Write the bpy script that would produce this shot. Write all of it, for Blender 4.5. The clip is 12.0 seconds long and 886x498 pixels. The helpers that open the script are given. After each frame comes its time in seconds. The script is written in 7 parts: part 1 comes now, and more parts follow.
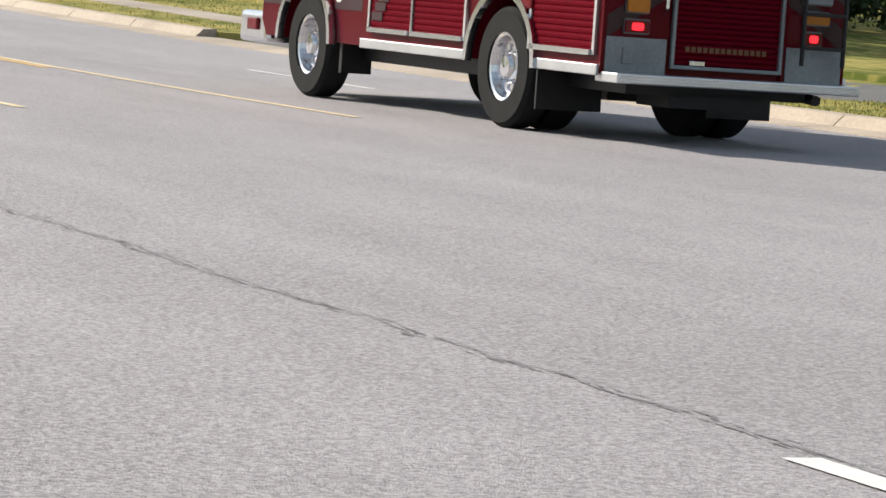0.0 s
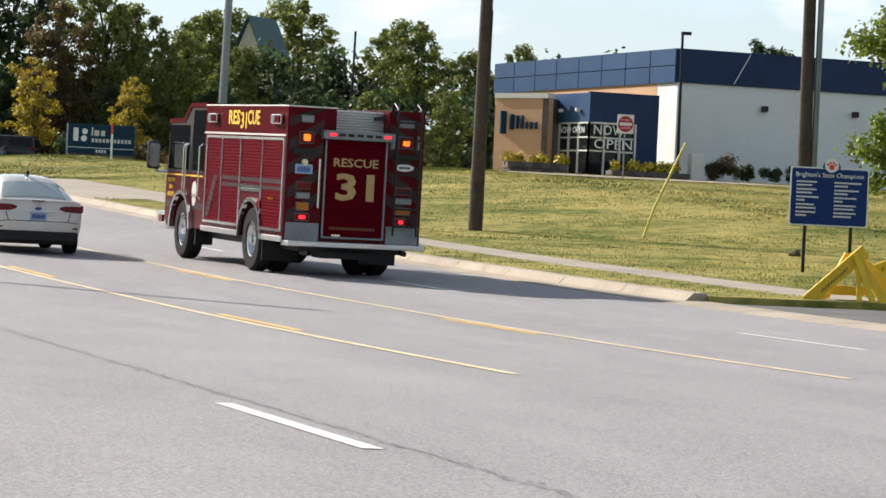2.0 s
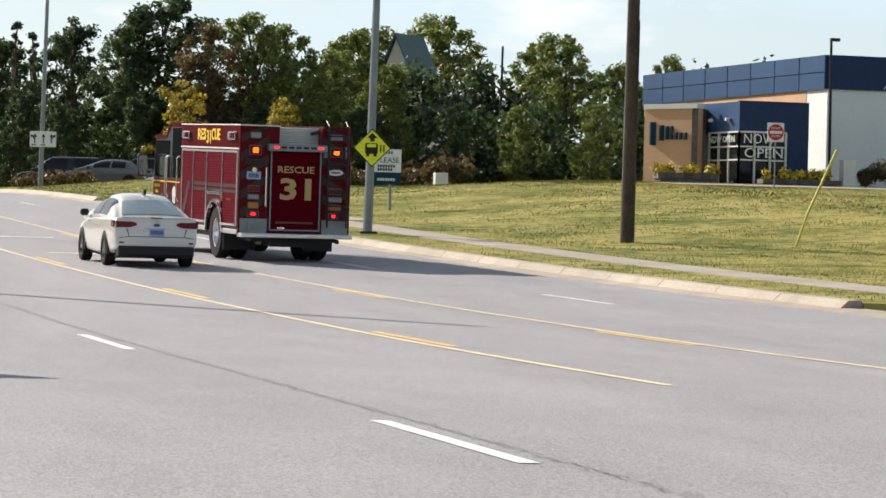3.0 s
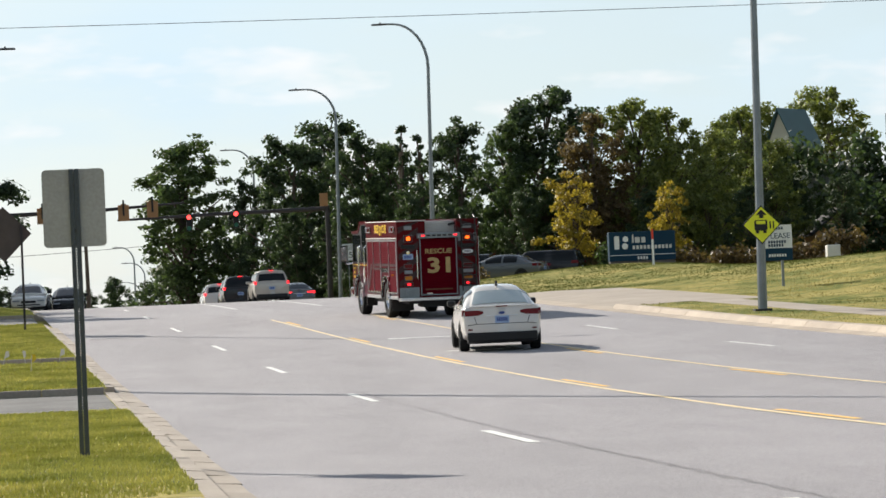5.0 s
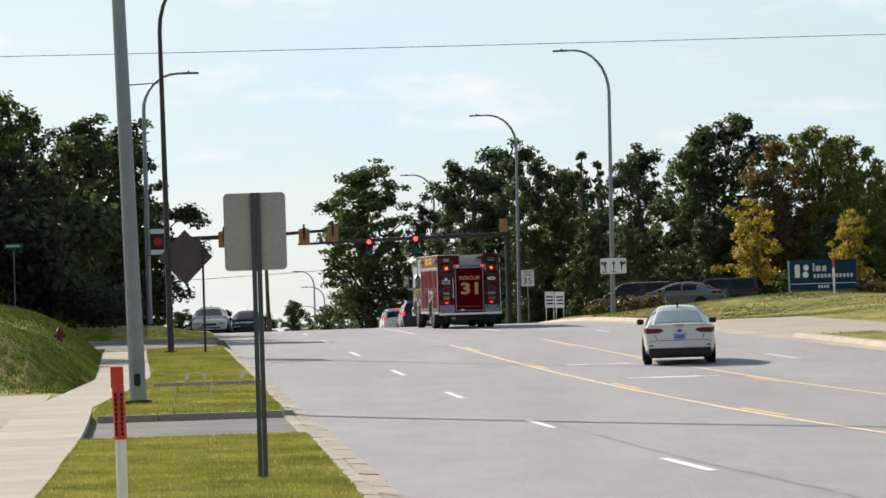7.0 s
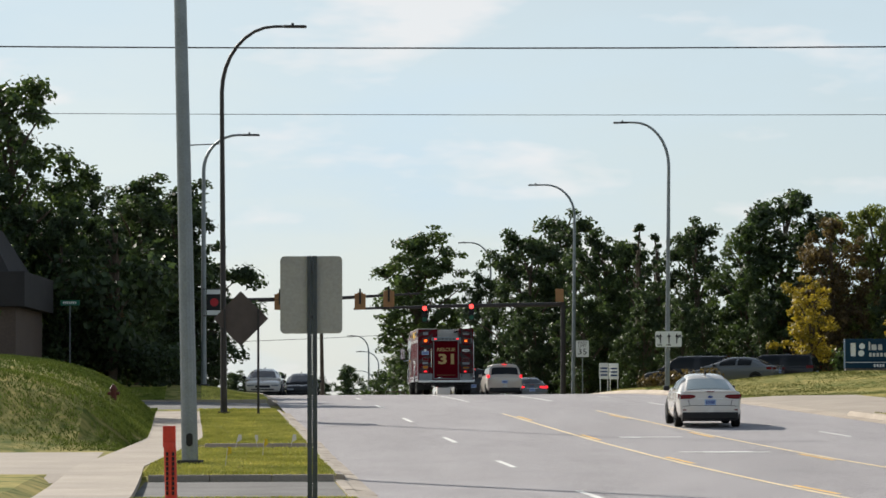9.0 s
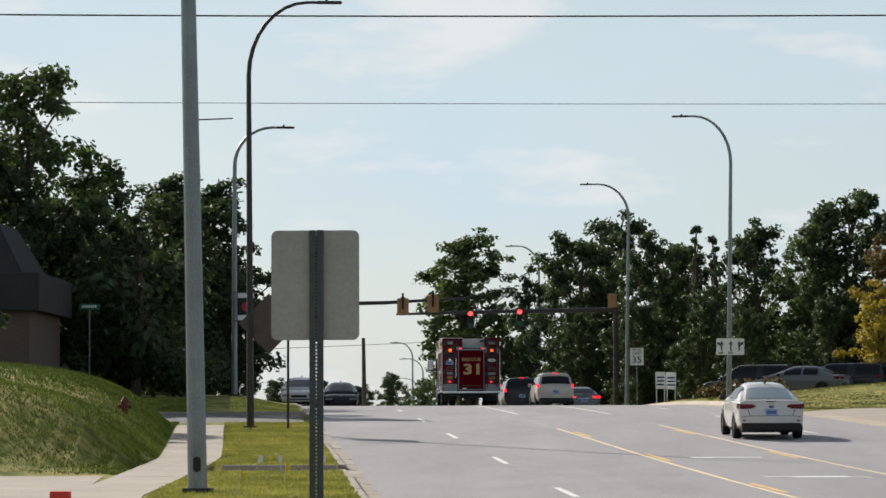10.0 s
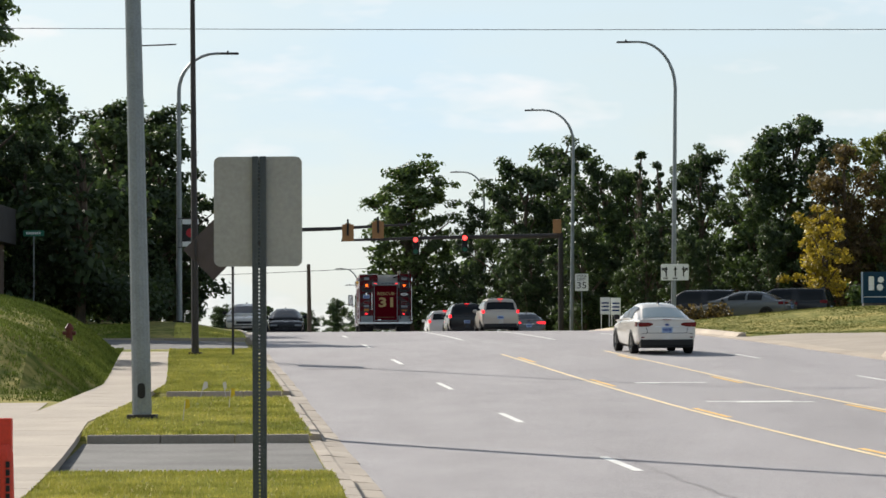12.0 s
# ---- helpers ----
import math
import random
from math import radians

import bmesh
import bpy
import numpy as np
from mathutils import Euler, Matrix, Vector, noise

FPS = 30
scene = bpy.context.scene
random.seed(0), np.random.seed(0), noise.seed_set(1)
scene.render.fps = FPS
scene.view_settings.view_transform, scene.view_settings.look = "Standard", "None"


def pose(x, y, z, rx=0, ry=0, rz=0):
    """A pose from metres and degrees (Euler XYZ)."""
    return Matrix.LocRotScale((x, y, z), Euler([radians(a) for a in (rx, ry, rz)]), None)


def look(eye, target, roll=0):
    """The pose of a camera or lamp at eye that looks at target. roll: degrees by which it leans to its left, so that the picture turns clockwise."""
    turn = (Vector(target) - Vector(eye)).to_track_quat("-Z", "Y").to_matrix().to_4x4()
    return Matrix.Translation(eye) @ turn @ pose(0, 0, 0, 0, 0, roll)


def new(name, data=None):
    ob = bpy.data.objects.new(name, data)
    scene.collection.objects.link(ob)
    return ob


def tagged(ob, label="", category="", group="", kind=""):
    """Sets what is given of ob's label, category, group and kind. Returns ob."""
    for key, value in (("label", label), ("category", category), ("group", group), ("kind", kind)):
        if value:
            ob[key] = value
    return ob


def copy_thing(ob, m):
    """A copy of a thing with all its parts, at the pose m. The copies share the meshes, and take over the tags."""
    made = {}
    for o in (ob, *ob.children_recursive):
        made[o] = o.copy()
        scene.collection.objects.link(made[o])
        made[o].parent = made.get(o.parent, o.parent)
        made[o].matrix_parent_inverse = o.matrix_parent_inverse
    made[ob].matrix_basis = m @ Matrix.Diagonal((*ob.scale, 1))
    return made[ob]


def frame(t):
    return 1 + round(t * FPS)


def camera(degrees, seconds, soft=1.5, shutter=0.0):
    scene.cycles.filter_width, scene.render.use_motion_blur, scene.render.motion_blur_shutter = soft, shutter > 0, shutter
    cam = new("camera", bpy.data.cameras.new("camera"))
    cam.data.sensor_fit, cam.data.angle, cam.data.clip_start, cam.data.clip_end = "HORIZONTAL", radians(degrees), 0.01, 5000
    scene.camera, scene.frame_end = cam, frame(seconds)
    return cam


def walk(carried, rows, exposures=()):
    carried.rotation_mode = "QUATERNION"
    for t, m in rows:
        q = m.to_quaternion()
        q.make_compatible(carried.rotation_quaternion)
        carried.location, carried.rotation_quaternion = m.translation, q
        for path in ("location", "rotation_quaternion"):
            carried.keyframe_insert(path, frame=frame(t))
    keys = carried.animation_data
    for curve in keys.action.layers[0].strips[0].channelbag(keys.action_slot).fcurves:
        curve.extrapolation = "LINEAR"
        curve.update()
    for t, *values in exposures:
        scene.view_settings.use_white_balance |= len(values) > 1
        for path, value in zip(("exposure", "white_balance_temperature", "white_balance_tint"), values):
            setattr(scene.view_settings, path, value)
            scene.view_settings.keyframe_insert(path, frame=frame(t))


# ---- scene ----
# camera, held by hand at the roadside, then carried forward along the verge
cam = camera(16.23, 12.0, soft=1.6)


def view(x, y, z, yaw, pitch, lean):
    a, b = radians(yaw), radians(pitch)
    way = Vector((math.sin(a) * math.cos(b), math.cos(a) * math.cos(b), math.sin(b)))
    return look((x, y, z), Vector((x, y, z)) + way * 50, -lean)


PATH = [
    (0.0, 0.00, 0.00, 1.28, 22.626, -4.741, -4.024),
    (0.5, 0.00, 0.00, 1.28, 19.361, -3.417, -3.984),
    (1.0, 0.00, 0.00, 1.28, 16.568, -1.718, -3.478),
    (1.5, 0.00, 0.00, 1.28, 14.810, -0.870, -3.140),
    (2.0, 0.00, 0.00, 1.28, 13.310, -0.410, -2.697),
    (2.5, 0.00, 0.00, 1.28, 11.983, -0.301, -2.186),
    (2.7, 0.00, 0.00, 1.28, 11.435, -0.295, -1.918),
    (4.3, 0.00, 0.00, 1.28, 5.616, 0.684, 1.464),
    (4.5, 0.00, 0.00, 1.28, 4.883, 0.916, 1.773),
    (5.0, 0.00, 0.00, 1.28, 3.279, 1.407, 2.506),
    (5.5, 0.00, 0.00, 1.28, 2.025, 1.635, 2.873),
    (6.0, 0.00, 0.00, 1.28, 1.065, 1.621, 2.833),
    (6.5, 0.00, 0.00, 1.28, 0.410, 1.676, 2.537),
    (7.0, 0.00, 0.00, 1.28, -0.008, 2.012, 1.885),
    (7.5, 0.00, 0.00, 1.28, -0.218, 2.517, 1.201),
    (7.7, 0.00, 0.00, 1.28, -0.271, 2.731, 1.000),
    (9.3, 0.00, 0.00, 1.28, -1.081, 3.411, 0.231),
    (9.5, -0.239, 4.60, 1.420, -1.180, 3.500, 0.400),
    (9.75, -0.255, 7.90, 1.52, -1.55, 3.50, 0.200),
    (10.0, -0.258, 9.00, 1.551, -1.863, 3.406, 0.150),
    (10.5, -0.240, 9.00, 1.551, -2.124, 2.825, 0.242),
    (11.0, -0.240, 9.00, 1.551, -1.923, 2.371, 0.249),
    (11.5, -0.240, 9.00, 1.551, -1.409, 2.113, 0.267),
    (12.0, -0.241, 9.00, 1.551, -0.858, 2.038, 0.285),
]
walk(cam, [(t, view(*row)) for t, *row in PATH], [(0, 0.66), (1, 0.78), (1.5, 0.74), (2.5, 0.66), (4.5, 0.58), (6.5, 0.53), (7.6, 0.5), (9.4, 0.31), (10.1, 0.28), (10.6, 0.38), (11.2, 0.46), (12, 0.5)])

# ---- light ----
SUN_AZ, SUN_EL = -35.0, 28.0
world = bpy.data.worlds.new("sky")
scene.world = world
world.use_nodes = True
wn, wl = world.node_tree.nodes, world.node_tree.links
wn.clear()
sky = wn.new("ShaderNodeTexSky")
sky.sky_type, sky.sun_disc = "NISHITA", False
sky.sun_elevation, sky.sun_rotation = radians(SUN_EL), radians(SUN_AZ)
sky.air_density, sky.dust_density, sky.ozone_density = 1.0, 1.2, 1.0
tc = wn.new("ShaderNodeTexCoord")
mp = wn.new("ShaderNodeMapping")
mp.inputs["Scale"].default_value = (1.0, 1.0, 3.2)
cl = wn.new("ShaderNodeTexNoise")
cl.inputs["Scale"].default_value, cl.inputs["Detail"].default_value, cl.inputs["Roughness"].default_value = 7.5, 5.0, 0.55
cr = wn.new("ShaderNodeValToRGB")
cr.color_ramp.elements[0].position, cr.color_ramp.elements[1].position = 0.42, 0.72
cr.color_ramp.elements[0].color, cr.color_ramp.elements[1].color = (0.66, 0.66, 0.66, 1), (1.0, 1.0, 1.0, 1)
mx = wn.new("ShaderNodeMixRGB")
mx.inputs[2].default_value = (7.5, 9.1, 10.1, 1)
bg = wn.new("ShaderNodeBackground")
bg.inputs["Strength"].default_value = 0.067
out = wn.new("ShaderNodeOutputWorld")
wl.new(tc.outputs["Generated"], mp.inputs["Vector"])
wl.new(mp.outputs["Vector"], cl.inputs["Vector"])
wl.new(cl.outputs["Fac"], cr.inputs["Fac"])
sep = wn.new("ShaderNodeSeparateXYZ")
haze = wn.new("ShaderNodeMapRange")
haze.inputs["From Min"].default_value, haze.inputs["From Max"].default_value = 0.10, 0.55
haze.inputs["To Min"].default_value, haze.inputs["To Max"].default_value = 1.0, 0.22
mul = wn.new("ShaderNodeMath")
mul.operation = "MULTIPLY"
wl.new(tc.outputs["Generated"], sep.inputs[0])
wl.new(sep.outputs["Z"], haze.inputs["Value"])
wl.new(cr.outputs["Color"], mul.inputs[0])
wl.new(haze.outputs["Result"], mul.inputs[1])
wl.new(mul.outputs[0], mx.inputs[0])
wl.new(sky.outputs["Color"], mx.inputs[1])
puff = wn.new("ShaderNodeTexNoise")
puff.inputs["Scale"].default_value, puff.inputs["Detail"].default_value, puff.inputs["Roughness"].default_value = 13.0, 4.0, 0.6
wl.new(mp.outputs["Vector"], puff.inputs["Vector"])
pr = wn.new("ShaderNodeValToRGB")
pr.color_ramp.elements[0].position, pr.color_ramp.elements[1].position = 0.54, 0.68
pr.color_ramp.elements[0].color, pr.color_ramp.elements[1].color = (0, 0, 0, 1), (0.6, 0.6, 0.6, 1)
wl.new(puff.outputs["Fac"], pr.inputs["Fac"])
white = wn.new("ShaderNodeMixRGB")
white.inputs[2].default_value = (11.0, 10.6, 10.5, 1)
wl.new(pr.outputs["Color"], white.inputs[0])
wl.new(mx.outputs["Color"], white.inputs[1])
wl.new(white.outputs["Color"], bg.inputs["Color"])
wl.new(bg.outputs["Background"], out.inputs["Surface"])

sun_lamp = bpy.data.lights.new("sun", "SUN")
sun_lamp.energy, sun_lamp.angle, sun_lamp.color = 5.0, radians(0.6), (1.0, 0.94, 0.84)
sun = new("sun", sun_lamp)
sa, se = radians(SUN_AZ), radians(SUN_EL)
sun.matrix_world = look(Vector((math.sin(sa) * math.cos(se), math.cos(sa) * math.cos(se), math.sin(se))) * 100, (0, 0, 0))


# ---- materials ----
def mat(name, color, rough=0.6, metal=0.0, vary=0.12, scale=6.0, fine=60.0, bump=0.0, color2=None, emit=None, power=0.0, coat=0.0, per_piece=0.0, sharp=0.14, broad=0.5):
    m = bpy.data.materials.new(name)
    m.use_nodes = True
    n, l = m.node_tree.nodes, m.node_tree.links
    b = n["Principled BSDF"]
    b.inputs["Roughness"].default_value, b.inputs["Metallic"].default_value = rough, metal
    b.inputs["Coat Weight"].default_value = coat
    b.inputs["Specular IOR Level"].default_value = 0.3
    b.inputs["Coat Roughness"].default_value = 0.08
    co = n.new("ShaderNodeTexCoord")
    big, small = n.new("ShaderNodeTexNoise"), n.new("ShaderNodeTexNoise")
    for tex, s, d in ((big, scale, 4.0), (small, fine, 3.0)):
        tex.inputs["Scale"].default_value, tex.inputs["Detail"].default_value = s, d
        l.new(co.outputs["Object"], tex.inputs["Vector"])
    add = n.new("ShaderNodeMath")
    add.operation, add.inputs[1].default_value = "MULTIPLY", broad
    l.new(big.outputs["Fac"], add.inputs[0])
    half = n.new("ShaderNodeMath")
    half.operation, half.inputs[1].default_value = "MULTIPLY_ADD", 1 - broad
    l.new(small.outputs["Fac"], half.inputs[0])
    l.new(add.outputs[0], half.inputs[2])
    ramp = n.new("ShaderNodeValToRGB")
    ramp.color_ramp.elements[0].position, ramp.color_ramp.elements[1].position = 0.5 - sharp, 0.5 + sharp
    c2 = color2 or color
    ramp.color_ramp.elements[0].color = (*[c * (1 - vary) for c in color], 1)
    ramp.color_ramp.elements[1].color = (*[min(1, c * (1 + vary)) for c in c2], 1)
    l.new(half.outputs[0], ramp.inputs["Fac"])
    last = ramp.outputs["Color"]
    if per_piece:
        info = n.new("ShaderNodeObjectInfo") if per_piece > 0 else n.new("ShaderNodeNewGeometry")
        hsv = n.new("ShaderNodeHueSaturation")
        rng = n.new("ShaderNodeMapRange")
        rng.inputs["To Min"].default_value, rng.inputs["To Max"].default_value = 1 - abs(per_piece), 1 + abs(per_piece)
        l.new(info.outputs["Random" if per_piece > 0 else "Random Per Island"], rng.inputs["Value"])
        l.new(rng.outputs["Result"], hsv.inputs["Value"])
        l.new(last, hsv.inputs["Color"])
        last = hsv.outputs["Color"]
    l.new(last, b.inputs["Base Color"])
    if bump:
        bp = n.new("ShaderNodeBump")
        bp.inputs["Strength"].default_value, bp.inputs["Distance"].default_value = bump, 0.02
        l.new(half.outputs[0], bp.inputs["Height"])
        l.new(bp.outputs["Normal"], b.inputs["Normal"])
    if emit:
        b.inputs["Emission Color"].default_value, b.inputs["Emission Strength"].default_value = (*emit, 1), power
    return m


def leaf_mat(name, dark, light):
    """Leaf with a little light passing through, tinted leaf by leaf."""
    m = mat(name, dark, rough=0.55, vary=0.25, scale=0.5, fine=3.0, color2=light, per_piece=-0.35)
    n, l = m.node_tree.nodes, m.node_tree.links
    b, o = n["Principled BSDF"], n["Material Output"]
    tr = n.new("ShaderNodeBsdfTranslucent")
    src = b.inputs["Base Color"].links[0].from_socket
    br = n.new("ShaderNodeMixRGB")
    br.blend_type, br.inputs[0].default_value, br.inputs[2].default_value = "MULTIPLY", 1.0, (1.35, 1.4, 0.8, 1)
    l.new(src, br.inputs[1])
    l.new(br.outputs[0], tr.inputs["Color"])
    mixer = n.new("ShaderNodeMixShader")
    mixer.inputs[0].default_value = 0.37
    l.new(b.outputs[0], mixer.inputs[1])
    l.new(tr.outputs[0], mixer.inputs[2])
    l.new(mixer.outputs[0], o.inputs["Surface"])
    return m


def satin(m, level):
    m.node_tree.nodes["Principled BSDF"].inputs["Specular IOR Level"].default_value = level
    return m


def glass_mat(name, tint, rough=0.03):
    m = mat(name, tint, rough=rough, vary=0.05, scale=0.8)
    m.node_tree.nodes["Principled BSDF"].inputs["Specular IOR Level"].default_value = 0.18
    return m


def asphalt_mat(name, color):
    """Worn asphalt: loose aggregate, mottled patches and long streaks along the lanes."""
    m = mat(name, color, rough=0.88, vary=0.0)
    n, l = m.node_tree.nodes, m.node_tree.links
    b = n["Principled BSDF"]
    co = n.new("ShaderNodeTexCoord")
    total = None
    for scale, stretch, lo, hi, gain in ((150.0, (1, 1, 1), 0.34, 0.66, 0.40), (46.0, (1, 1, 1), 0.33, 0.67, 0.30), (1.1, (1, 0.35, 1), 0.30, 0.70, 0.06), (0.16, (2.6, 0.35, 1), 0.30, 0.70, 0.08)):
        mp_ = n.new("ShaderNodeMapping")
        mp_.inputs["Scale"].default_value = stretch
        tex = n.new("ShaderNodeTexNoise")
        tex.inputs["Scale"].default_value, tex.inputs["Detail"].default_value = scale, 3.0
        rg_ = n.new("ShaderNodeMapRange")
        rg_.inputs["From Min"].default_value, rg_.inputs["From Max"].default_value = lo, hi
        rg_.inputs["To Min"].default_value, rg_.inputs["To Max"].default_value = -gain, gain
        l.new(co.outputs["Object"], mp_.inputs["Vector"])
        l.new(mp_.outputs["Vector"], tex.inputs["Vector"])
        l.new(tex.outputs["Fac"], rg_.inputs["Value"])
        add = n.new("ShaderNodeMath")
        add.operation, add.inputs[1].default_value = "ADD", 1.0
        l.new(rg_.outputs["Result"], add.inputs[0])
        if total:
            l.new(total, add.inputs[1])
        total = add.outputs[0]
    hsv = n.new("ShaderNodeHueSaturation")
    hsv.inputs["Color"].default_value = (*color, 1)
    l.new(total, hsv.inputs["Value"])
    l.new(hsv.outputs["Color"], b.inputs["Base Color"])
    bp = n.new("ShaderNodeBump")
    bp.inputs["Strength"].default_value, bp.inputs["Distance"].default_value = 0.5, 0.006
    l.new(total, bp.inputs["Height"])
    l.new(bp.outputs["Normal"], b.inputs["Normal"])
    return m


ASPHALT = asphalt_mat("asphalt", (0.318, 0.298, 0.304))
ASPHALT_OLD = mat("asphalt_worn", (0.13, 0.125, 0.12), rough=0.9, vary=0.3, scale=0.9, fine=20.0, bump=0.6)
CONCRETE = mat("concrete", (0.35, 0.295, 0.24), rough=0.85, vary=0.14, scale=0.7, fine=25.0, bump=0.3, per_piece=0.09)
KERB = mat("kerb_concrete", (0.40, 0.33, 0.26), rough=0.85, vary=0.18, scale=0.8, fine=22.0, bump=0.3, per_piece=0.1)
GRASS = mat("grass_soil", (0.12, 0.15, 0.030), rough=0.95, vary=0.2, scale=0.30, fine=2.2, bump=0.8, color2=(0.31, 0.255, 0.085), sharp=0.10)
BLADE = mat("grass_blades", (0.15, 0.175, 0.038), rough=0.95, vary=0.25, scale=0.22, fine=1.7, color2=(0.57, 0.45, 0.155), per_piece=-0.2, sharp=0.085)
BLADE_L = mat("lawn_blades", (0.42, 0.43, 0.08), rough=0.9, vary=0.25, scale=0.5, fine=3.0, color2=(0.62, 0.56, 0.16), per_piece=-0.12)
# mound grass: the mound's shade is put into a darker green
BLADE_SHADED = mat("mound_blades_shaded", (0.115, 0.165, 0.030), rough=0.9, vary=0.25, scale=0.5, fine=3.0, color2=(0.25, 0.28, 0.06), per_piece=-0.12)
BLADE_H = mat("hill_blades", (0.125, 0.16, 0.031), rough=0.95, vary=0.2, scale=0.35, fine=2.2, color2=(0.235, 0.23, 0.065), per_piece=-0.08)
YELLOW_PAINT = mat("yellow_road_paint", (0.78, 0.62, 0.38), rough=0.7, vary=0.18, scale=2.0, fine=30.0)
ORANGE_PAINT = mat("orange_yellow_road_paint", (0.80, 0.50, 0.16), rough=0.7, vary=0.18, scale=2.0, fine=30.0)
WHITE_PAINT = mat("white_road_paint", (0.72, 0.71, 0.68), rough=0.7, vary=0.15, scale=2.0, fine=30.0)
SEAM = mat("worn_tar_seam", (0.232, 0.219, 0.223), rough=0.88, vary=0.4, scale=2.0, fine=40.0)
# dark tone for the shadow bar painted on the asphalt
ROAD_SHADOW = mat("painted_road_shadow", (0.10, 0.094, 0.094), rough=0.7, vary=0.3, scale=1.0, fine=20.0)
RED = mat("red_truck_paint", (0.088, 0.003, 0.007), rough=0.28, vary=0.05, scale=0.7, fine=6.0, coat=0.12)
RED_SHUTTER = mat("red_shutter", (0.108, 0.003, 0.009), rough=0.35, vary=0.06, scale=0.7, fine=6.0)
satin(RED, 0.05)
satin(RED_SHUTTER, 0.01)
MAROON = mat("dark_stripe", (0.035, 0.012, 0.014), rough=0.35, vary=0.08, scale=1.0)
BLACK = mat("black_paint", (0.012, 0.012, 0.013), rough=0.45, vary=0.2, scale=3.0)
RUBBER = mat("tyre_rubber", (0.018, 0.018, 0.018), rough=0.85, vary=0.2, scale=5.0, bump=0.2)
satin(RUBBER, 0.08)
CHROME = mat("chrome", (0.72, 0.72, 0.74), rough=0.16, metal=1.0, vary=0.05, scale=4.0)
ALU = mat("brushed_aluminium", (0.62, 0.62, 0.63), rough=0.36, metal=1.0, vary=0.1, scale=4.0, fine=80)
ALU_DARK = mat("dull_bezel", (0.12, 0.12, 0.125), rough=0.4, metal=0.7, vary=0.1, scale=5.0)
ALU_WHITE = mat("pale_aluminium", (0.60, 0.58, 0.55), rough=0.5, metal=0.2, vary=0.06, scale=2.0)
GALV = mat("galvanised_steel", (0.22, 0.24, 0.25), rough=0.5, metal=0.6, vary=0.15, scale=2.0, fine=30)
POST_DARK = mat("dark_galvanised_post", (0.075, 0.085, 0.09), rough=0.55, metal=0.4, vary=0.2, scale=4.0)
DARK_STEEL = mat("dark_steel", (0.045, 0.04, 0.04), rough=0.6, metal=0.2, vary=0.2, scale=2.0)
GLASS = glass_mat("dark_glass", (0.012, 0.014, 0.016))
# pale base colour stands in for the sky reflected in the glass
CAR_GLASS = mat("sky_pale_car_glass", (0.44, 0.49, 0.48), rough=0.08, metal=0.45, vary=0.1, scale=1.0)
GUARD_YELLOW = mat("yellow_plastic_guard", (0.66, 0.56, 0.10), rough=0.5, vary=0.08, scale=3.0)
FADED_GOLD = mat("faded_gold", (0.15, 0.07, 0.03), rough=0.5, vary=0.1, scale=3.0)
GOLD = mat("gold_lettering", (0.42, 0.29, 0.12), rough=0.4, vary=0.1, scale=3.0)
YELLOW = mat("yellow_lettering", (0.85, 0.55, 0.05), rough=0.45, vary=0.06, scale=3.0)
WHITE = mat("white_paint", (0.76, 0.76, 0.75), rough=0.45, vary=0.05, scale=2.0)
AMBER_ON = mat("amber_lamp_lit", (0.7, 0.12, 0.01), rough=0.3, emit=(1.0, 0.13, 0.01), power=1.5)
RED_ON = mat("red_lamp_lit", (0.6, 0.01, 0.015), rough=0.3, emit=(1.0, 0.02, 0.03), power=1.3)
RED_LENS = mat("red_lens", (0.13, 0.006, 0.010), rough=0.18, vary=0.1, scale=8.0)
AMBER_LENS = mat("amber_lens", (0.45, 0.16, 0.02), rough=0.2, vary=0.1, scale=8.0)
CLEAR_LENS = mat("clear_lens", (0.24, 0.25, 0.27), rough=0.15, vary=0.15, scale=12.0)
PEARL = mat("pearl_white_paint", (0.62, 0.585, 0.54), rough=0.22, vary=0.03, scale=1.0, coat=0.7)
SILVER = mat("silver_beige_paint", (0.42, 0.38, 0.33), rough=0.3, metal=0.3, vary=0.04, scale=1.0, coat=0.6)
BLACK_CAR = mat("black_car_paint", (0.012, 0.012, 0.014), rough=0.25, vary=0.05, scale=1.0, coat=0.2)
GREY_CAR = mat("grey_car_paint", (0.10, 0.11, 0.12), rough=0.25, vary=0.05, scale=1.0, coat=0.6)
PLATE = mat("licence_plate", (0.30, 0.40, 0.58), rough=0.5, vary=0.05, scale=6.0)
PLATE_INK = mat("plate_ink", (0.05, 0.08, 0.25), rough=0.5)
BARK = mat("bark", (0.09, 0.068, 0.05), rough=0.9, vary=0.3, scale=2.0, fine=14.0, bump=0.7)
WOOD_POLE = mat("weathered_pole_wood", (0.075, 0.056, 0.043), rough=0.85, vary=0.3, scale=1.2, fine=10.0, bump=0.5)
LEAF = leaf_mat("leaf_green", (0.037, 0.060, 0.026), (0.070, 0.102, 0.037))
# olive green with side sunlight put into its raised brightness
LEAF_OLIVE = leaf_mat("leaf_olive_sunlit", (0.088, 0.120, 0.034), (0.165, 0.180, 0.052))
LEAF_DARK = leaf_mat("leaf_dark", (0.028, 0.048, 0.025), (0.052, 0.076, 0.034))
LEAF_BRIGHT = leaf_mat("leaf_bright", (0.085, 0.13, 0.022), (0.16, 0.20, 0.036))
LEAF_YELLOW = leaf_mat("leaf_yellow", (0.22, 0.17, 0.025), (0.38, 0.28, 0.04))
LEAF_RUST = leaf_mat("leaf_rust", (0.070, 0.050, 0.026), (0.115, 0.078, 0.034))
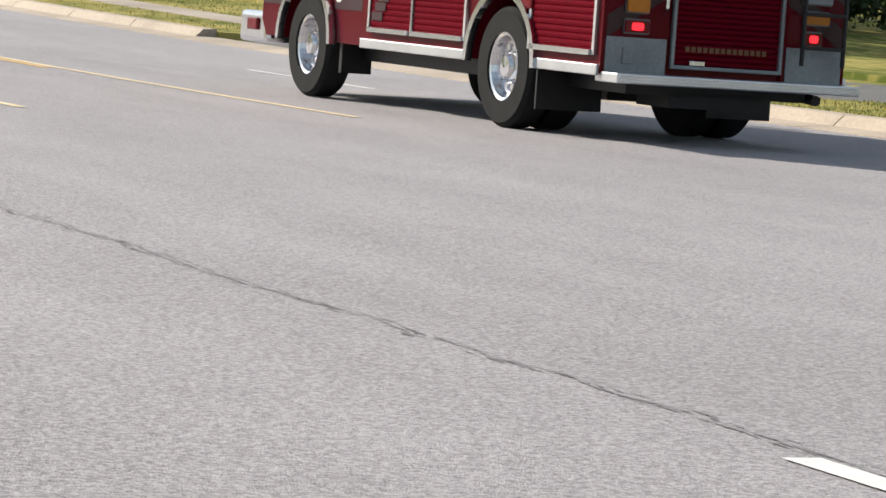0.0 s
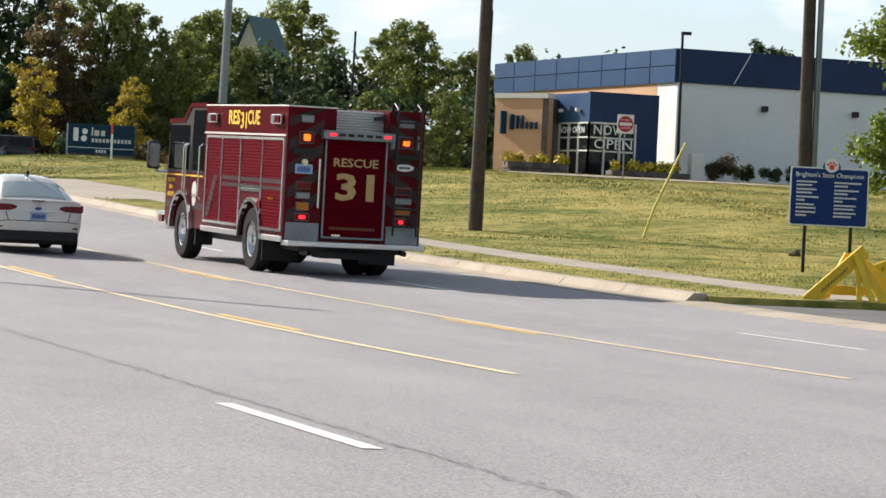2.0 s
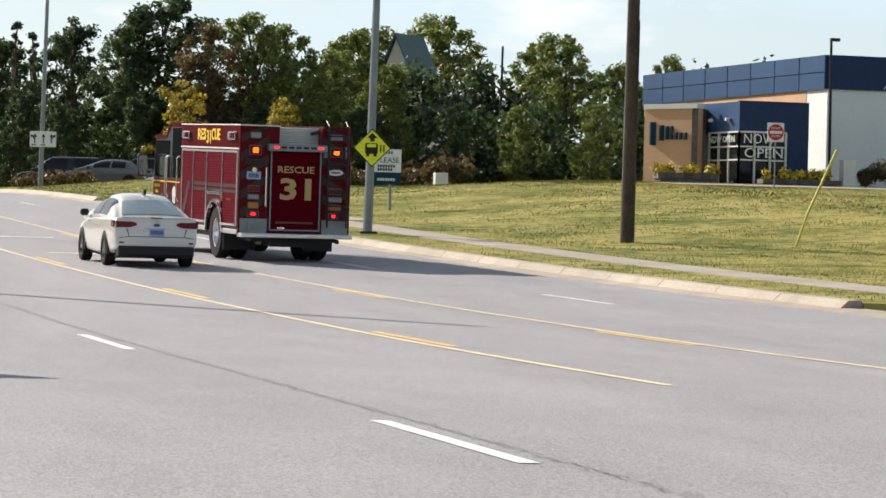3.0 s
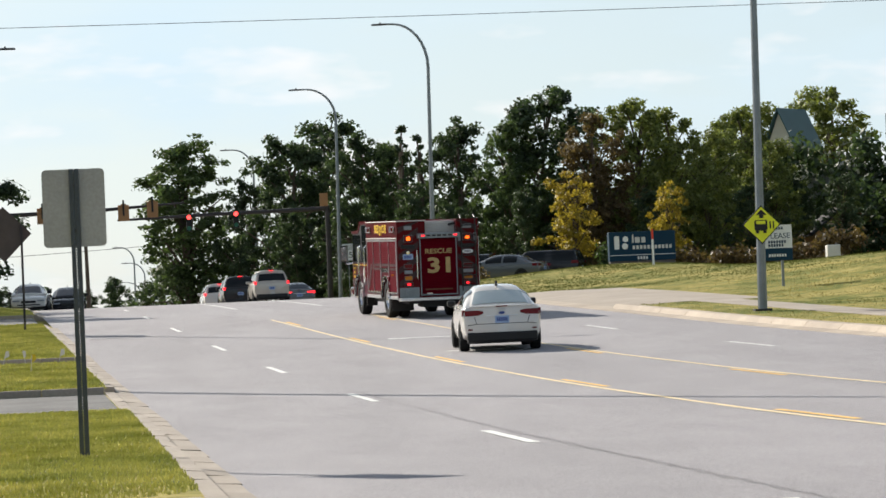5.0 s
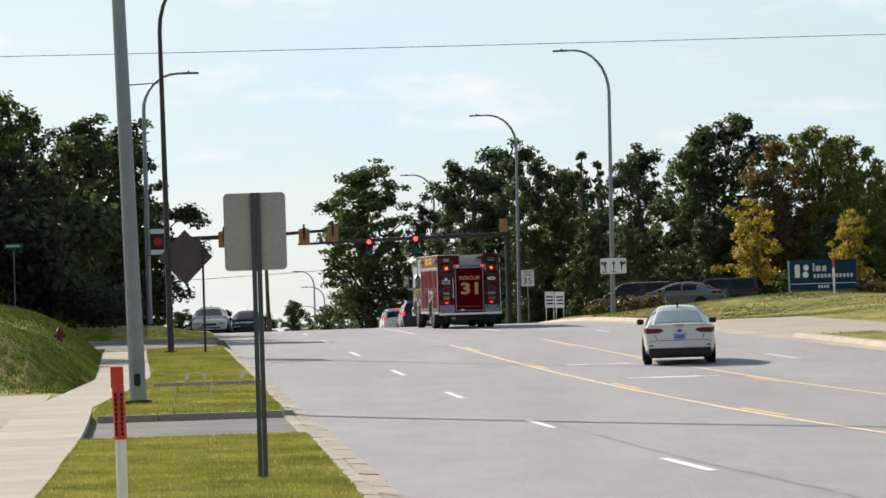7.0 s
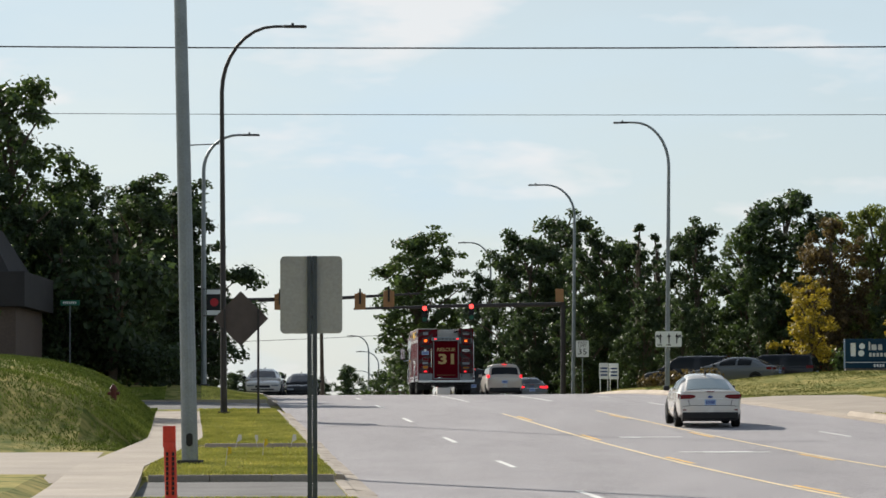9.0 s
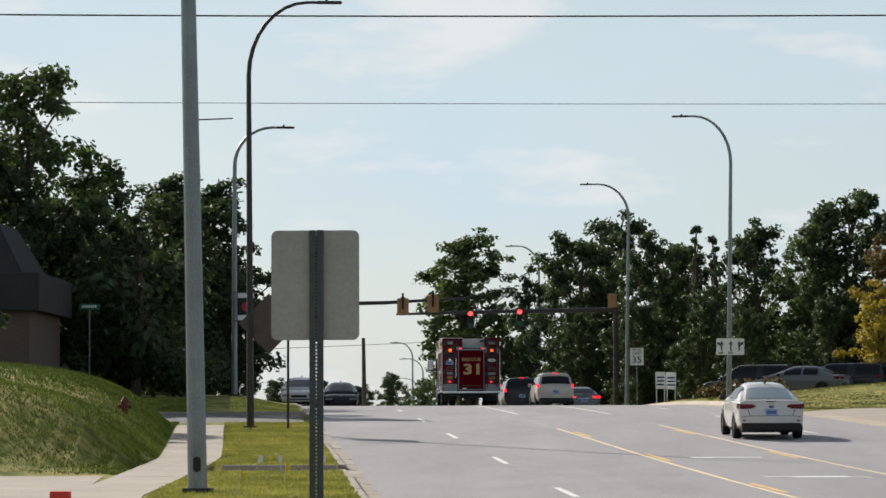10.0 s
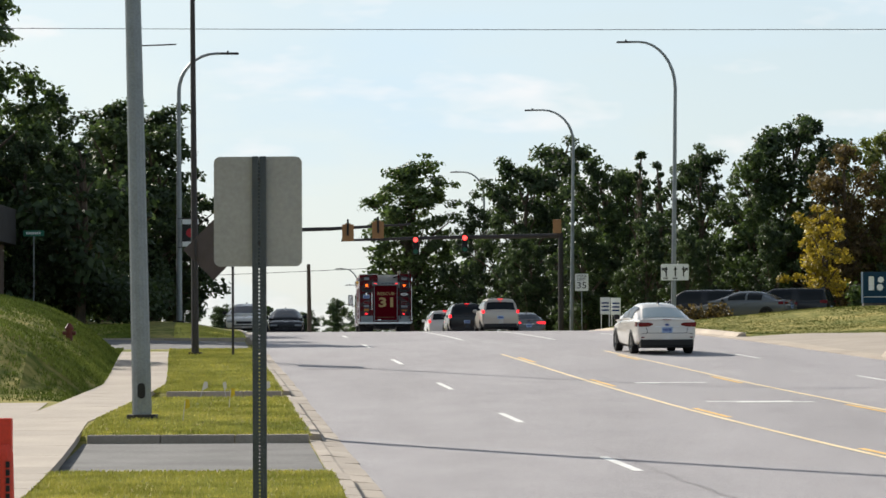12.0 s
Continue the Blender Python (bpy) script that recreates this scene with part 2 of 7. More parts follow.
# one cladding twice: NAVY on shaded faces, NAVY_LIT with sunlight painted in
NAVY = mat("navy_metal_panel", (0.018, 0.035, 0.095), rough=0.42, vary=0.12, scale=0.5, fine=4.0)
NAVY_LIT = mat("navy_metal_panel_sunlit", (0.035, 0.075, 0.165), rough=0.35, metal=0.2, vary=0.1, scale=0.5, per_piece=0.06)
STUCCO = mat("white_block_wall", (0.68, 0.69, 0.70), rough=0.8, vary=0.05, scale=0.5, fine=12.0, bump=0.2)
TAN = mat("tan_brick_wall", (0.52, 0.31, 0.19), rough=0.85, vary=0.1, scale=0.6, fine=14.0, bump=0.3)
BROWN_BRICK = mat("brown_brick_wall", (0.11, 0.08, 0.065), rough=0.85, vary=0.15, scale=0.6, fine=14.0, bump=0.3)
DARK_STONE = mat("dark_stone", (0.10, 0.085, 0.08), rough=0.8, vary=0.3, scale=1.5, fine=8.0, bump=0.4, per_piece=0.25)
SIGN_BLUE = mat("blue_sign_face", (0.008, 0.03, 0.14), rough=0.4, vary=0.05, scale=2.0)
SIGN_TEAL = mat("slate_blue_sign_face", (0.008, 0.036, 0.068), rough=0.5, vary=0.05, scale=2.0)
SIGN_BACK = mat("bare_sign_back", (0.36, 0.35, 0.32), rough=0.55, metal=0.3, vary=0.12, scale=1.5, fine=30)
SIGN_WHITE = mat("white_sign_face", (0.70, 0.71, 0.70), rough=0.45, vary=0.04, scale=3.0)
SIGN_YELLOW = mat("fluorescent_yellow_sign", (0.72, 0.74, 0.03), rough=0.4, vary=0.04, scale=3.0)
SIGN_RED = mat("red_sign_face", (0.42, 0.02, 0.03), rough=0.4, vary=0.05, scale=3.0)
SIGN_BROWN = mat("weathered_brown_sign_back", (0.085, 0.065, 0.058), rough=0.7, vary=0.15, scale=3.0)
SIGNAL_TAN = mat("tan_signal_housing", (0.33, 0.17, 0.07), rough=0.5, vary=0.1, scale=4.0)
ORANGE = mat("orange_reflective", (0.62, 0.055, 0.03), rough=0.5, vary=0.12, scale=8.0)
PINK = mat("faded_white_wood", (0.62, 0.58, 0.52), rough=0.6, vary=0.12, scale=3.0)
BARRICADE = mat("yellow_barricade_paint", (0.70, 0.46, 0.03), rough=0.55, vary=0.15, scale=4.0)
GREEN_SIGN = mat("green_sign_face", (0.02, 0.13, 0.08), rough=0.45, vary=0.05, scale=3.0)
HYDRANT = mat("rust_red_hydrant", (0.11, 0.028, 0.02), rough=0.6, vary=0.2, scale=8.0)
ROOF_GREEN = mat("teal_roof", (0.04, 0.085, 0.09), rough=0.5, vary=0.1, scale=1.0)
CREAM = mat("cream_siding", (0.50, 0.47, 0.38), rough=0.7, vary=0.08, scale=1.0)
GREY_WALL = mat("grey_wall", (0.30, 0.31, 0.32), rough=0.7, vary=0.08, scale=1.0)
ROOF_DARK = mat("dark_shingle_roof", (0.035, 0.032, 0.032), rough=0.9, vary=0.2, scale=1.0)
FLOWER = mat("yellow_flowers", (0.62, 0.45, 0.03), rough=0.6, vary=0.2, scale=6.0, per_piece=-0.3)
SIG_RED = mat("red_signal_light", (0.6, 0.02, 0.02), rough=0.3, emit=(1.0, 0.06, 0.05), power=2.4)
SIG_GREEN = mat("green_signal_light", (0.02, 0.5, 0.2), rough=0.3, emit=(0.05, 1.0, 0.45), power=3.0)


for m_ in (NAVY, NAVY_LIT, SIGN_BLUE, SIGN_TEAL):
    satin(m_, 0.14)


# ---- mesh helpers ----
def part(name, bm, material, parent=None, label=""):
    me = bpy.data.meshes.new(name)
    bmesh.ops.recalc_face_normals(bm, faces=bm.faces)
    bm.to_mesh(me)
    bm.free()
    me.materials.append(material)
    ob = new(name, me)
    ob.parent = parent
    return tagged(ob, label)


def thing(name, m, label, category, group="", kind=""):
    ob = new(name)
    ob.matrix_world = m
    return tagged(ob, label, category, group, kind)


def box(bm, x0, x1, y0, y1, z0, z1, bevel=0.0):
    r = bmesh.ops.create_cube(bm, size=1.0, matrix=Matrix.Translation(((x0 + x1) / 2, (y0 + y1) / 2, (z0 + z1) / 2)) @ Matrix.Diagonal((x1 - x0, y1 - y0, z1 - z0, 1)))
    if bevel:
        es = {e for v in r["verts"] for e in v.link_edges}
        bmesh.ops.bevel(bm, geom=list(es), offset=bevel, segments=2, profile=0.6, affect="EDGES")
    return bm


def beam(bm, p0, p1, w, h, up=(0, 0, 1), bevel=0.0):
    """A bar of section w by h from p0 to p1."""
    p0, p1 = Vector(p0), Vector(p1)
    d = p1 - p0
    f = d.normalized()
    s = f.cross(Vector(up)).normalized()
    u = s.cross(f)
    m = Matrix((s, f, u)).transposed().to_4x4()
    m.translation = (p0 + p1) / 2
    r = bmesh.ops.create_cube(bm, size=1.0, matrix=m @ Matrix.Diagonal((w, d.length, h, 1)))
    if bevel:
        bmesh.ops.bevel(bm, geom=list({e for v in r["verts"] for e in v.link_edges}), offset=bevel, segments=1, affect="EDGES")
    return bm


def tube(bm, pts, radii, seg=10):
    """A round tube through pts with a radius at each."""
    rings = []
    pts = [Vector(p) for p in pts]
    for i, p in enumerate(pts):
        d = (pts[min(i + 1, len(pts) - 1)] - pts[max(i - 1, 0)]).normalized()
        a = d.orthogonal().normalized() if i == 0 else (rings_a - d * rings_a.dot(d)).normalized()
        rings_a = a
        b = d.cross(a)
        r = radii[i] if isinstance(radii, (list, tuple)) else radii
        rings.append([bm.verts.new(p + (a * math.cos(k * math.tau / seg) + b * math.sin(k * math.tau / seg)) * r) for k in range(seg)])
    for q, r in zip(rings, rings[1:]):
        for k in range(seg):
            bm.faces.new((q[k], q[(k + 1) % seg], r[(k + 1) % seg], r[k]))
    bm.faces.new(rings[0][::-1])
    bm.faces.new(rings[-1])
    return bm


def disc(bm, c, axis, r, depth, seg=24):
    c, axis = Vector(c), Vector(axis).normalized()
    return tube(bm, [c - axis * depth / 2, c + axis * depth / 2], r, seg)


def lathe(bm, profile, seg=32):
    """Turn (radius, x) pairs about the x axis."""
    rings = [[bm.verts.new((x, r * math.cos(k * math.tau / seg), r * math.sin(k * math.tau / seg))) for k in range(seg)] for r, x in profile]
    for q, r in zip(rings, rings[1:]):
        for k in range(seg):
            bm.faces.new((q[k], q[(k + 1) % seg], r[(k + 1) % seg], r[k]))
    return bm


def prism(bm, outline, x0, x1):
    """An outline of (y, z) pairs drawn out from x0 to x1."""
    a = [bm.verts.new((x0, y, z)) for y, z in outline]
    b = [bm.verts.new((x1, y, z)) for y, z in outline]
    n = len(a)
    for i in range(n):
        bm.faces.new((a[i], a[(i + 1) % n], b[(i + 1) % n], b[i]))
    bm.faces.new(a)
    bm.faces.new(b[::-1])
    return bm


def plate_xz(bm, outline, y0, y1):
    """An outline of (x, z) pairs with thickness from y0 to y1."""
    a = [bm.verts.new((x, y0, z)) for x, z in outline]
    b = [bm.verts.new((x, y1, z)) for x, z in outline]
    n = len(a)
    for i in range(n):
        bm.faces.new((a[i], a[(i + 1) % n], b[(i + 1) % n], b[i]))
    bm.faces.new(a)
    bm.faces.new(b[::-1])
    return bm


def round_rect(w, h, r, cx=0.0, cz=0.0, n=5):
    pts = []
    for sx, sz, a0 in ((1, 1, 0), (-1, 1, 90), (-1, -1, 180), (1, -1, 270)):
        for i in range(n + 1):
            a = radians(a0 + 90 * i / n)
            pts.append((cx + sx * (w / 2 - r) + r * math.cos(a), cz + sz * (h / 2 - r) + r * math.sin(a)))
    return pts


def lettering(name, text, size, m, material, parent, label="", width=None, align="CENTER", extrude=0.004, bold=0.0):
    """Raised letters with the built-in font, facing the local -y of m."""
    cu = bpy.data.curves.new(name, "FONT")
    cu.body, cu.size, cu.align_x, cu.align_y, cu.extrude, cu.resolution_u, cu.offset = text, size, align, "CENTER", extrude, 2, bold
    tmp = bpy.data.objects.new("tmp", cu)
    scene.collection.objects.link(tmp)
    bpy.context.view_layer.update()
    me = bpy.data.meshes.new_from_object(tmp.evaluated_get(bpy.context.evaluated_depsgraph_get()))
    bpy.data.objects.remove(tmp)
    xs = [v.co.x for v in me.vertices]
    k = width / (max(xs) - min(xs)) if width else 1.0
    mid = (max(xs) + min(xs)) / 2 if width else 0.0
    me.transform(m @ Matrix.Rotation(radians(90), 4, "X") @ Matrix.Diagonal((k, 1, 1, 1)) @ Matrix.Translation((-mid, 0, 0)))
    me.materials.clear()
    me.materials.append(material)
    ob = new(name, me)
    ob.parent = parent
    return tagged(ob, label)


for m in (GRASS, BLADE, BLADE_L, BLADE_SHADED, BLADE_H):
    satin(m, 0.05)


# ---- the lie of the land ----
XY = ((0, 4.75), (20.7, 3.43), (35.9, 2.5), (51.1, 1.32), (66.3, -0.03), (81.5, -1.4), (96.6, -3.0), (111.8, -4.41), (127, -5.81), (400, -31.5), (3000, -250))
ZY = ((-60, 0), (36, 0.02), (51, 0.2), (66, 0.53), (81, 0.97), (96.5, 1.55), (112, 2.06), (127, 2.47), (140, 2.74), (150, 2.83), (160, 2.81), (170, 2.68), (190, 2.4), (215, 1.8), (260, 0.6), (330, -1.0), (3000, -1.0))


def soft_step(a, b, x):
    k = min(1.0, max(0.0, (x - a) / (b - a)))
    return k * k * (3 - 2 * k)


def line_x(y):
    """Where the white lane line lies across the road at y."""
    return float(np.mean([np.interp(y + d, *zip(*XY)) for d in (-8, -4, 0, 4, 8)]))


def road_z(y):
    return float(np.mean([np.interp(y + d, *zip(*ZY)) for d in (-5, -2.5, 0, 2.5, 5)]))


def squeeze(y):
    return float(np.interp(y, (20, 60, 100, 130), (1.02, 0.975, 0.925, 0.925)))


def at(v, y, dz=0.0):
    """A point of the road at v metres from the lane line."""
    return Vector((line_x(y) + (v * squeeze(y) if v > 0 else v), y, road_z(y) + dz))


def v_of(x, y):
    v = x - line_x(y)
    return v / squeeze(y) if v > 0 else v


DRIVES_L = ((8.0, 21.5), (45.0, 55.5), (71.0, 74.0), (103.0, 117.0))


def in_drive(y):
    return any(a <= y <= b for a, b in DRIVES_L)


def ground_h(v, y):
    """Height of the ground over the road's level."""
    if v < 0:
        h = 0.14
        if v > -9.2 and in_drive(y):
            h = 0.02
        edge = float(np.interp(y, (60, 78, 100), (-8.85, -7.82, -7.82)))
        if v < edge:
            up = 1 - math.exp((v - edge) / 1.6)
            run = soft_step(68.8, 76, y) * (1 - soft_step(96.5, 103, y))
            dip = 1 - 0.34 * math.exp(-((y - 83.5) / 3.4) ** 2)
            h += 2.0 * up * run * dip
            h += 0.5 * (1 - soft_step(-40, -14, v))
        if y > 117 and v < -3.9:
            h += 0.35 * soft_step(117, 122, y) * (1 - soft_step(-6.5, -3.9, v)) * (1 - soft_step(150, 190, y))
        return h
    h = 0.14
    h += 1.15 * soft_step(19, 38, v) * soft_step(55, 110, y) * (1 - 0.9 * soft_step(122, 142, y) * (1 - soft_step(36, 44, v)))
    h += 0.85 * math.exp(-((v - 26) / 8.0) ** 2 - ((y - 146) / 14.0) ** 2)
    if 96.6 < y < 119.4 and v < 17:
        h = 0.03 + 0.11 * (v - 15.1) / 1.9
    if 14.6 < v < 27 and 37.0 < y < 49.5:
        h = 0.02
    return h


def ground_point(x, y):
    return Vector((x, y, road_z(y) + ground_h(v_of(x, y), y)))

# ---- ground, road, kerbs ----
def build_ground():
    vs = [-2500, -900, -300, -120, -60, -40, -30, -24, -20, -17, -15, -13.5, -12.2, -11.5, -10.8, -10.1, -9.65, -9.2, -8.85, -8.5, -8.15, -7.83, -7.4, -6.8, -6.3, -5.8, -5.2, -4.7, -4.3, -3.86, -3.859, -1, 5, 10,
          15.099, 15.1, 15.6, 16.2, 17, 18, 19, 20, 21, 22, 24, 26, 26.99, 27, 28, 31, 34, 38, 44, 52, 65, 85, 120, 200, 500, 1200, 2500]
    ys = [-60, -20, 0] + [8 + 1.0 * i for i in range(27)] + [36.99, 37, 39, 41, 43, 44.99, 45, 47, 49.49, 49.5, 52, 54, 55.49, 55.5] + [57 + 1.5 * i for i in range(10)] + [70.99, 71, 73.99, 74]
    ys += [76 + 1.5 * i for i in range(18)] + [102.99, 103, 105, 108, 111, 114, 116.99, 117] + [119 + 2.5 * i for i in range(30)] + [200, 215, 230, 260, 330, 450, 700, 1200, 3000]
    bm = bmesh.new()
    grid = []
    for y in ys:
        row = []
        for v in vs:
            p = at(v, y)
            h = ground_h(v, y) if (v <= -3.86 or v >= 15.1) else -0.12
            wob = 0.03 * noise.noise((p.x * 0.35, y * 0.35, 0)) if (v < -9 or v > 18.9) else 0.0
            row.append(bm.verts.new((p.x, y, p.z + h + wob)))
        grid.append(row)
    for a, b in zip(grid, grid[1:]):
        for i in range(len(vs) - 1):
            bm.faces.new((a[i], a[i + 1], b[i + 1], b[i]))
    ob = part("ground", bm, GRASS)
    return tagged(ob, "sunlit mown grass verges and rising lawn beside the road", "ground", kind="structure")


def strip(bm, v0, v1, ys, dz, thick=0.0):
    """A band along the road between two offsets."""
    f0 = v0 if callable(v0) else (lambda y: v0)
    f1 = v1 if callable(v1) else (lambda y: v1)
    rows = []
    for y in ys:
        rows.append([bm.verts.new(at(f0(y), y, dz)), bm.verts.new(at(f1(y), y, dz))])
    for a, b in zip(rows, rows[1:]):
        bm.faces.new((a[0], a[1], b[1], b[0]))
    return bm


def build_road():
    bm = bmesh.new()
    ys = [-60, -20, 0] + [5 + 2.5 * i for i in range(90)] + [260, 300, 330, 450]
    rows = [[bm.verts.new(at(v, y)) for v in (-3.5, -1.8, 0, 3.8, 7.5, 11, 14.45)] for y in ys]
    for a, b in zip(rows, rows[1:]):
        for i in range(6):
            bm.faces.new((a[i], a[i + 1], b[i + 1], b[i]))
    road = tagged(part("road", bm, ASPHALT), "pale grey worn asphalt road with five lanes", "road", kind="structure")

    def bars(name, material, label, spans, w, dz=0.006):
        for v, y0, y1, ww in spans:
            b = bmesh.new()
            n = max(1, int((y1 - y0) / 3))
            strip(b, v - ww / 2, v + ww / 2, [y0 + (y1 - y0) * i / n for i in range(n + 1)], dz)
            part(name, b, material, road, label)

    bars("white_dash", WHITE_PAINT, "", [(0.0, 5.5 + 15.24 * k - 3.75, 5.5 + 15.24 * k, 0.13) for k in range(1, 17)] + [(0.13, 3.2, 7.75, 0.13)], 0.13)
    bars("white_dash", WHITE_PAINT, "", [(11.05, 23.7 + 15.24 * k - 3.75, 23.7 + 15.24 * k, 0.12) for k in range(0, 12)], 0.12)
    bars("yellow_line", YELLOW_PAINT, "", [(3.78, 26.3, 101.0, 0.11), (7.48, 27.7, 104.0, 0.11)], 0.11)
    bars("yellow_dash", ORANGE_PAINT, "", [(3.98, 34.5 + 14.9 * k, 38.4 + 14.9 * k, 0.12) for k in range(5)], 0.12)
    bars("yellow_dash", ORANGE_PAINT, "", [(7.28, 36.0 + 14.9 * k, 39.8 + 14.9 * k, 0.12) for k in range(5)], 0.12)
    bars("white_line", WHITE_PAINT, "", [(4.1, 118, 150, 0.13), (7.6, 118, 152, 0.13)], 0.13)
    # turn arrows in the centre lane
    for y, flip in ((81.2, 1), (71.2, -1)):
        b = bmesh.new()
        strip(b, 4.75, 6.5, [y - 0.16, y + 0.16], 0.006)
        strip(b, lambda q: 4.75 if flip > 0 else 5.3, lambda q: 5.3 if flip > 0 else 6.9, [y - 0.45, y - 0.16], 0.006)
        part("turn_arrow", b, WHITE_PAINT, road)
    # tar seam that wanders beside the lane line
    b = bmesh.new()
    wig = lambda y: 0.24 + 0.05 * noise.noise((y * 0.9, 3.1, 0)) + 0.05 * noise.noise((y * 2.7, 9.1, 0))
    crumb = random.Random(12)
    for k in range(1500):
        y = 4.0 + 50.0 * (k + crumb.random()) / 1500
        off, w_, l_ = crumb.gauss(0, 0.026), crumb.uniform(0.002, 0.007), crumb.uniform(0.03, 0.16)
        strip(b, lambda q: wig(q) + off - w_, lambda q: wig(q) + off + w_, [y, y + l_], 0.004)
    part("tar_seam", b, SEAM, road)
    # thin dark bar painted as the diamond sign's cast shadow
    b = bmesh.new()
    box(b, -0.75, 0.75, -0.75, 0.75, 0.0, 0.004)
    ob = part("sign_shadow", b, ROAD_SHADOW, road)
    ob.matrix_world = pose(*at(-1.9, 90.3, 0.002), 0, 0, 5) @ Matrix.Diagonal((1.2, 0.12, 1, 1))
    # manhole
    b = bmesh.new()
    disc(b, (0, 0, 0), (0, 0, 1), 0.74, 0.016, 32)
    ob = part("manhole_cover", b, CONCRETE, road)
    ob.matrix_world = Matrix.Translation(at(11.4, 32.1, 0.0))
    b = bmesh.new()
    disc(b, (0, 0, 0.004), (0, 0, 1), 0.40, 0.018, 28)
    ob = part("manhole_lid", b, DARK_STEEL, road)
    ob.matrix_world = Matrix.Translation(at(11.4, 32.1, 0.0))
    return road


def kerb_run(name, spans, side, label):
    """Kerb stones with gutter pans, one piece each; side -1 is the left kerb."""
    base = thing(name, Matrix.Identity(4), label, "kerb", kind="structure")
    chip = random.Random(7)
    prof_l = [(-3.38, 0.0), (-3.66, 0.02), (-3.70, 0.12), (-3.86, 0.13), (-3.86, -0.15), (-3.38, -0.15)]
    prof_r = [(14.30, 0.0), (14.72, 0.03), (14.86, 0.16), (15.10, 0.17), (15.10, -0.15), (14.30, -0.15)]
    for y0, y1, low in spans:
        n = max(1, round((y1 - y0) / (1.55 if side < 0 else 3.0)))
        for i in range(n):
            gap = 0.022 if side < 0 else 0.012
            a, b_ = y0 + (y1 - y0) * i / n + gap, y0 + (y1 - y0) * (i + 1) / n - gap
            bm = bmesh.new()
            prof = [(v, min(z, 0.035) if low else z) for v, z in (prof_l if side < 0 else prof_r)]
            if side < 0:
                out = chip.uniform(-0.012, 0.012)
                prof = [(v + out if v > -3.5 else v, z + chip.uniform(-0.006, 0.006)) for v, z in prof]
            ra = [bm.verts.new(at(v, a, z + 0.012)) for v, z in prof]
            rb = [bm.verts.new(at(v, b_, z + 0.012)) for v, z in prof]
            m = len(ra)
            for k in range(m):
                bm.faces.new((ra[k], ra[(k + 1) % m], rb[(k + 1) % m], rb[k]))
            bm.faces.new(ra[::-1])
            bm.faces.new(rb)
            part("kerb_stone", bm, KERB if side > 0 else CONCRETE, base)
    return base


def slab_walk(name, ys, v_in, v_out, label, dz=0.155):
    base = thing(name, Matrix.Identity(4), label, "sidewalk", kind="structure")
    for y0, y1 in zip(ys, ys[1:]):
        bm = bmesh.new()
        a, b_ = y0 + 0.01, y1 - 0.01
        top = [at(v_in(a), a, dz), at(v_out(a), a, dz), at(v_out(b_), b_, dz), at(v_in(b_), b_, dz)]
        for p in top:
            p.z = max(p.z, ground_point(p.x, p.y).z + 0.012)
        t = [bm.verts.new(p) for p in top]
        u = [bm.verts.new(p - Vector((0, 0, 0.1))) for p in top]
        bm.faces.new(t)
        for k in range(4):
            bm.faces.new((t[k], t[(k + 1) % 4], u[(k + 1) % 4], u[k]))
        part("slab", bm, CONCRETE, base)
    return base


def apron(name, v0, v1, y0, y1, material, label, dz, n=8):
    bm = bmesh.new()
    rows = []
    for i in range(n + 1):
        y = y0 + (y1 - y0) * i / n
        row = []
        for k in range(7):
            v = v0 + (v1 - v0) * k / 6
            p = at(v, y)
            p.z = max(ground_point(p.x, p.y).z, p.z + 0.012) + dz
            row.append(bm.verts.new(p))
        rows.append(row)
    for a, b in zip(rows, rows[1:]):
        for k in range(6):
            bm.faces.new((a[k], a[k + 1], b[k + 1], b[k]))
    return tagged(part(name, bm, material), label, "driveway", kind="structure")


def grass_patch(name, spots, material, label, height, width, seed):
    """Short blades over a patch of lawn."""
    rnd = random.Random(seed)
    verts, faces = [], []
    for x, y in spots:
        g = ground_point(x, y)
        a = rnd.random() * math.tau
        h, w = height * rnd.uniform(0.5, 1.3), width * rnd.uniform(0.6, 1.3)
        dx, dy = math.cos(a) * w, math.sin(a) * w
        lx, ly = rnd.uniform(-0.6, 0.6) * h, rnd.uniform(-0.6, 0.6) * h
        k = len(verts)
        verts += [(x - dx, y - dy, g.z - 0.02), (x + dx, y + dy, g.z - 0.02), (x + lx, y + ly, g.z + h)]
        faces.append((k, k + 1, k + 2))
    me = bpy.data.meshes.new(name)
    me.from_pydata(verts, [], faces)
    me.materials.append(material)
    return tagged(new(name, me), label, "grass", kind="stuff")


ground = build_ground()
road = build_road()
kerb_run("kerb_left", [(-40, 8, False), (8, 21.4, True), (21.4, 44.7, False), (44.7, 55.8, True), (55.8, 70.8, False), (70.8, 74.2, True), (74.2, 102, False), (118, 200, False)], -1, "pale concrete kerb and gutter along the verge")
kerb_run("kerb_right", [(-40, 5, False), (5, 36.8, False), (36.8, 49.6, True), (49.6, 96.5, False), (96.5, 119.5, True), (119.5, 200, False)], 1, "tan concrete kerb stones along the lawn side")
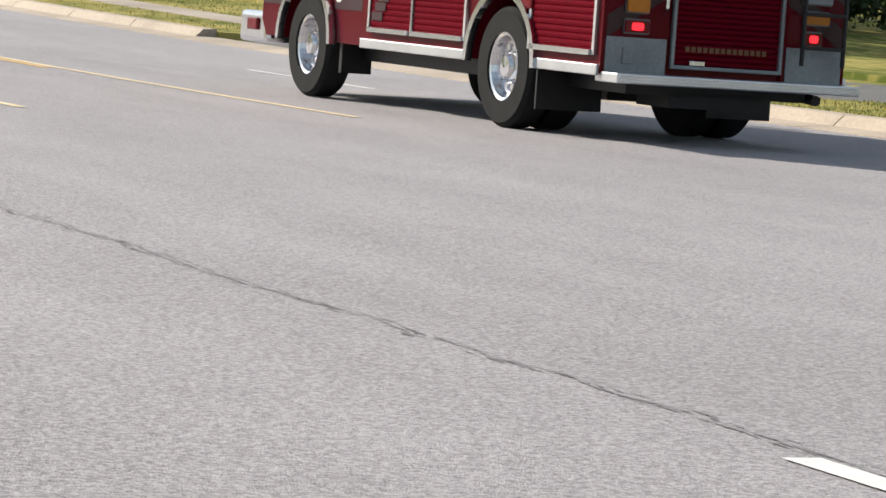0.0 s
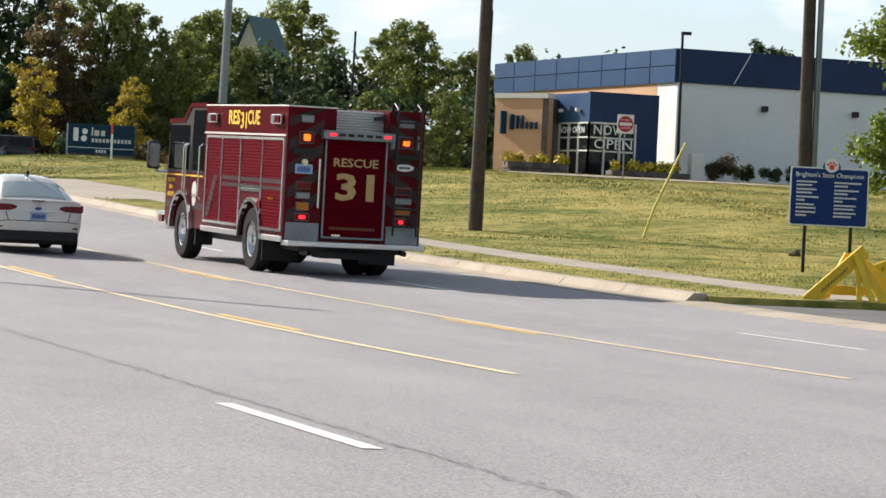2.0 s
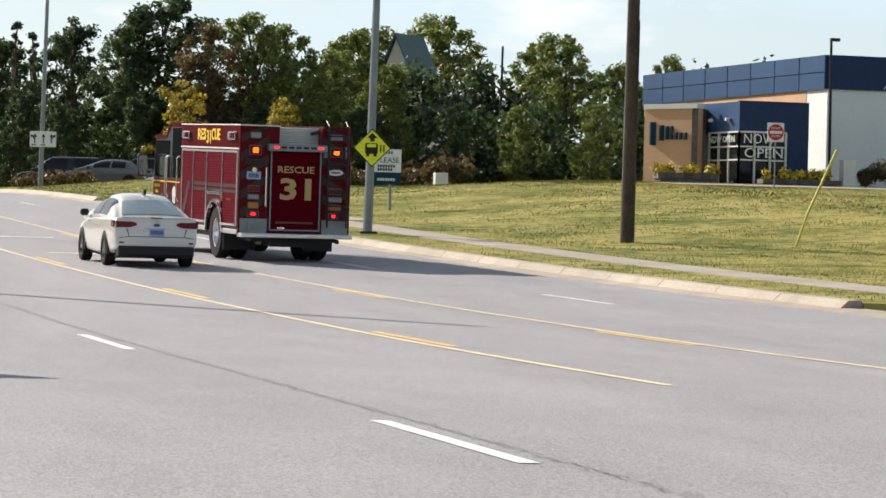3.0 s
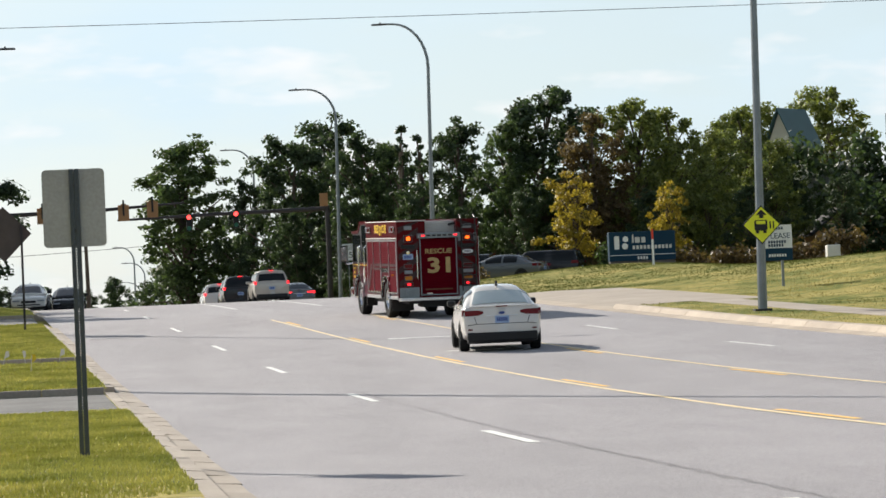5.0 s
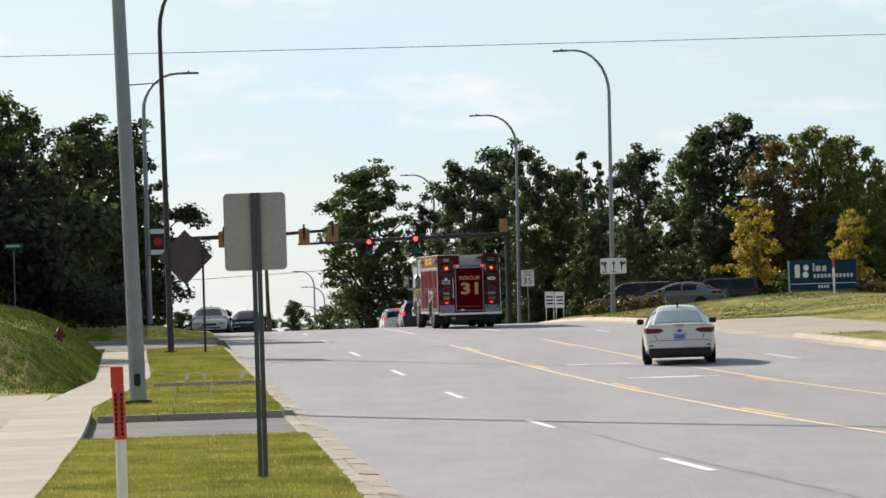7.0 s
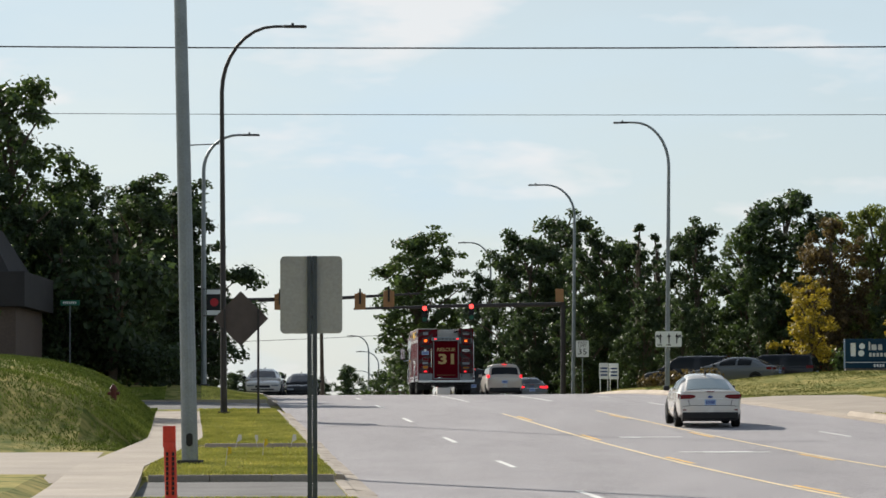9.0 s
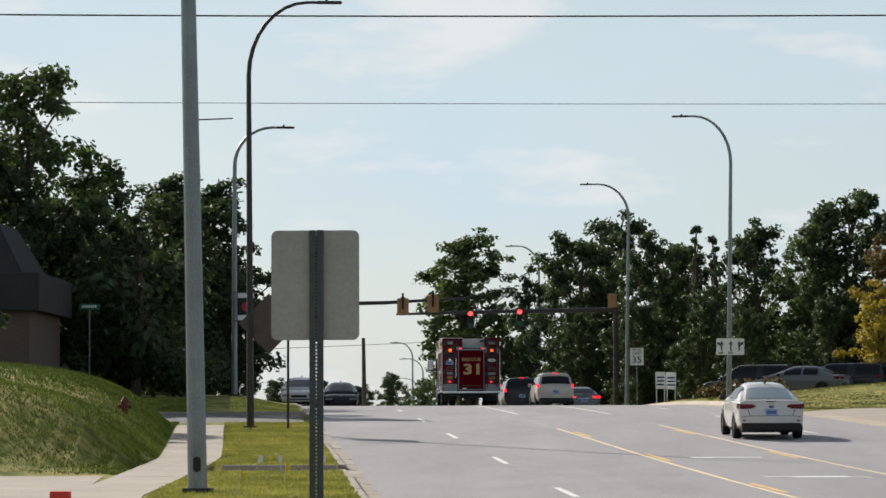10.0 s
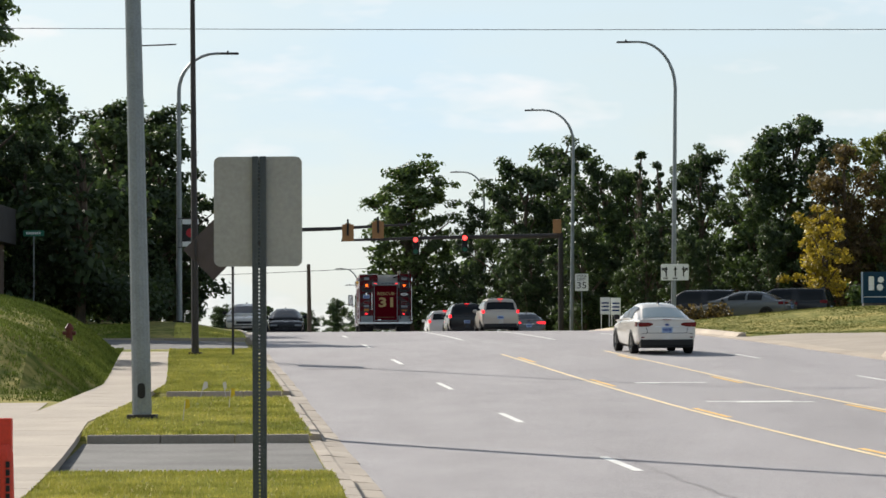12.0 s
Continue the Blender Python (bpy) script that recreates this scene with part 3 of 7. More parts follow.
for y, v1 in ((21.55, -6.2), (55.45, -7.2), (73.95, -6.3), (117.0, -20.0)):
    n = max(3, int((v1 + 3.9) / -0.9))
    ret = thing("kerb_return", Matrix.Identity(4), "worn grey kerb stones turning into the driveway", "kerb", kind="structure")
    for k in range(n):
        a, c = -3.88 + (v1 + 3.88) * k / n, -3.88 + (v1 + 3.88) * (k + 1) / n + 0.012
        bm = bmesh.new()
        p, q = at(a, y), at(c, y)
        box(bm, q.x, p.x, y - 0.10, y + 0.06, p.z - 0.1, p.z + 0.15, 0.02)
        part("kerb_stone", bm, CONCRETE, ret)
slab_walk("sidewalk_left", [14 + 1.6 * i for i in range(20)] + [46.0, 49.0, 52.0, 55.4] + [57 + 1.6 * i for i in range(28)],
          lambda y: float(np.interp(y, (20, 37, 60, 78, 100), (-6.45, -7.0, -7.4, -6.35, -6.35))), lambda y: float(np.interp(y, (20, 60, 78, 100), (-8.3, -8.75, -7.75, -7.75))), "pale concrete sidewalk slabs beside the grass")
slab_walk("sidewalk_right", [50 + 1.6 * i for i in range(36)], lambda y: 17.6, lambda y: 19.1, "pale concrete sidewalk crossing the lawn")
apron("driveway_0", -3.88, -9.0, 9.0, 21.3, ASPHALT_OLD, "grey asphalt driveway before the near lawn", 0.006)
apron("driveway_1", -3.88, -7.25, 45.2, 55.3, ASPHALT_OLD, "grey asphalt driveway between two grass strips", 0.006)
apron("driveway_2", -8.5, -26, 54.5, 68.6, CONCRETE, "pale concrete driveway beside the sidewalk", 0.01)
apron("driveway_7", -3.88, -6.5, 71.15, 73.85, CONCRETE, "narrow pale concrete path across the verge", 0.006)
apron("driveway_3", -3.88, -40, 104, 116, ASPHALT_OLD, "grey asphalt side street crossing the verge", 0.008)
apron("driveway_4", 14.95, 26.8, 37.2, 49.3, ASPHALT_OLD, "cracked grey asphalt driveway with loose rubble", 0.006)
apron("driveway_5", 15.05, 20.2, 96.7, 119.3, CONCRETE, "pale concrete driveway sloping up to the lot", 0.015, 14)
apron("driveway_6", 39, 52, 117, 124, CONCRETE, "pale concrete forecourt before the navy building", 0.03, 10)

rg = random.Random(4)
spots = []
while len(spots) < 60000:
    y = 21.6 + 23.4 * rg.random() ** 0.9
    v = rg.uniform(-7.3, -3.84)
    if v > float(np.interp(y, (20, 37, 60), (-6.45, -7.0, -7.4))) and v < -3.86 - max(0.0, 22.9 - y) ** 2 * 0.6:
        spots.append((line_x(y) + v, y))
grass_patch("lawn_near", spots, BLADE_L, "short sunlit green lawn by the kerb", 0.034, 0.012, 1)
spots = []
while len(spots) < 60000:
    y = rg.uniform(55.6, 130)
    v = rg.uniform(-7.3, -3.84)
    if not in_drive(y) and v > float(np.interp(y, (20, 37, 60, 78, 100), (-6.45, -7.0, -7.4, -6.35, -6.35))):
        spots.append((line_x(y) + v, y))
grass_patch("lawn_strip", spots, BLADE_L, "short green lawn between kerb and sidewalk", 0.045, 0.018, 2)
spots = []
while len(spots) < 90000:
    y = rg.uniform(69.3, 125)
    v = -7.76 - 12 * rg.random() ** 1.8
    if not (103 < y < 117) and not (y < 78 and v > float(np.interp(y, (60, 78), (-8.78, -7.76)))):
        spots.append((line_x(y) + v, y))
grass_patch("grass_mound", spots, BLADE_SHADED, "green grass on the rounded mound, darkened as shade", 0.06, 0.02, 3)
spots = []
while len(spots) < 120000:
    y = rg.uniform(48, 150)
    v = 15.02 + (rg.random() ** 0.8) * 45
    if 17.5 < v < 19.2 or (y > 96.5 and y < 119.5 and v < 20.4) or (y < 50 and v < 27.2) or (39 < v < 52 and 116.8 < y < 124.2):
        continue
    x = line_x(y) + v * squeeze(y)
    if x / y > 0.47 or (y > 119 and v < 44):
        continue
    spots.append((x, y))
for k in range(14000):
    y, v = rg.uniform(24, 36.9), rg.uniform(15.05, 30)
    spots.append((line_x(y) + v * squeeze(y), y))
grass_patch("grass_lawn", spots, BLADE, "patchy yellow-green grass on the sloping lawn", 0.035, 0.018, 5)
spots = []
while len(spots) < 60000:
    y, v = rg.uniform(119.4, 156), rg.uniform(15.05, 44)
    spots.append((line_x(y) + v * squeeze(y), y))
grass_patch("grass_hill", spots, BLADE_H, "green mown grass on the rise below the sign", 0.028, 0.035, 6)

# ---- vehicles ----
def wheel(parent, x, y, r, w, rim_r, outward, rim_mat, name="wheel", spokes=10):
    """A wheel with tyre and rim; its own axle lies along x."""
    hub = new(name)
    hub.parent = parent
    hub.matrix_local = pose(x, y, r)
    s = outward
    bm = bmesh.new()
    lathe(bm, [(rim_r, -w / 2), (r * 0.93, -w / 2), (r, -w * 0.36), (r, w * 0.36), (r * 0.93, w / 2), (rim_r * 1.02, w / 2), (rim_r, w * 0.3), (rim_r, -w / 2)], 36)
    part("tyre", bm, RUBBER, hub)
    bm = bmesh.new()
    lathe(bm, [(rim_r, s * w * 0.44), (rim_r * 0.9, s * w * 0.40), (rim_r * 0.8, s * w * 0.12), (rim_r * 0.45, s * w * 0.1), (rim_r * 0.38, s * w * 0.3), (rim_r * 0.3, s * w * 0.42), (0.01, s * w * 0.44)], 28)
    for k in range(spokes):
        a = k * math.tau / spokes
        disc(bm, (s * w * 0.16, math.cos(a) * rim_r * 0.58, math.sin(a) * rim_r * 0.58), (1, 0, 0), rim_r * 0.10, w * 0.12, 8)
    part("rim", bm, rim_mat, hub)
    return hub


def lamp(parent, name, x, z, w, h, y, lens, bezel=ALU_DARK, depth=0.05, face=-1, label="", core=None):
    """A rectangular lamp with a bezel on a rear face (face -1) at y."""
    bm = bmesh.new()
    plate_xz(bm, round_rect(w + 0.03, h + 0.03, 0.02, x, z, 3), y + face * 0.025, y + 0.002)
    body = part(name, bm, bezel, parent, label)
    bm = bmesh.new()
    plate_xz(bm, round_rect(w, h, 0.018, x, z, 3), y + face * depth, y + face * 0.02)
    part("lens", bm, lens, body)
    if core:
        bm = bmesh.new()
        plate_xz(bm, round_rect(w * 0.5, h * 0.62, 0.02, x, z, 3), y + face * (depth + 0.006), y + face * (depth - 0.004))
        part("lamp_core", bm, core, body)
    return body


def shutter_side(parent, name, x, y0, y1, z0, z1, pitch=0.058):
    """A roll-up shutter of separate curved slats on a side wall at x (x<0: left)."""
    s = -1 if x < 0 else 1
    bm = bmesh.new()
    n = int((z1 - z0) / pitch)
    for i in range(n):
        a, b = z0 + (z1 - z0) * i / n, z0 + (z1 - z0) * (i + 1) / n
        g = (b - a) * 0.12
        prof = [(x - s * 0.003, a), (x + s * 0.007, a + g), (x + s * 0.011, (a + b) / 2), (x + s * 0.007, b - g), (x - s * 0.003, b)]
        v0 = [bm.verts.new((px, y0, pz)) for px, pz in prof]
        v1 = [bm.verts.new((px, y1, pz)) for px, pz in prof]
        for k in range(4):
            bm.faces.new((v0[k], v0[k + 1], v1[k + 1], v1[k]))
    bmesh.ops.remove_doubles(bm, verts=bm.verts, dist=0.0005)
    return part(name, bm, RED_SHUTTER, parent)


def shutter_rear(parent, name, x0, x1, z0, z1, y, material, pitch=0.055):
    bm = bmesh.new()
    n = int((z1 - z0) / pitch)
    for i in range(n):
        a, b = z0 + (z1 - z0) * i / n, z0 + (z1 - z0) * (i + 1) / n
        g = (b - a) * 0.12
        g *= 1.5
        prof = [(y + 0.012, a), (y - 0.008, a + g), (y - 0.014, (a + b) / 2), (y - 0.008, b - g), (y + 0.012, b)]
        v0 = [bm.verts.new((x0, py, pz)) for py, pz in prof]
        v1 = [bm.verts.new((x1, py, pz)) for py, pz in prof]
        for k in range(4):
            bm.faces.new((v0[k], v0[k + 1], v1[k + 1], v1[k]))
    bmesh.ops.remove_doubles(bm, verts=bm.verts, dist=0.0005)
    return part(name, bm, material, parent)


def build_truck():
    tr = thing("fire_truck", Matrix.Identity(4), "dark red rescue fire truck with roll-up shutters and gold numerals", "fire truck")
    HW, RY = 1.28, -2.0
    # rear body: side walls, header, roof and a stepped well above the rear door
    arch = [(0.72 * math.cos(math.pi * (1 - i / 12)), 0.62 + 0.68 * math.sin(math.pi * i / 12)) for i in range(13)]
    for s in (-1, 1):
        bm = bmesh.new()
        prism(bm, [(RY, 0.62)] + arch + [(3.40, 0.62), (3.40, 3.0), (RY, 3.0)], s * HW, s * 0.60)
        part("side_body", bm, RED, tr)
    bm = bmesh.new()
    box(bm, -0.60, 0.60, RY + 0.04, 3.40, 0.62, 2.46, 0.01)
    part("centre_body", bm, RED, tr)
    bm = bmesh.new()
    box(bm, -0.60, -0.38, RY, 3.40, 2.465, 3.0, 0.01)
    part("upper_body", bm, RED, tr)
    bm = bmesh.new()
    box(bm, -HW - 0.008, -0.36, RY - 0.01, 3.42, 3.0, 3.028, 0.01)
    part("roof_rim", bm, ALU_WHITE, tr)
    bm = bmesh.new()
    box(bm, 0.62, HW + 0.008, RY - 0.01, 3.42, 3.0, 3.028, 0.01)
    part("roof_rim", bm, RED, tr)
    # pale slatted panel in the well
    shutter_rear(tr, "well_panel", -0.38, 0.60, 2.46, 2.99, RY + 0.32, ALU_WHITE, 0.045)
    bm = bmesh.new()
    beam(bm, (0.40, RY + 0.26, 2.86), (0.66, RY + 0.18, 2.92), 0.06, 0.07)
    part("work_light", bm, BLACK, tr)
    # side shutters with bright frames
    doors = [(2.12, 3.14, 0.78, 2.40), (0.86, 2.06, 0.78, 2.40), (-0.56, 0.80, 1.52, 2.40), (-1.86, -0.62, 0.78, 2.40)]
    for s in (-1, 1):
        for y0, y1, z0, z1 in doors:
            sh = shutter_side(tr, "side_shutter", s * (HW + 0.004), y0, y1, z0, z1)
            bm = bmesh.new()
            for a, b in (((y0 - 0.03, z0), (y0 - 0.03, z1)), ((y1 + 0.03, z0), (y1 + 0.03, z1)), ((y0 - 0.05, z1 + 0.02), (y1 + 0.05, z1 + 0.02))):
                beam(bm, (s * (HW + 0.012), a[0], a[1]), (s * (HW + 0.012), b[0], b[1]), 0.045, 0.035, (1, 0, 0))
            part("frame", bm, ALU, sh)
            bm = bmesh.new()
            beam(bm, (s * (HW + 0.03), y0, z0 + 0.02), (s * (HW + 0.03), y1, z0 + 0.02), 0.05, 0.05)
            part("lift_bar", bm, CHROME, sh)
        bm = bmesh.new()
        beam(bm, (s * (HW + 0.008), -1.95, 2.49), (s * (HW + 0.008), 3.38, 2.49), 0.02, 0.035)
        part("trim_strip", bm, ALU_WHITE, tr)
        for y0, y1 in ((-1.98, -0.74), (0.74, 3.36)):
            bm = bmesh.new()
            box(bm, s * HW - 0.03, s * HW + 0.05, y0, y1, 0.60, 0.70, 0.01)
            part("side_step", bm, ALU, tr)
        # dark diagonal and level stripes
        bm = bmesh.new()
        for y0, y1, za, zb in ((-1.84, 3.1, 1.62, 1.70), (-1.84, 3.1, 1.50, 1.57)):
            box(bm, s * (HW + 0.019), s * (HW + 0.0225), y0, y1 - 1.0, za, zb)
            part("stripe", bm, MAROON, tr)
            bm = bmesh.new()
        for k in range(8):
            f = k / 8
            box(bm, s * (HW + 0.019), s * (HW + 0.0225), 2.35 + 0.55 * f, 2.62 + 0.55 * f, 1.60 - 0.10 * k, 1.69 - 0.10 * k)
        part("stripe", bm, MAROON, tr)
        # wheel arches
        for yc in (0.0, 4.9):
            bm = bmesh.new()
            n = 14
            pts = [(s * (HW + 0.02), yc + 0.74 * math.cos(math.pi * (i / n) * 1.0), 0.60 + 0.70 * math.sin(math.pi * i / n)) for i in range(n + 1)]
            loops = []
            for x, y, z in pts:
                ry_, rz_ = (y - yc) / 0.74 * 0.037, (z - 0.60) / 0.70 * 0.037
                loops.append([bm.verts.new((x + dx, y + k * ry_, z + k * rz_)) for dx, k in ((-0.035, -1), (0.035, -1), (0.035, 1), (-0.035, 1))])
            for la, lb in zip(loops, loops[1:]):
                for k in range(4):
                    bm.faces.new((la[k], la[(k + 1) % 4], lb[(k + 1) % 4], lb[k]))
            bm.faces.new(loops[0][::-1])
            bm.faces.new(loops[-1])
            bmesh.ops.recalc_face_normals(bm, faces=bm.faces)
            part("wheel_arch", bm, CHROME, tr)
            bm = bmesh.new()
            pts = [(yc + 0.70 * math.cos(math.pi * i / n), 0.60 + 0.66 * math.sin(math.pi * i / n)) for i in range(n + 1)]
            prism(bm, pts, s * 0.62, s * 0.60)
            part("wheel_well", bm, BLACK, tr)
    # header letters and corner flood lights, left and right
    for s in (-1, 1):
        face = Matrix.Translation((s * (HW + 0.006), 0.75, 2.76)) @ Matrix.Rotation(radians(-90 if s < 0 else 90), 4, "Z")
        lettering("lettering", "RES", 0.36, face @ Matrix.Translation((-0.66, 0, 0.02)), YELLOW, tr, "yellow letters", 0.76, bold=0.008)
        lettering("lettering", "31", 0.42, face @ Matrix.Translation((-0.03, 0, -0.04)), YELLOW, tr, "yellow numerals", 0.38, bold=0.008)
        lettering("lettering", "CUE", 0.36, face @ Matrix.Translation((0.62, 0, 0.02)), YELLOW, tr, "yellow letters", 0.78, bold=0.008)
        for y in (-1.45, 2.75):
            bm = bmesh.new()
            box(bm, s * HW - 0.01, s * (HW + 0.07), y - 0.28, y + 0.28, 2.68, 2.86, 0.02)
            fl = part("flood_light", bm, CHROME, tr)
            for d, m in ((-0.17, RED_LENS), (0.12, CLEAR_LENS)):
                bm = bmesh.new()
                box(bm, s * (HW + 0.07), s * (HW + 0.10), y + d - 0.1, y + d + 0.1, 2.70, 2.84, 0.012)
                part("lens", bm, m, fl)
    lettering("lettering", "EMERGENCY", 0.07, Matrix.Translation((-HW - 0.03, -1.25, 1.35)) @ Matrix.Rotation(radians(-90), 4, "Z"), AMBER_LENS, tr, "small orange letters", 0.36)
    # panel over the rear wheel: fuel flap, marker lamp
    bm = bmesh.new()
    box(bm, -HW - 0.03, -HW, -0.50, 0.70, 1.44, 1.50, 0.01)
    part("hand_rail", bm, CHROME, tr)
    bm = bmesh.new()
    box(bm, -HW - 0.04, -HW, -0.62, -0.40, 1.14, 1.32, 0.03)
    part("marker_lamp", bm, RED_LENS, tr)
    # cab
    bm = bmesh.new()
    cut = [(4.9 + 0.72 * math.cos(math.pi * (1 - i / 12)), 0.62 + 0.68 * math.sin(math.pi * i / 12)) for i in range(13)]
    prism(bm, [(3.42, 0.62)] + cut + [(6.15, 0.62), (6.30, 0.80), (6.28, 1.75), (6.12, 2.66), (5.0, 2.70), (4.55, 3.0), (3.42, 3.0)], -1.25, 1.25)
    cab = part("cab", bm, RED, tr)
    bm = bmesh.new()
    prism(bm, [(6.18, 2.66), (5.0, 2.68), (4.55, 2.98), (3.42, 2.98), (3.42, 3.06), (4.6, 3.06), (5.05, 2.76), (6.20, 2.74)], -1.27, 1.27)
    part("cab_roof", bm, RED, cab)
    for s in (-1, 1):
        bm = bmesh.new()
        prism(bm, [(3.44, 1.70), (6.24, 1.70), (6.10, 2.645), (5.0, 2.67), (4.52, 2.955), (3.44, 2.955)], s * 1.249, s * 1.2535)
        part("window_surround", bm, BLACK, cab)
        for y0, y1, z1 in ((3.50, 4.42, 2.92), (4.62, 6.14, 2.62)):
            bm = bmesh.new()
            prism(bm, [(y0, 1.74), (y1, 1.74), (y1 - 0.06, z1), (y0, z1)], s * 1.2525, s * 1.262)
            part("side_window", bm, GLASS, cab)
        bm = bmesh.new()
        box(bm, s * 1.252, s * 1.260, 3.46, 6.26, 1.62, 1.65)
        part("gold_stripe", bm, YELLOW, cab)
        bm = bmesh.new()
        box(bm, s * 1.252, s * 1.257, 3.46, 4.2, 0.98, 1.12)
        part("stripe", bm, MAROON, cab)
        bm = bmesh.new()
        box(bm, s * 1.252, s * 1.257, 5.6, 6.28, 0.98, 1.12)
        part("stripe", bm, MAROON, cab)
        for y in (3.62, 4.62, 4.78):
            bm = bmesh.new()
            tube(bm, [(s * 1.26, y, 1.2), (s * 1.32, y, 1.26), (s * 1.32, y, 2.2), (s * 1.26, y, 2.26)], 0.02, 8)
            part("grab_rail", bm, CHROME, cab)
        bm = bmesh.new()
        disc(bm, (s * 1.255, 4.1, 1.36), (1, 0, 0), 0.17, 0.012, 20)
        disc(bm, (s * 1.255, 4.1, 1.18), (1, 0, 0), 0.13, 0.012, 20)
        part("crest", bm, ALU_WHITE, cab, "pale round crest")
        # mirror on its arm
        bm = bmesh.new()
        tube(bm, [(s * 1.2, 6.2, 1.7), (s * 1.42, 6.36, 1.66), (s * 1.52, 6.38, 1.8)], 0.025, 8)
        arm = part("mirror_arm", bm, CHROME, cab)
        bm = bmesh.new()
        box(bm, s * 1.52 - 0.13, s * 1.52 + 0.13, 6.30, 6.44, 1.72, 2.28, 0.05)
        part("mirror", bm, BLACK, arm)
        bm = bmesh.new()
        plate_xz(bm, round_rect(0.21, 0.48, 0.05, s * 1.52, 2.0, 4), 6.292, 6.302)
        part("mirror_glass", bm, CHROME, arm)
    face = Matrix.Rotation(radians(-90), 4, "Z")
    lettering("lettering", "BRIGHTON", 0.12, Matrix.Translation((-1.256, 5.85, 1.52)) @ face, YELLOW, cab, "yellow letters", 0.52)
    lettering("lettering", "AREA", 0.12, Matrix.Translation((-1.256, 5.85, 1.38)) @ face, YELLOW, cab, "yellow letters", 0.34)
    lettering("lettering", "FIRE DEPT.", 0.12, Matrix.Translation((-1.256, 5.85, 1.24)) @ face, YELLOW, cab, "yellow letters", 0.52)
    bm = bmesh.new()
    prism(bm, [(6.30, 1.80), (6.16, 2.58), (6.19, 2.58), (6.33, 1.80)], -1.12, 1.12)
    part("windscreen", bm, GLASS, cab)
    bm = bmesh.new()
    box(bm, -1.23, 1.23, 6.2, 7.05, 0.52, 0.88, 0.06)
    bp = part("front_bumper", bm, CHROME, tr)
    bm = bmesh.new()
    box(bm, -1.26, -1.1, 6.45, 6.75, 0.66, 0.80, 0.02)
    part("marker_lamp", bm, RED_LENS, bp)
    # ---- rear face ----
    bm = bmesh.new()
    box(bm, -0.575, -0.54, RY - 0.03, RY + 0.02, 0.72, 2.46, 0.008)
    box(bm, 0.56, 0.595, RY - 0.03, RY + 0.02, 0.72, 2.46, 0.008)
    box(bm, -0.575, 0.595, RY - 0.03, RY + 0.02, 0.70, 0.735, 0.008)
    part("rear_door_frame", bm, GALV, tr)
    rd = shutter_rear(tr, "rear_shutter", -0.54, 0.56, 0.735, 2.44, RY + 0.012, RED_SHUTTER, 0.05)
    lettering("lettering", "RESCUE", 0.21, Matrix.Translation((0.02, RY - 0.006, 2.05)), GOLD, rd, "gold letters", 0.84, bold=0.004)
    lettering("numeral_plate", "31", 0.64, Matrix.Translation((0.02, RY - 0.006, 1.60)), GOLD, rd, "gold numerals", 0.72, bold=0.022)
    bm = bmesh.new()
    for k in range(14):
        box(bm, -0.42 + 0.062 * k, -0.42 + 0.062 * k + 0.045, RY - 0.006, RY - 0.003, 0.86, 0.91)
    part("lettering", bm, FADED_GOLD, rd, "tiny faded gold letters")
    bm = bmesh.new()
    box(bm, -0.38, -0.22, RY - 0.03, RY, 0.74, 0.78, 0.005)
    part("latch", bm, CHROME, rd)
    # light bar hood over the door
    bm = bmesh.new()
    box(bm, -0.66, 0.68, RY - 0.18, RY + 0.04, 2.46, 2.62, 0.025)
    hood = part("light_bar", bm, GALV, tr)
    for k in range(7):
        bm = bmesh.new()
        box(bm, -0.55 + 0.17 * k, -0.43 + 0.17 * k, RY - 0.19, RY - 0.17, 2.52, 2.57)
        part("lens", bm, RED_ON if k in (0, 6) else BLACK, hood)
    # chevron bands on the outer panels
    for x0, x1 in ((-1.24, -0.61), (0.63, 1.24)):
        bm = bmesh.new()
        for k in range(5):
            z = 0.95 + 0.42 * k
            s = 1 if x0 < 0 else -1
            a, b = (z, z + 0.40) if s > 0 else (z + 0.40, z)
            poly = [(x0, a), (x1, b), (x1, min(2.97, b + 0.2)), (x0, min(2.97, a + 0.2))]
            plate_xz(bm, poly, RY - 0.005, RY - 0.002)
        part("chevron", bm, MAROON, tr)
    # lamps on the left panel
    lamp(tr, "tail_lamp", -0.93, 2.80, 0.22, 0.11, RY, CLEAR_LENS)
    lamp(tr, "beacon", -0.93, 2.47, 0.25, 0.19, RY, RED_LENS, core=AMBER_ON, label="lit amber warning lamp")
    lamp(tr, "air_vent", -0.95, 2.22, 0.42, 0.09, RY, BLACK, BLACK)
    lamp(tr, "tail_lamp", -0.95, 1.62, 0.24, 0.11, RY, RED_LENS)
    lamp(tr, "tail_lamp", -0.95, 1.44, 0.24, 0.09, RY, CLEAR_LENS)
    lamp(tr, "tail_lamp", -0.95, 1.25, 0.22, 0.12, RY, AMBER_LENS)
    lamp(tr, "brake_lamp", -0.95, 1.06, 0.24, 0.11, RY, RED_LENS, core=RED_ON, label="lit red brake lamp")
    bm = bmesh.new()
    plate_xz(bm, round_rect(0.32, 0.17, 0.015, -0.95, 1.91, 2), RY - 0.02, RY)
    pl = part("licence_plate", bm, PLATE, tr)
    bm = bmesh.new()
    for k in range(6):
        box(bm, -1.07 + 0.04 * k, -1.07 + 0.04 * k + 0.028, RY - 0.024, RY - 0.02, 1.86, 1.95)
    part("plate_bar", bm, PLATE_INK, pl)
    bm = bmesh.new()
    disc(bm, (-0.95, RY - 0.03, 2.03), (0, 1, 0), 0.06, 0.06, 14)
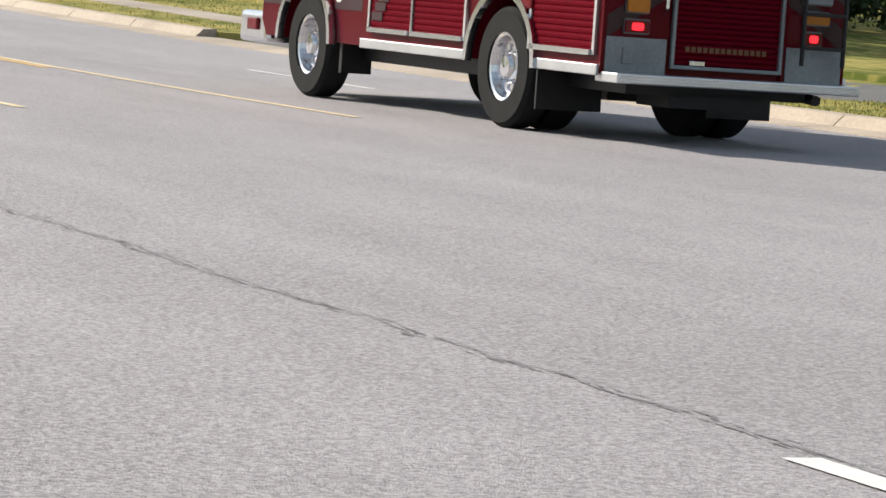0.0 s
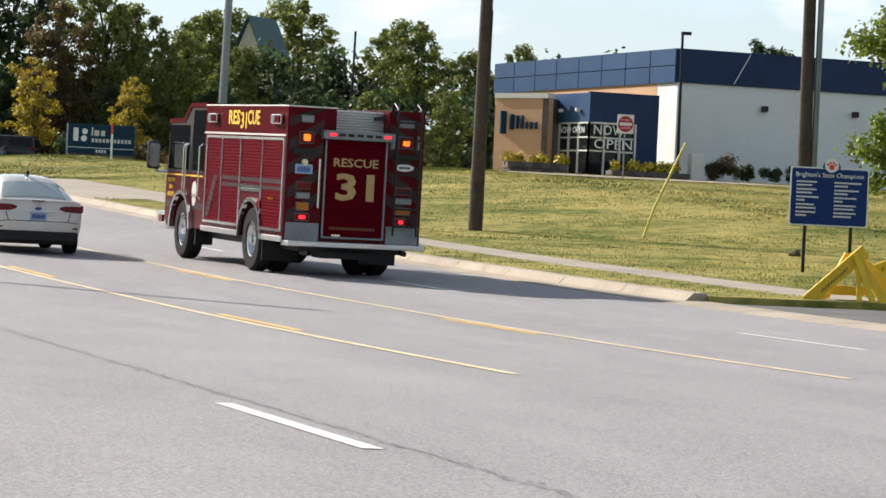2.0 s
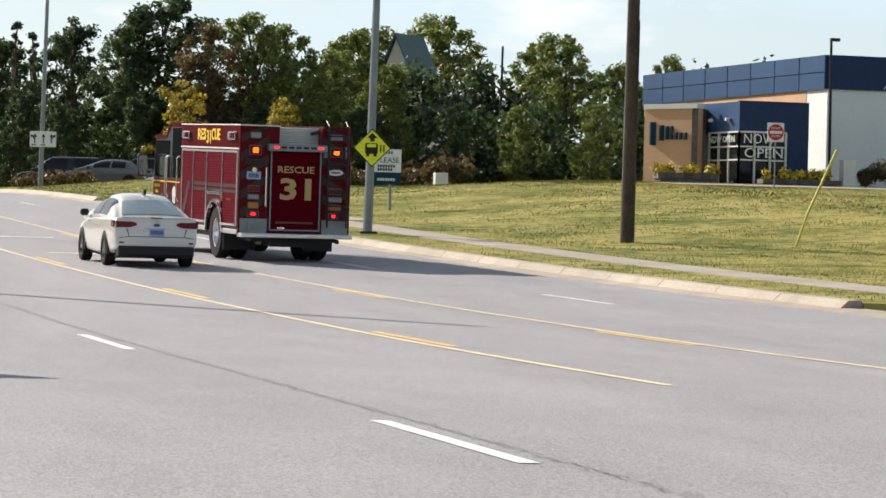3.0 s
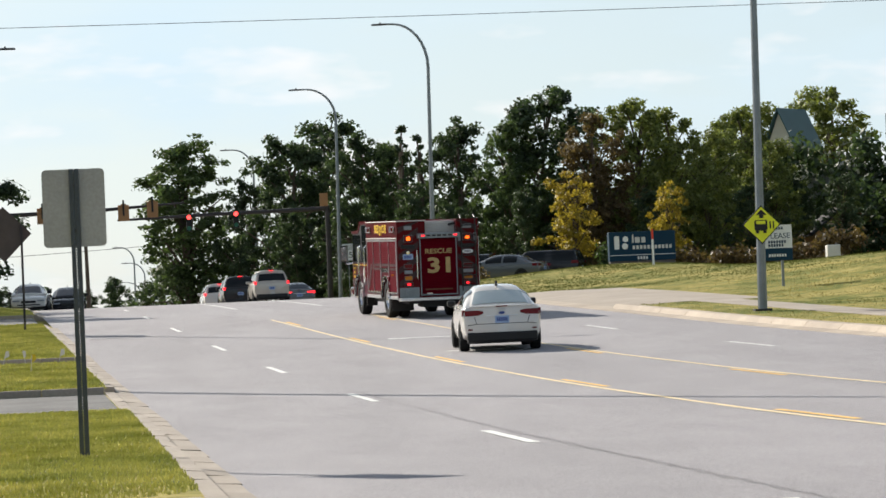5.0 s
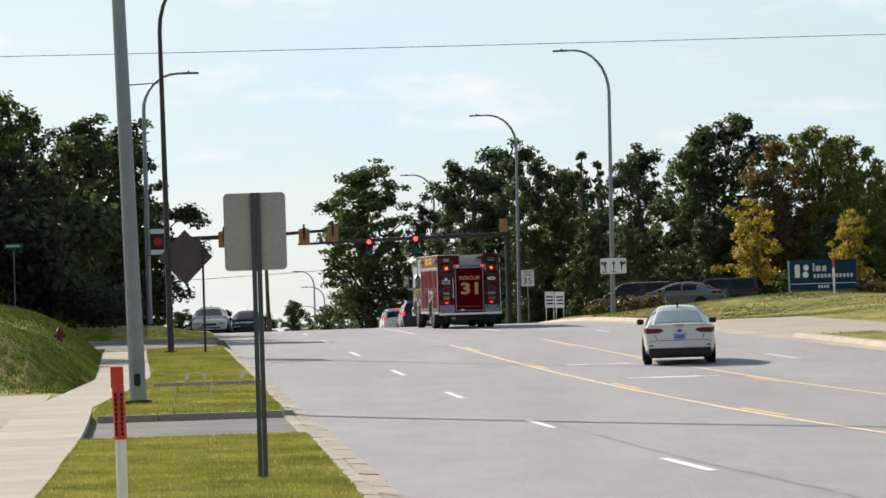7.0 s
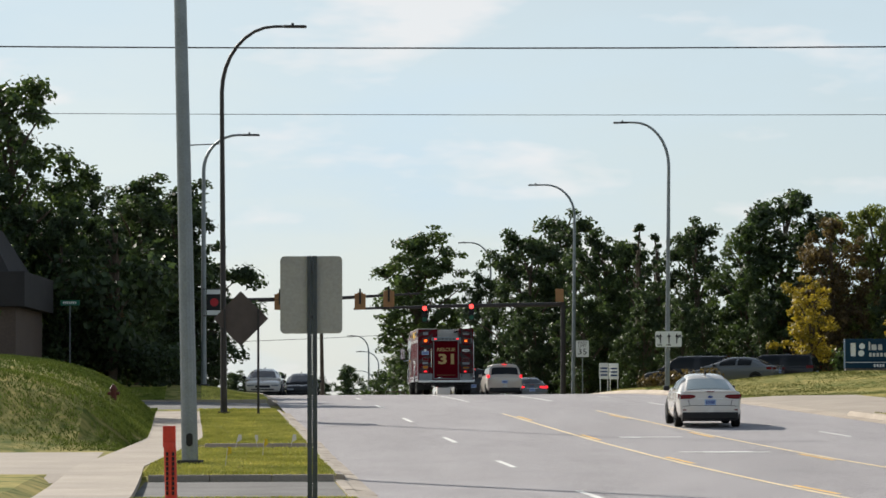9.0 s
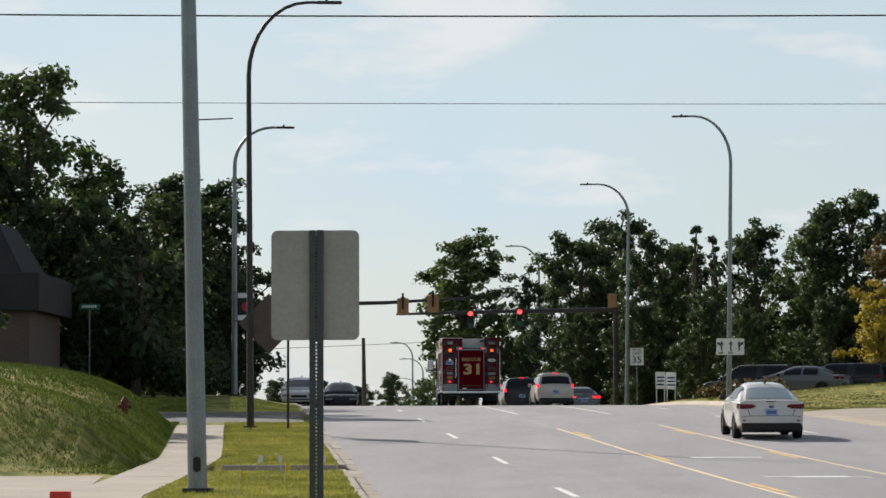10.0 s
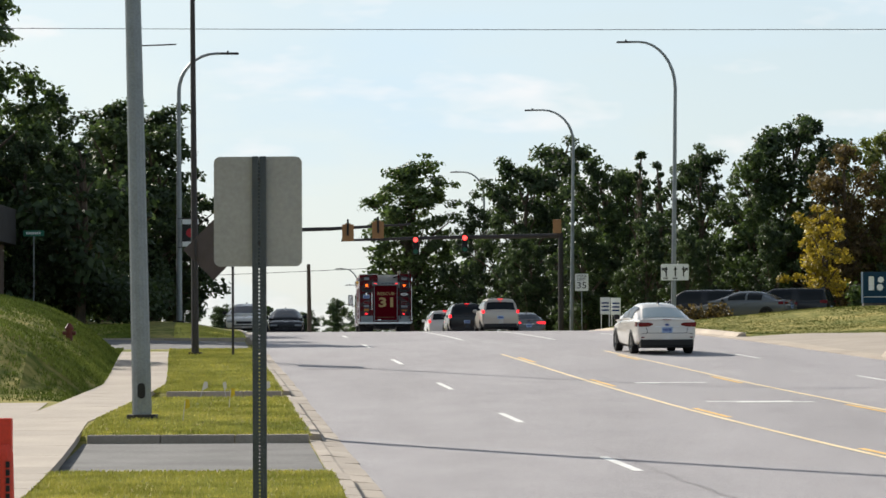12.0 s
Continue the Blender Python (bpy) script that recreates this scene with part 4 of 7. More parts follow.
    part("plate_lamp", bm, CHROME, tr)
    bm = bmesh.new()
    tube(bm, [(-0.66, RY, 1.2), (-0.68, RY - 0.09, 1.24), (-0.68, RY - 0.09, 2.1), (-0.66, RY, 2.14)], 0.02, 8)
    part("grab_rail", bm, CHROME, tr)
    # right panel: beacon, lamps, badge, ladder
    lamp(tr, "tail_lamp", 0.93, 2.80, 0.26, 0.11, RY, CLEAR_LENS)
    lamp(tr, "beacon", 0.93, 2.47, 0.25, 0.19, RY, RED_LENS, core=AMBER_ON, label="lit amber warning lamp")
    for x in (0.68, 1.18):
        lamp(tr, "side_lamp", x, 2.47, 0.07, 0.24, RY, CLEAR_LENS)
    lamp(tr, "air_vent", 0.93, 2.2, 0.40, 0.09, RY, BLACK, BLACK)
    bm = bmesh.new()
    bmesh.ops.create_circle(bm, cap_ends=True, segments=24, radius=0.18, matrix=Matrix.Translation((0.93, RY - 0.012, 2.02)) @ Matrix.Diagonal((1, 1, 0.36, 1)) @ Matrix.Rotation(radians(90), 4, "X"))
    part("maker_badge", bm, WHITE, tr, "white oval badge")
    bm = bmesh.new()
    for k in range(5):
        box(bm, 0.83 + 0.042 * k, 0.86 + 0.042 * k, RY - 0.020, RY - 0.015, 2.0, 2.04)
    part("badge_bar", bm, BLACK, tr)
    lamp(tr, "tail_lamp", 0.93, 1.60, 0.26, 0.11, RY, RED_LENS)
    lamp(tr, "tail_lamp", 0.93, 1.42, 0.30, 0.09, RY, CLEAR_LENS)
    lamp(tr, "tail_lamp", 0.93, 1.24, 0.26, 0.11, RY, AMBER_LENS)
    lamp(tr, "brake_lamp", 0.90, 1.05, 0.18, 0.11, RY, RED_LENS, core=RED_ON, label="lit red brake lamp")
    ladder = part("ladder", tube(tube(bmesh.new(), [(0.72, RY - 0.16, 0.8), (0.72, RY - 0.16, 3.05), (0.72, RY + 0.05, 3.16), (0.72, RY + 0.2, 3.04)], 0.022, 8), [(1.16, RY - 0.16, 0.8), (1.16, RY - 0.16, 3.05), (1.16, RY + 0.05, 3.16), (1.16, RY + 0.2, 3.04)], 0.022, 8), BLACK, tr)
    for k in range(7):
        bm = bmesh.new()
        box(bm, 0.72, 1.16, RY - 0.19, RY - 0.13, 0.95 + 0.31 * k, 0.985 + 0.31 * k, 0.008)
        part("rung", bm, BLACK, ladder)
    # tread plate panels and tailboard
    for x0, x1 in ((-1.24, -0.62), (0.64, 1.24)):
        bm = bmesh.new()
        box(bm, x0, x1, RY - 0.012, RY + 0.01, 0.62, 0.96, 0.004)
        part("tread_panel", bm, GALV, tr)
    bm = bmesh.new()
    box(bm, -1.07, -0.97, RY - 0.03, RY - 0.01, 0.72, 0.87, 0.008)
    part("socket", bm, GALV, tr)
    bm = bmesh.new()
    box(bm, -1.27, 1.27, RY - 0.32, RY + 0.1, 0.55, 0.64, 0.012)
    tail = part("tailboard", bm, ALU, tr)
    bm = bmesh.new()
    for k in range(84):
        for r in range(2):
            c = (-1.24 + 0.0298 * k + 0.015 * r, RY - 0.323, 0.585 + 0.03 * r)
            beam(bm, (c[0] - 0.008, c[1], c[2] - 0.008), (c[0] + 0.008, c[1], c[2] + 0.008), 0.006, 0.006)
    part("tread_studs", bm, CHROME, tail)
    # underside
    bm = bmesh.new()
    box(bm, -0.95, 0.95, RY + 0.1, 6.1, 0.45, 0.66)
    box(bm, -0.5, 0.5, RY + 0.1, RY + 0.7, 0.34, 0.5)
    box(bm, -0.25, 0.25, -0.25, 0.25, 0.32, 0.75)
    part("chassis", bm, BLACK, tr)
    bm = bmesh.new()
    box(bm, -0.72, 0.72, 3.5, 6.1, 0.5, 1.32)
    part("engine_block", bm, BLACK, tr)
    bm = bmesh.new()
    disc(bm, (0, 0, 0.58), (1, 0, 0), 0.09, 2.0, 12)
    disc(bm, (0, 4.9, 0.58), (1, 0, 0), 0.07, 2.0, 12)
    part("axle", bm, BLACK, tr)
    for s in (-1, 1):
        bm = bmesh.new()
        box(bm, s * 0.58 if s > 0 else -1.27, 1.27 if s > 0 else -0.58, -0.76, -0.73, 0.22, 0.72)
        part("mud_flap", bm, BLACK, tr)
        bm = bmesh.new()
        box(bm, 0.85 if s > 0 else -1.2, 1.2 if s > 0 else -0.85, 4.05, 4.12, 0.3, 0.68)
        part("mud_flap", bm, BLACK, tr)
    bm = bmesh.new()
    tube(bm, [(1.02, RY + 0.3, 0.5), (1.02, RY + 0.02, 0.48)], 0.05, 14)
    part("exhaust", bm, DARK_STEEL, tr)
    wheels = []
    for s in (-1, 1):
        wheels.append((wheel(tr, s * 1.10, 4.9, 0.57, 0.32, 0.33, s, CHROME), 0.57, (s * 1.10, 4.9)))
        wheels.append((wheel(tr, s * 1.12, 0.0, 0.58, 0.30, 0.33, s, CHROME), 0.58, (s * 1.12, 0.0)))
        wheels.append((wheel(tr, s * 0.76, 0.0, 0.58, 0.28, 0.33, s, CHROME, "inner_wheel"), 0.58, (s * 0.76, 0.0)))
    return tr, wheels


def loft(bm, stations, cap=True):
    """Join half outlines (x >= 0) at successive y, mirrored about x = 0."""
    rings = []
    for y, half in stations:
        ring = [bm.verts.new((x, y, z)) for x, z in half] + [bm.verts.new((-x, y, z)) for x, z in reversed(half)]
        rings.append(ring)
    n = len(rings[0])
    for a, b in zip(rings, rings[1:]):
        for k in range(n):
            bm.faces.new((a[k], a[(k + 1) % n], b[(k + 1) % n], b[k]))
    if cap:
        bm.faces.new(rings[0][::-1])
        bm.faces.new(rings[-1])
    return bm


def spline_rows(rows, n):
    """Catmull-Rom steps between rows of points, n to a span."""
    rows = [np.array(r, float) for r in rows]
    out = []
    for i in range(len(rows) - 1):
        p0, p1, p2, p3 = rows[max(0, i - 1)], rows[i], rows[i + 1], rows[min(len(rows) - 1, i + 2)]
        for k in range(n):
            u = k / n
            out.append(0.5 * (2 * p1 + (p2 - p0) * u + (2 * p0 - 5 * p1 + 4 * p2 - p3) * u * u + (3 * p1 - p0 - 3 * p2 + p3) * u ** 3))
    return out + [rows[-1]]


def fine_stations(stations, along, across):
    """The stations of a loft with rounded steps along the car and round each outline."""
    rows = spline_rows([[(y, x, z) for x, z in half] for y, half in stations], along)
    out = []
    for r in rows:
        pts = spline_rows(list(r), across)
        out.append((float(r[0][0]), [(max(0.0, float(p[1])), float(p[2])) for p in pts]))
    return out


def build_car(name, label, paint, length, width, belt, height, shape, tail_mat, category="car", dark_rims=True, group="", ride=0.0):
    """A car; local y = 0 at the rear axle, the front towards +y. shape: sedan or suv."""
    car = thing(name, Matrix.Identity(4), label, category, group)
    w = width / 2
    suv = shape == "suv"
    rear, wb = (-0.95 if not suv else -0.92), length * 0.585
    front = rear + length
    base = 0.30 + ride
    r = 0.325 if not suv else 0.37
    B = belt

    def half(k, zb, zt, crown=0.03):
        hh = zt - zb
        return [(0.0, zb), (w * k * 0.84, zb), (w * k * 0.97, zb + min(0.12, 0.2 * hh)), (w * k, zb + min(0.34, 0.5 * hh)), (w * k * 0.985, zt - min(0.12, 0.25 * hh)), (w * k * 0.92, zt - min(0.02, 0.06 * hh)), (w * k * 0.55, zt + crown * 0.7), (0.0, zt + crown)]

    deck = B + (0.03 if not suv else 0.0)
    if suv:
        tail = [(rear, half(0.90, base + 0.12, deck - 0.06)), (rear + 0.04, half(0.95, base + 0.06, deck - 0.01)), (rear + 0.22, half(0.985, base + 0.02, deck))]
    else:
        tail = [(rear - 0.03, half(0.80, base + 0.16, base + 0.40, 0.0)), (rear + 0.0, half(0.90, base + 0.08, base + 0.48, 0.005)), (rear + 0.03, half(0.935, base + 0.06, deck - 0.03, 0.01)), (rear + 0.09, half(0.955, base + 0.04, deck + 0.012, 0.015)), (rear + 0.26, half(0.985, base + 0.02, deck, 0.03))]
    st = tail + [(rear + 0.7, half(1.0, base - 0.05, deck)), (0.9, half(1.0, base - 0.08, B)),
          (wb * 0.62, half(1.0, base - 0.08, B - 0.02)), (wb * 0.88, half(1.0, base - 0.06, B - 0.06)), (wb + 0.35, half(0.97, base - 0.02, B - 0.13)), (front - 0.25, half(0.94, base - 0.02, B - 0.19)), (front - 0.05, half(0.90, base, B - 0.26)), (front, half(0.84, base + 0.05, B - 0.31))]
    bm = loft(bmesh.new(), fine_stations(st, 3, 3))
    body = part("body", bm, paint, car)
    for f in body.data.polygons:
        f.use_smooth = True
    # cabin: a painted shell with glass let into it
    H = height
    lean = 0.20 if suv else 0.30

    def cabin(k, zt):
        return [(w * 0.93, B - 0.10), (w * 0.92, B - 0.01), (w * (0.92 - lean * 0.45 * k), B + (zt - B) * 0.55), (w * (0.92 - lean * k), zt - 0.09 * k), (w * (0.92 - lean * k) - 0.10, zt - 0.012), (w * 0.28, zt + 0.018 * k), (0.0, zt + 0.022 * k)]
    if suv:
        g = [(rear + 0.03, B + 0.02, 0.45), (rear + 0.20, H - 0.12, 0.88), (rear + 0.46, H - 0.01, 1.0), (wb * 0.55, H, 1.0), (wb * 0.74, H - 0.08, 0.95), (wb + 0.14, B + 0.0, 0.45)]
    else:
        g = [(rear + 0.40, B + 0.035, 0.45), (rear + 1.22, H - 0.075, 0.94), (rear + 1.66, H - 0.008, 1.0), (wb * 0.48, H, 1.0), (wb * 0.66, H - 0.075, 0.96), (wb + 0.26, B - 0.03, 0.45)]
    N, M = 6, 4
    rows_ = [spline_rows(list(r), M) for r in spline_rows([[(x, y, z) for x, z in cabin(k, zt)] for y, zt, k in g], N)]
    shell = [(float(r[0][1]), [(max(0.0, float(p[0])), float(p[2])) for p in r]) for r in rows_]
    bm = loft(bmesh.new(), shell)
    roof = part("roof", bm, paint, car)
    for f in roof.data.polygons:
        f.use_smooth = True
    ra = g[1][0]

    def pane(name, i0, i1, j0, j1, sides, material):
        """A pane that follows the shell between two steps along it and two round it."""
        for side in sides:
            bm = bmesh.new()
            cols = [(j, side) for j in range(j0, j1 + 1)]
            if side == 0:
                cols = [(j, 1) for j in range(j0, j1 + 1)] + [(j, -1) for j in range(j1 - 1, j0 - 1, -1)]
            gridv = []
            for i in range(i0, i1 + 1):
                row = []
                for j, sg in cols:
                    p = Vector(rows_[i][j])
                    a = Vector(rows_[min(i + 1, len(rows_) - 1)][j]) - Vector(rows_[max(i - 1, 0)][j])
                    b = Vector(rows_[i][min(j + 1, len(rows_[i]) - 1)]) - Vector(rows_[i][max(j - 1, 0)])
                    n_ = b.cross(a).normalized()
                    if n_.z < 0 and j >= 3 * M or n_.x < 0 and j < 3 * M:
                        n_ = -n_
                    p = p + n_ * 0.010
                    row.append(bm.verts.new((p.x * sg, p.y, p.z)))
                gridv.append(row)
            for a, b in zip(gridv, gridv[1:]):
                for q in range(len(a) - 1):
                    bm.faces.new((a[q], a[q + 1], b[q + 1], b[q]))
            ob = part(name, bm, material, car)
            for f in ob.data.polygons:
                f.use_smooth = True

    # white sedans get the rear pane with sky reflection in its colour
    clear = CAR_GLASS if paint is PEARL and not suv else GLASS
    pane("rear_window", 1, N - 1, 4 * M - 1, 6 * M, (0,), clear)
    pane("windscreen", 4 * N + 1, 5 * N - 1, 4 * M - 1, 6 * M, (0,), GLASS)
    pane("rear_side_window", N if not suv else N + 1, 2 * N + 3, M + 1, 3 * M, (1, -1), GLASS)
    pane("front_side_window", 2 * N + 4, 4 * N + 1, M + 1, 3 * M, (1, -1), GLASS)
    for s in (-1, 1):
        bm = bmesh.new()
        box(bm, s * w * 0.95 if s > 0 else -w * 1.16, w * 1.16 if s > 0 else -w * 0.95, wb * 0.80 - 0.05, wb * 0.80 + 0.08, B - 0.02, B + 0.13, 0.055)
        part("door_mirror", bm, paint if suv else BLACK, car)
        # tail lamp wrapped round the corner
        bm = bmesh.new()
        x0, x1 = (w * 0.46, w * 0.93) if not suv else (w * 0.85, w * 0.95)
        z0, z1 = (B - 0.19, B - 0.04) if not suv else (B - 0.10, B + 0.06)
        y0 = rear - 0.005
        poly = [(x0, z0 + (z1 - z0) * 0.42), (x0 + 0.12, z0 + 0.02), (x1, z0 + 0.01), (x1, z1 - 0.01), (x0 + 0.1, z1 - 0.015), (x0, z0 + (z1 - z0) * 0.72)] if not suv else [(x0, z0), (x1, z0), (x1, z1), (x0, z1)]
        plate_xz(bm, [(s * x, z) for x, z in poly], y0, y0 + 0.16)
        box(bm, s * x1 if s > 0 else -w * 0.985, w * 0.985 if s > 0 else -x1, y0 + 0.10, y0 + 0.36, z0 + 0.02, z1)
        part("tail_lamp", bm, tail_mat, car)
        # front lamps
        bm = bmesh.new()
        box(bm, s * w * 0.46 if s > 0 else -w * 0.86, w * 0.86 if s > 0 else -w * 0.46, front - 0.2, front + 0.012, B - 0.43, B - 0.34, 0.025)
        part("head_lamp", bm, CLEAR_LENS, car)
        for yc in (0.0, wb):
            bm = bmesh.new()
            n = 12
            prism(bm, [(yc + (r + 0.06) * math.cos(math.pi * i / n), r + (r + 0.07) * math.sin(math.pi * i / n)) for i in range(n + 1)] + [(yc - r - 0.06, base - 0.05), (yc + r + 0.06, base - 0.05)], s * (w + 0.004), s * (w - 0.25))
            part("wheel_well", bm, BLACK, car)
        for y in (wb * 0.34, wb * 0.70):
            bm = bmesh.new()
            box(bm, s * w - 0.01, s * (w + 0.02), y, y + 0.18, B - 0.16, B - 0.13, 0.006)
            part("door_handle", bm, paint, car)
    if not suv:
        for p, q in (((-0.62, B - 0.20), (-0.57, B - 0.36)), ((0.62, B - 0.20), (0.57, B - 0.36)), ((-0.57, B - 0.36), (0.57, B - 0.36)), ((-w * 0.86, B - 0.385), (-0.57, B - 0.36)), ((0.57, B - 0.36), (w * 0.86, B - 0.385))):
            bm = bmesh.new()
            beam(bm, (p[0], rear - 0.006, p[1]), (q[0], rear - 0.006, q[1]), 0.014, 0.05, (0, 1, 0))
            part("boot_seam", bm, BLACK, car)
        bm = bmesh.new()
        bmesh.ops.create_circle(bm, cap_ends=True, segments=16, radius=0.07, matrix=Matrix.Translation((0, rear - 0.012, B - 0.12)) @ Matrix.Diagonal((1, 1, 0.45, 1)) @ Matrix.Rotation(radians(90), 4, "X"))
        part("badge", bm, PLATE_INK, car)
        bm = bmesh.new()
        box(bm, -0.36, 0.36, rear - 0.006, rear + 0.04, B - 0.19, B - 0.165, 0.008)
        part("boot_handle", bm, ALU, car)
        bm = bmesh.new()
        box(bm, -w * 0.80, w * 0.80, rear + 0.01, rear + 0.14, B + 0.01, B + 0.045, 0.015)
        part("spoiler_lip", bm, paint, car)
        for sx in (-1, 1):
            bm = bmesh.new()
            box(bm, sx * w * 0.80 - 0.05, sx * w * 0.80 + 0.05, rear - 0.035, rear + 0.05, base + 0.19, base + 0.225, 0.01)
            part("reflector", bm, RED_LENS, car)
    bm = bmesh.new()
    box(bm, -w * 0.40, w * 0.40, front - 0.1, front + 0.014, B - 0.50, B - 0.37, 0.025)
    part("grille", bm, BLACK, car)
    bm = bmesh.new()
    box(bm, -w * 0.62, w * 0.62, front - 0.1, front + 0.010, base + 0.06, base + 0.13, 0.025)
    part("air_intake", bm, BLACK, car)
    # bumper insert, plate, brake light, shark fin
    bm = bmesh.new()
    box(bm, -w * 0.88, w * 0.88, rear - (0.045 if not suv else 0.012), rear + 0.3, base - 0.08, base + 0.15, 0.05)
    part("bumper_insert", bm, BLACK, car)
    bm = bmesh.new()
    zc = B - 0.27 if not suv else B - 0.30
    plate_xz(bm, round_rect(0.32, 0.16, 0.012, 0, zc, 2), rear - 0.040, rear + 0.1)
    pl = part("licence_plate", bm, PLATE, car)
    bm = bmesh.new()
    for k in range(6):
        box(bm, -0.12 + 0.042 * k, -0.09 + 0.042 * k, rear - 0.045, rear - 0.040, zc - 0.04, zc + 0.045)
    part("plate_bar", bm, PLATE_INK, pl)
    bm = bmesh.new()
    if suv:
        box(bm, -0.12, 0.12, rear + 0.16, rear + 0.24, H - 0.025, H + 0.005, 0.008)
    else:
        box(bm, -0.13, 0.13, rear + 0.002, rear + 0.05, B + 0.015, B + 0.038, 0.006)
    part("high_brake_lamp", bm, tail_mat if suv else RED_LENS, car)
    bm = bmesh.new()
    prism(bm, [(ra + 0.1, H + 0.01), (ra + 0.34, H + 0.01), (ra + 0.14, H + 0.11)], -0.025, 0.025)
    part("antenna_fin", bm, BLACK, car)
    bm = bmesh.new()
    box(bm, -w * 0.85, w * 0.85, rear + 0.3, front - 0.4, base - 0.12, base + 0.15)
    part("underside", bm, BLACK, car)
    wheels = []
    for s in (-1, 1):
        for yc in (0.0, wb):
            wheels.append((wheel(car, s * (w - 0.09), yc, r, 0.22, r * 0.66, s, GREY_CAR if dark_rims else ALU, "wheel", 5), r, (s * (w - 0.09), yc)))
    return car, wheels


truck, truck_wheels = build_truck()
sedan, sedan_wheels = build_car("sedan", "pearl white four-door sedan with black lower bumper", PEARL, 4.53, 1.80, 0.99, 1.46, "sedan", RED_LENS)


# ---- courses: seconds, x and y of the rear axle ----
TRUCK_XY = ((0.0, 13.10, 27.3), (0.5, 12.72, 34.7), (1.0, 12.06, 42.0), (1.5, 11.62, 49.0), (2.0, 10.90, 56.2), (2.5, 9.98, 63.3), (3.5, 8.0, 77.2), (4.5, 6.05, 90.3), (5.0, 5.03, 97.8), (5.5, 3.95, 105.0), (6.0, 2.9, 113.6), (6.5, 1.85, 122.0),
            (7.0, 0.72, 129.4), (7.5, -0.38, 137.2), (8.5, -1.95, 143.0), (9.5, -3.25, 147.5), (10.0, -3.68, 150.0), (10.5, -4.12, 153.0), (11.0, -4.55, 156.5), (11.5, -5.02, 160.5), (12.0, -5.55, 165.0))
SEDAN_XY = ((0.0, 7.5, 50.5), (1.0, 6.6, 55.5), (1.5, 6.25, 58.1), (2.5, 5.88, 62.8), (3.5, 5.55, 66.0), (4.5, 5.28, 68.9), (5.5, 5.30, 72.4), (6.5, 5.78, 77.0), (7.5, 6.05, 82.2), (8.5, 5.95, 86.4), (9.5, 5.80, 90.5), (10.5, 5.55, 94.9), (12.0, 4.80, 100.8))


def course(table, t):
    """Smooth place at t by Hermite steps through the table."""
    ts = [q[0] for q in table]
    i = max(0, min(len(ts) - 2, sum(1 for q in ts if q <= t) - 1))

    def slope(j):
        a, b = max(0, j - 1), min(len(ts) - 1, j + 1)
        return Vector((table[b][1] - table[a][1], table[b][2] - table[a][2])) / (ts[b] - ts[a])
    h = ts[i + 1] - ts[i]
    u = (t - ts[i]) / h
    p0, p1 = Vector(table[i][1:]), Vector(table[i + 1][1:])
    return p0 * (2 * u ** 3 - 3 * u ** 2 + 1) + slope(i) * h * (u ** 3 - 2 * u ** 2 + u) + p1 * (3 * u ** 2 - 2 * u ** 3) + slope(i + 1) * h * (u ** 3 - u ** 2)


def drive_pose(p, ahead, wheelbase):
    """A vehicle with its rear axle at p, heading along ahead, on the road."""
    d = ahead.normalized()
    z0, z1 = road_z(p.y), road_z(p.y + d.y * wheelbase)
    return pose(p.x, p.y, z0 + 0.005, math.degrees(math.atan2(z1 - z0, wheelbase)), 0, math.degrees(math.atan2(-d.x, d.y)))


def drive(ob, wheels, table, wheelbase, seconds=12.0, heading=None):
    rows = []
    for k in range(121):
        t = k * seconds / 120
        a, b = course(table, max(0, t - 0.25)), course(table, min(seconds, t + 0.25))
        way = b - a
        if heading and t > heading[0][0]:
            yaw = radians(float(np.interp(t, *zip(*heading))))
            mix = min(1.0, t - heading[0][0])
            way = way.normalized() * (1 - mix) + Vector((-math.sin(yaw), math.cos(yaw))) * mix
        rows.append((t, drive_pose(course(table, t), way, wheelbase)))
    walk(ob, rows)
    last = 360
    places = [course(table, f / 30) for f in range(last + 1)]
    run = [0.0]
    for a, b in zip(places, places[1:]):
        run.append(run[-1] + (b - a).length)
    for hub, r, (x, y) in wheels:
        walk(hub, [(f / 30, Matrix.Translation((x, y, r)) @ Matrix.Rotation(-run[f] / r, 4, "X")) for f in range(last + 1)])


def motions():
    drive(truck, truck_wheels, TRUCK_XY, 4.9, heading=((6.6, 8.0), (8.5, 6.0), (9.5, 4.0), (12.0, 4.0)))
    drive(sedan, sedan_wheels, SEDAN_XY, 2.65)

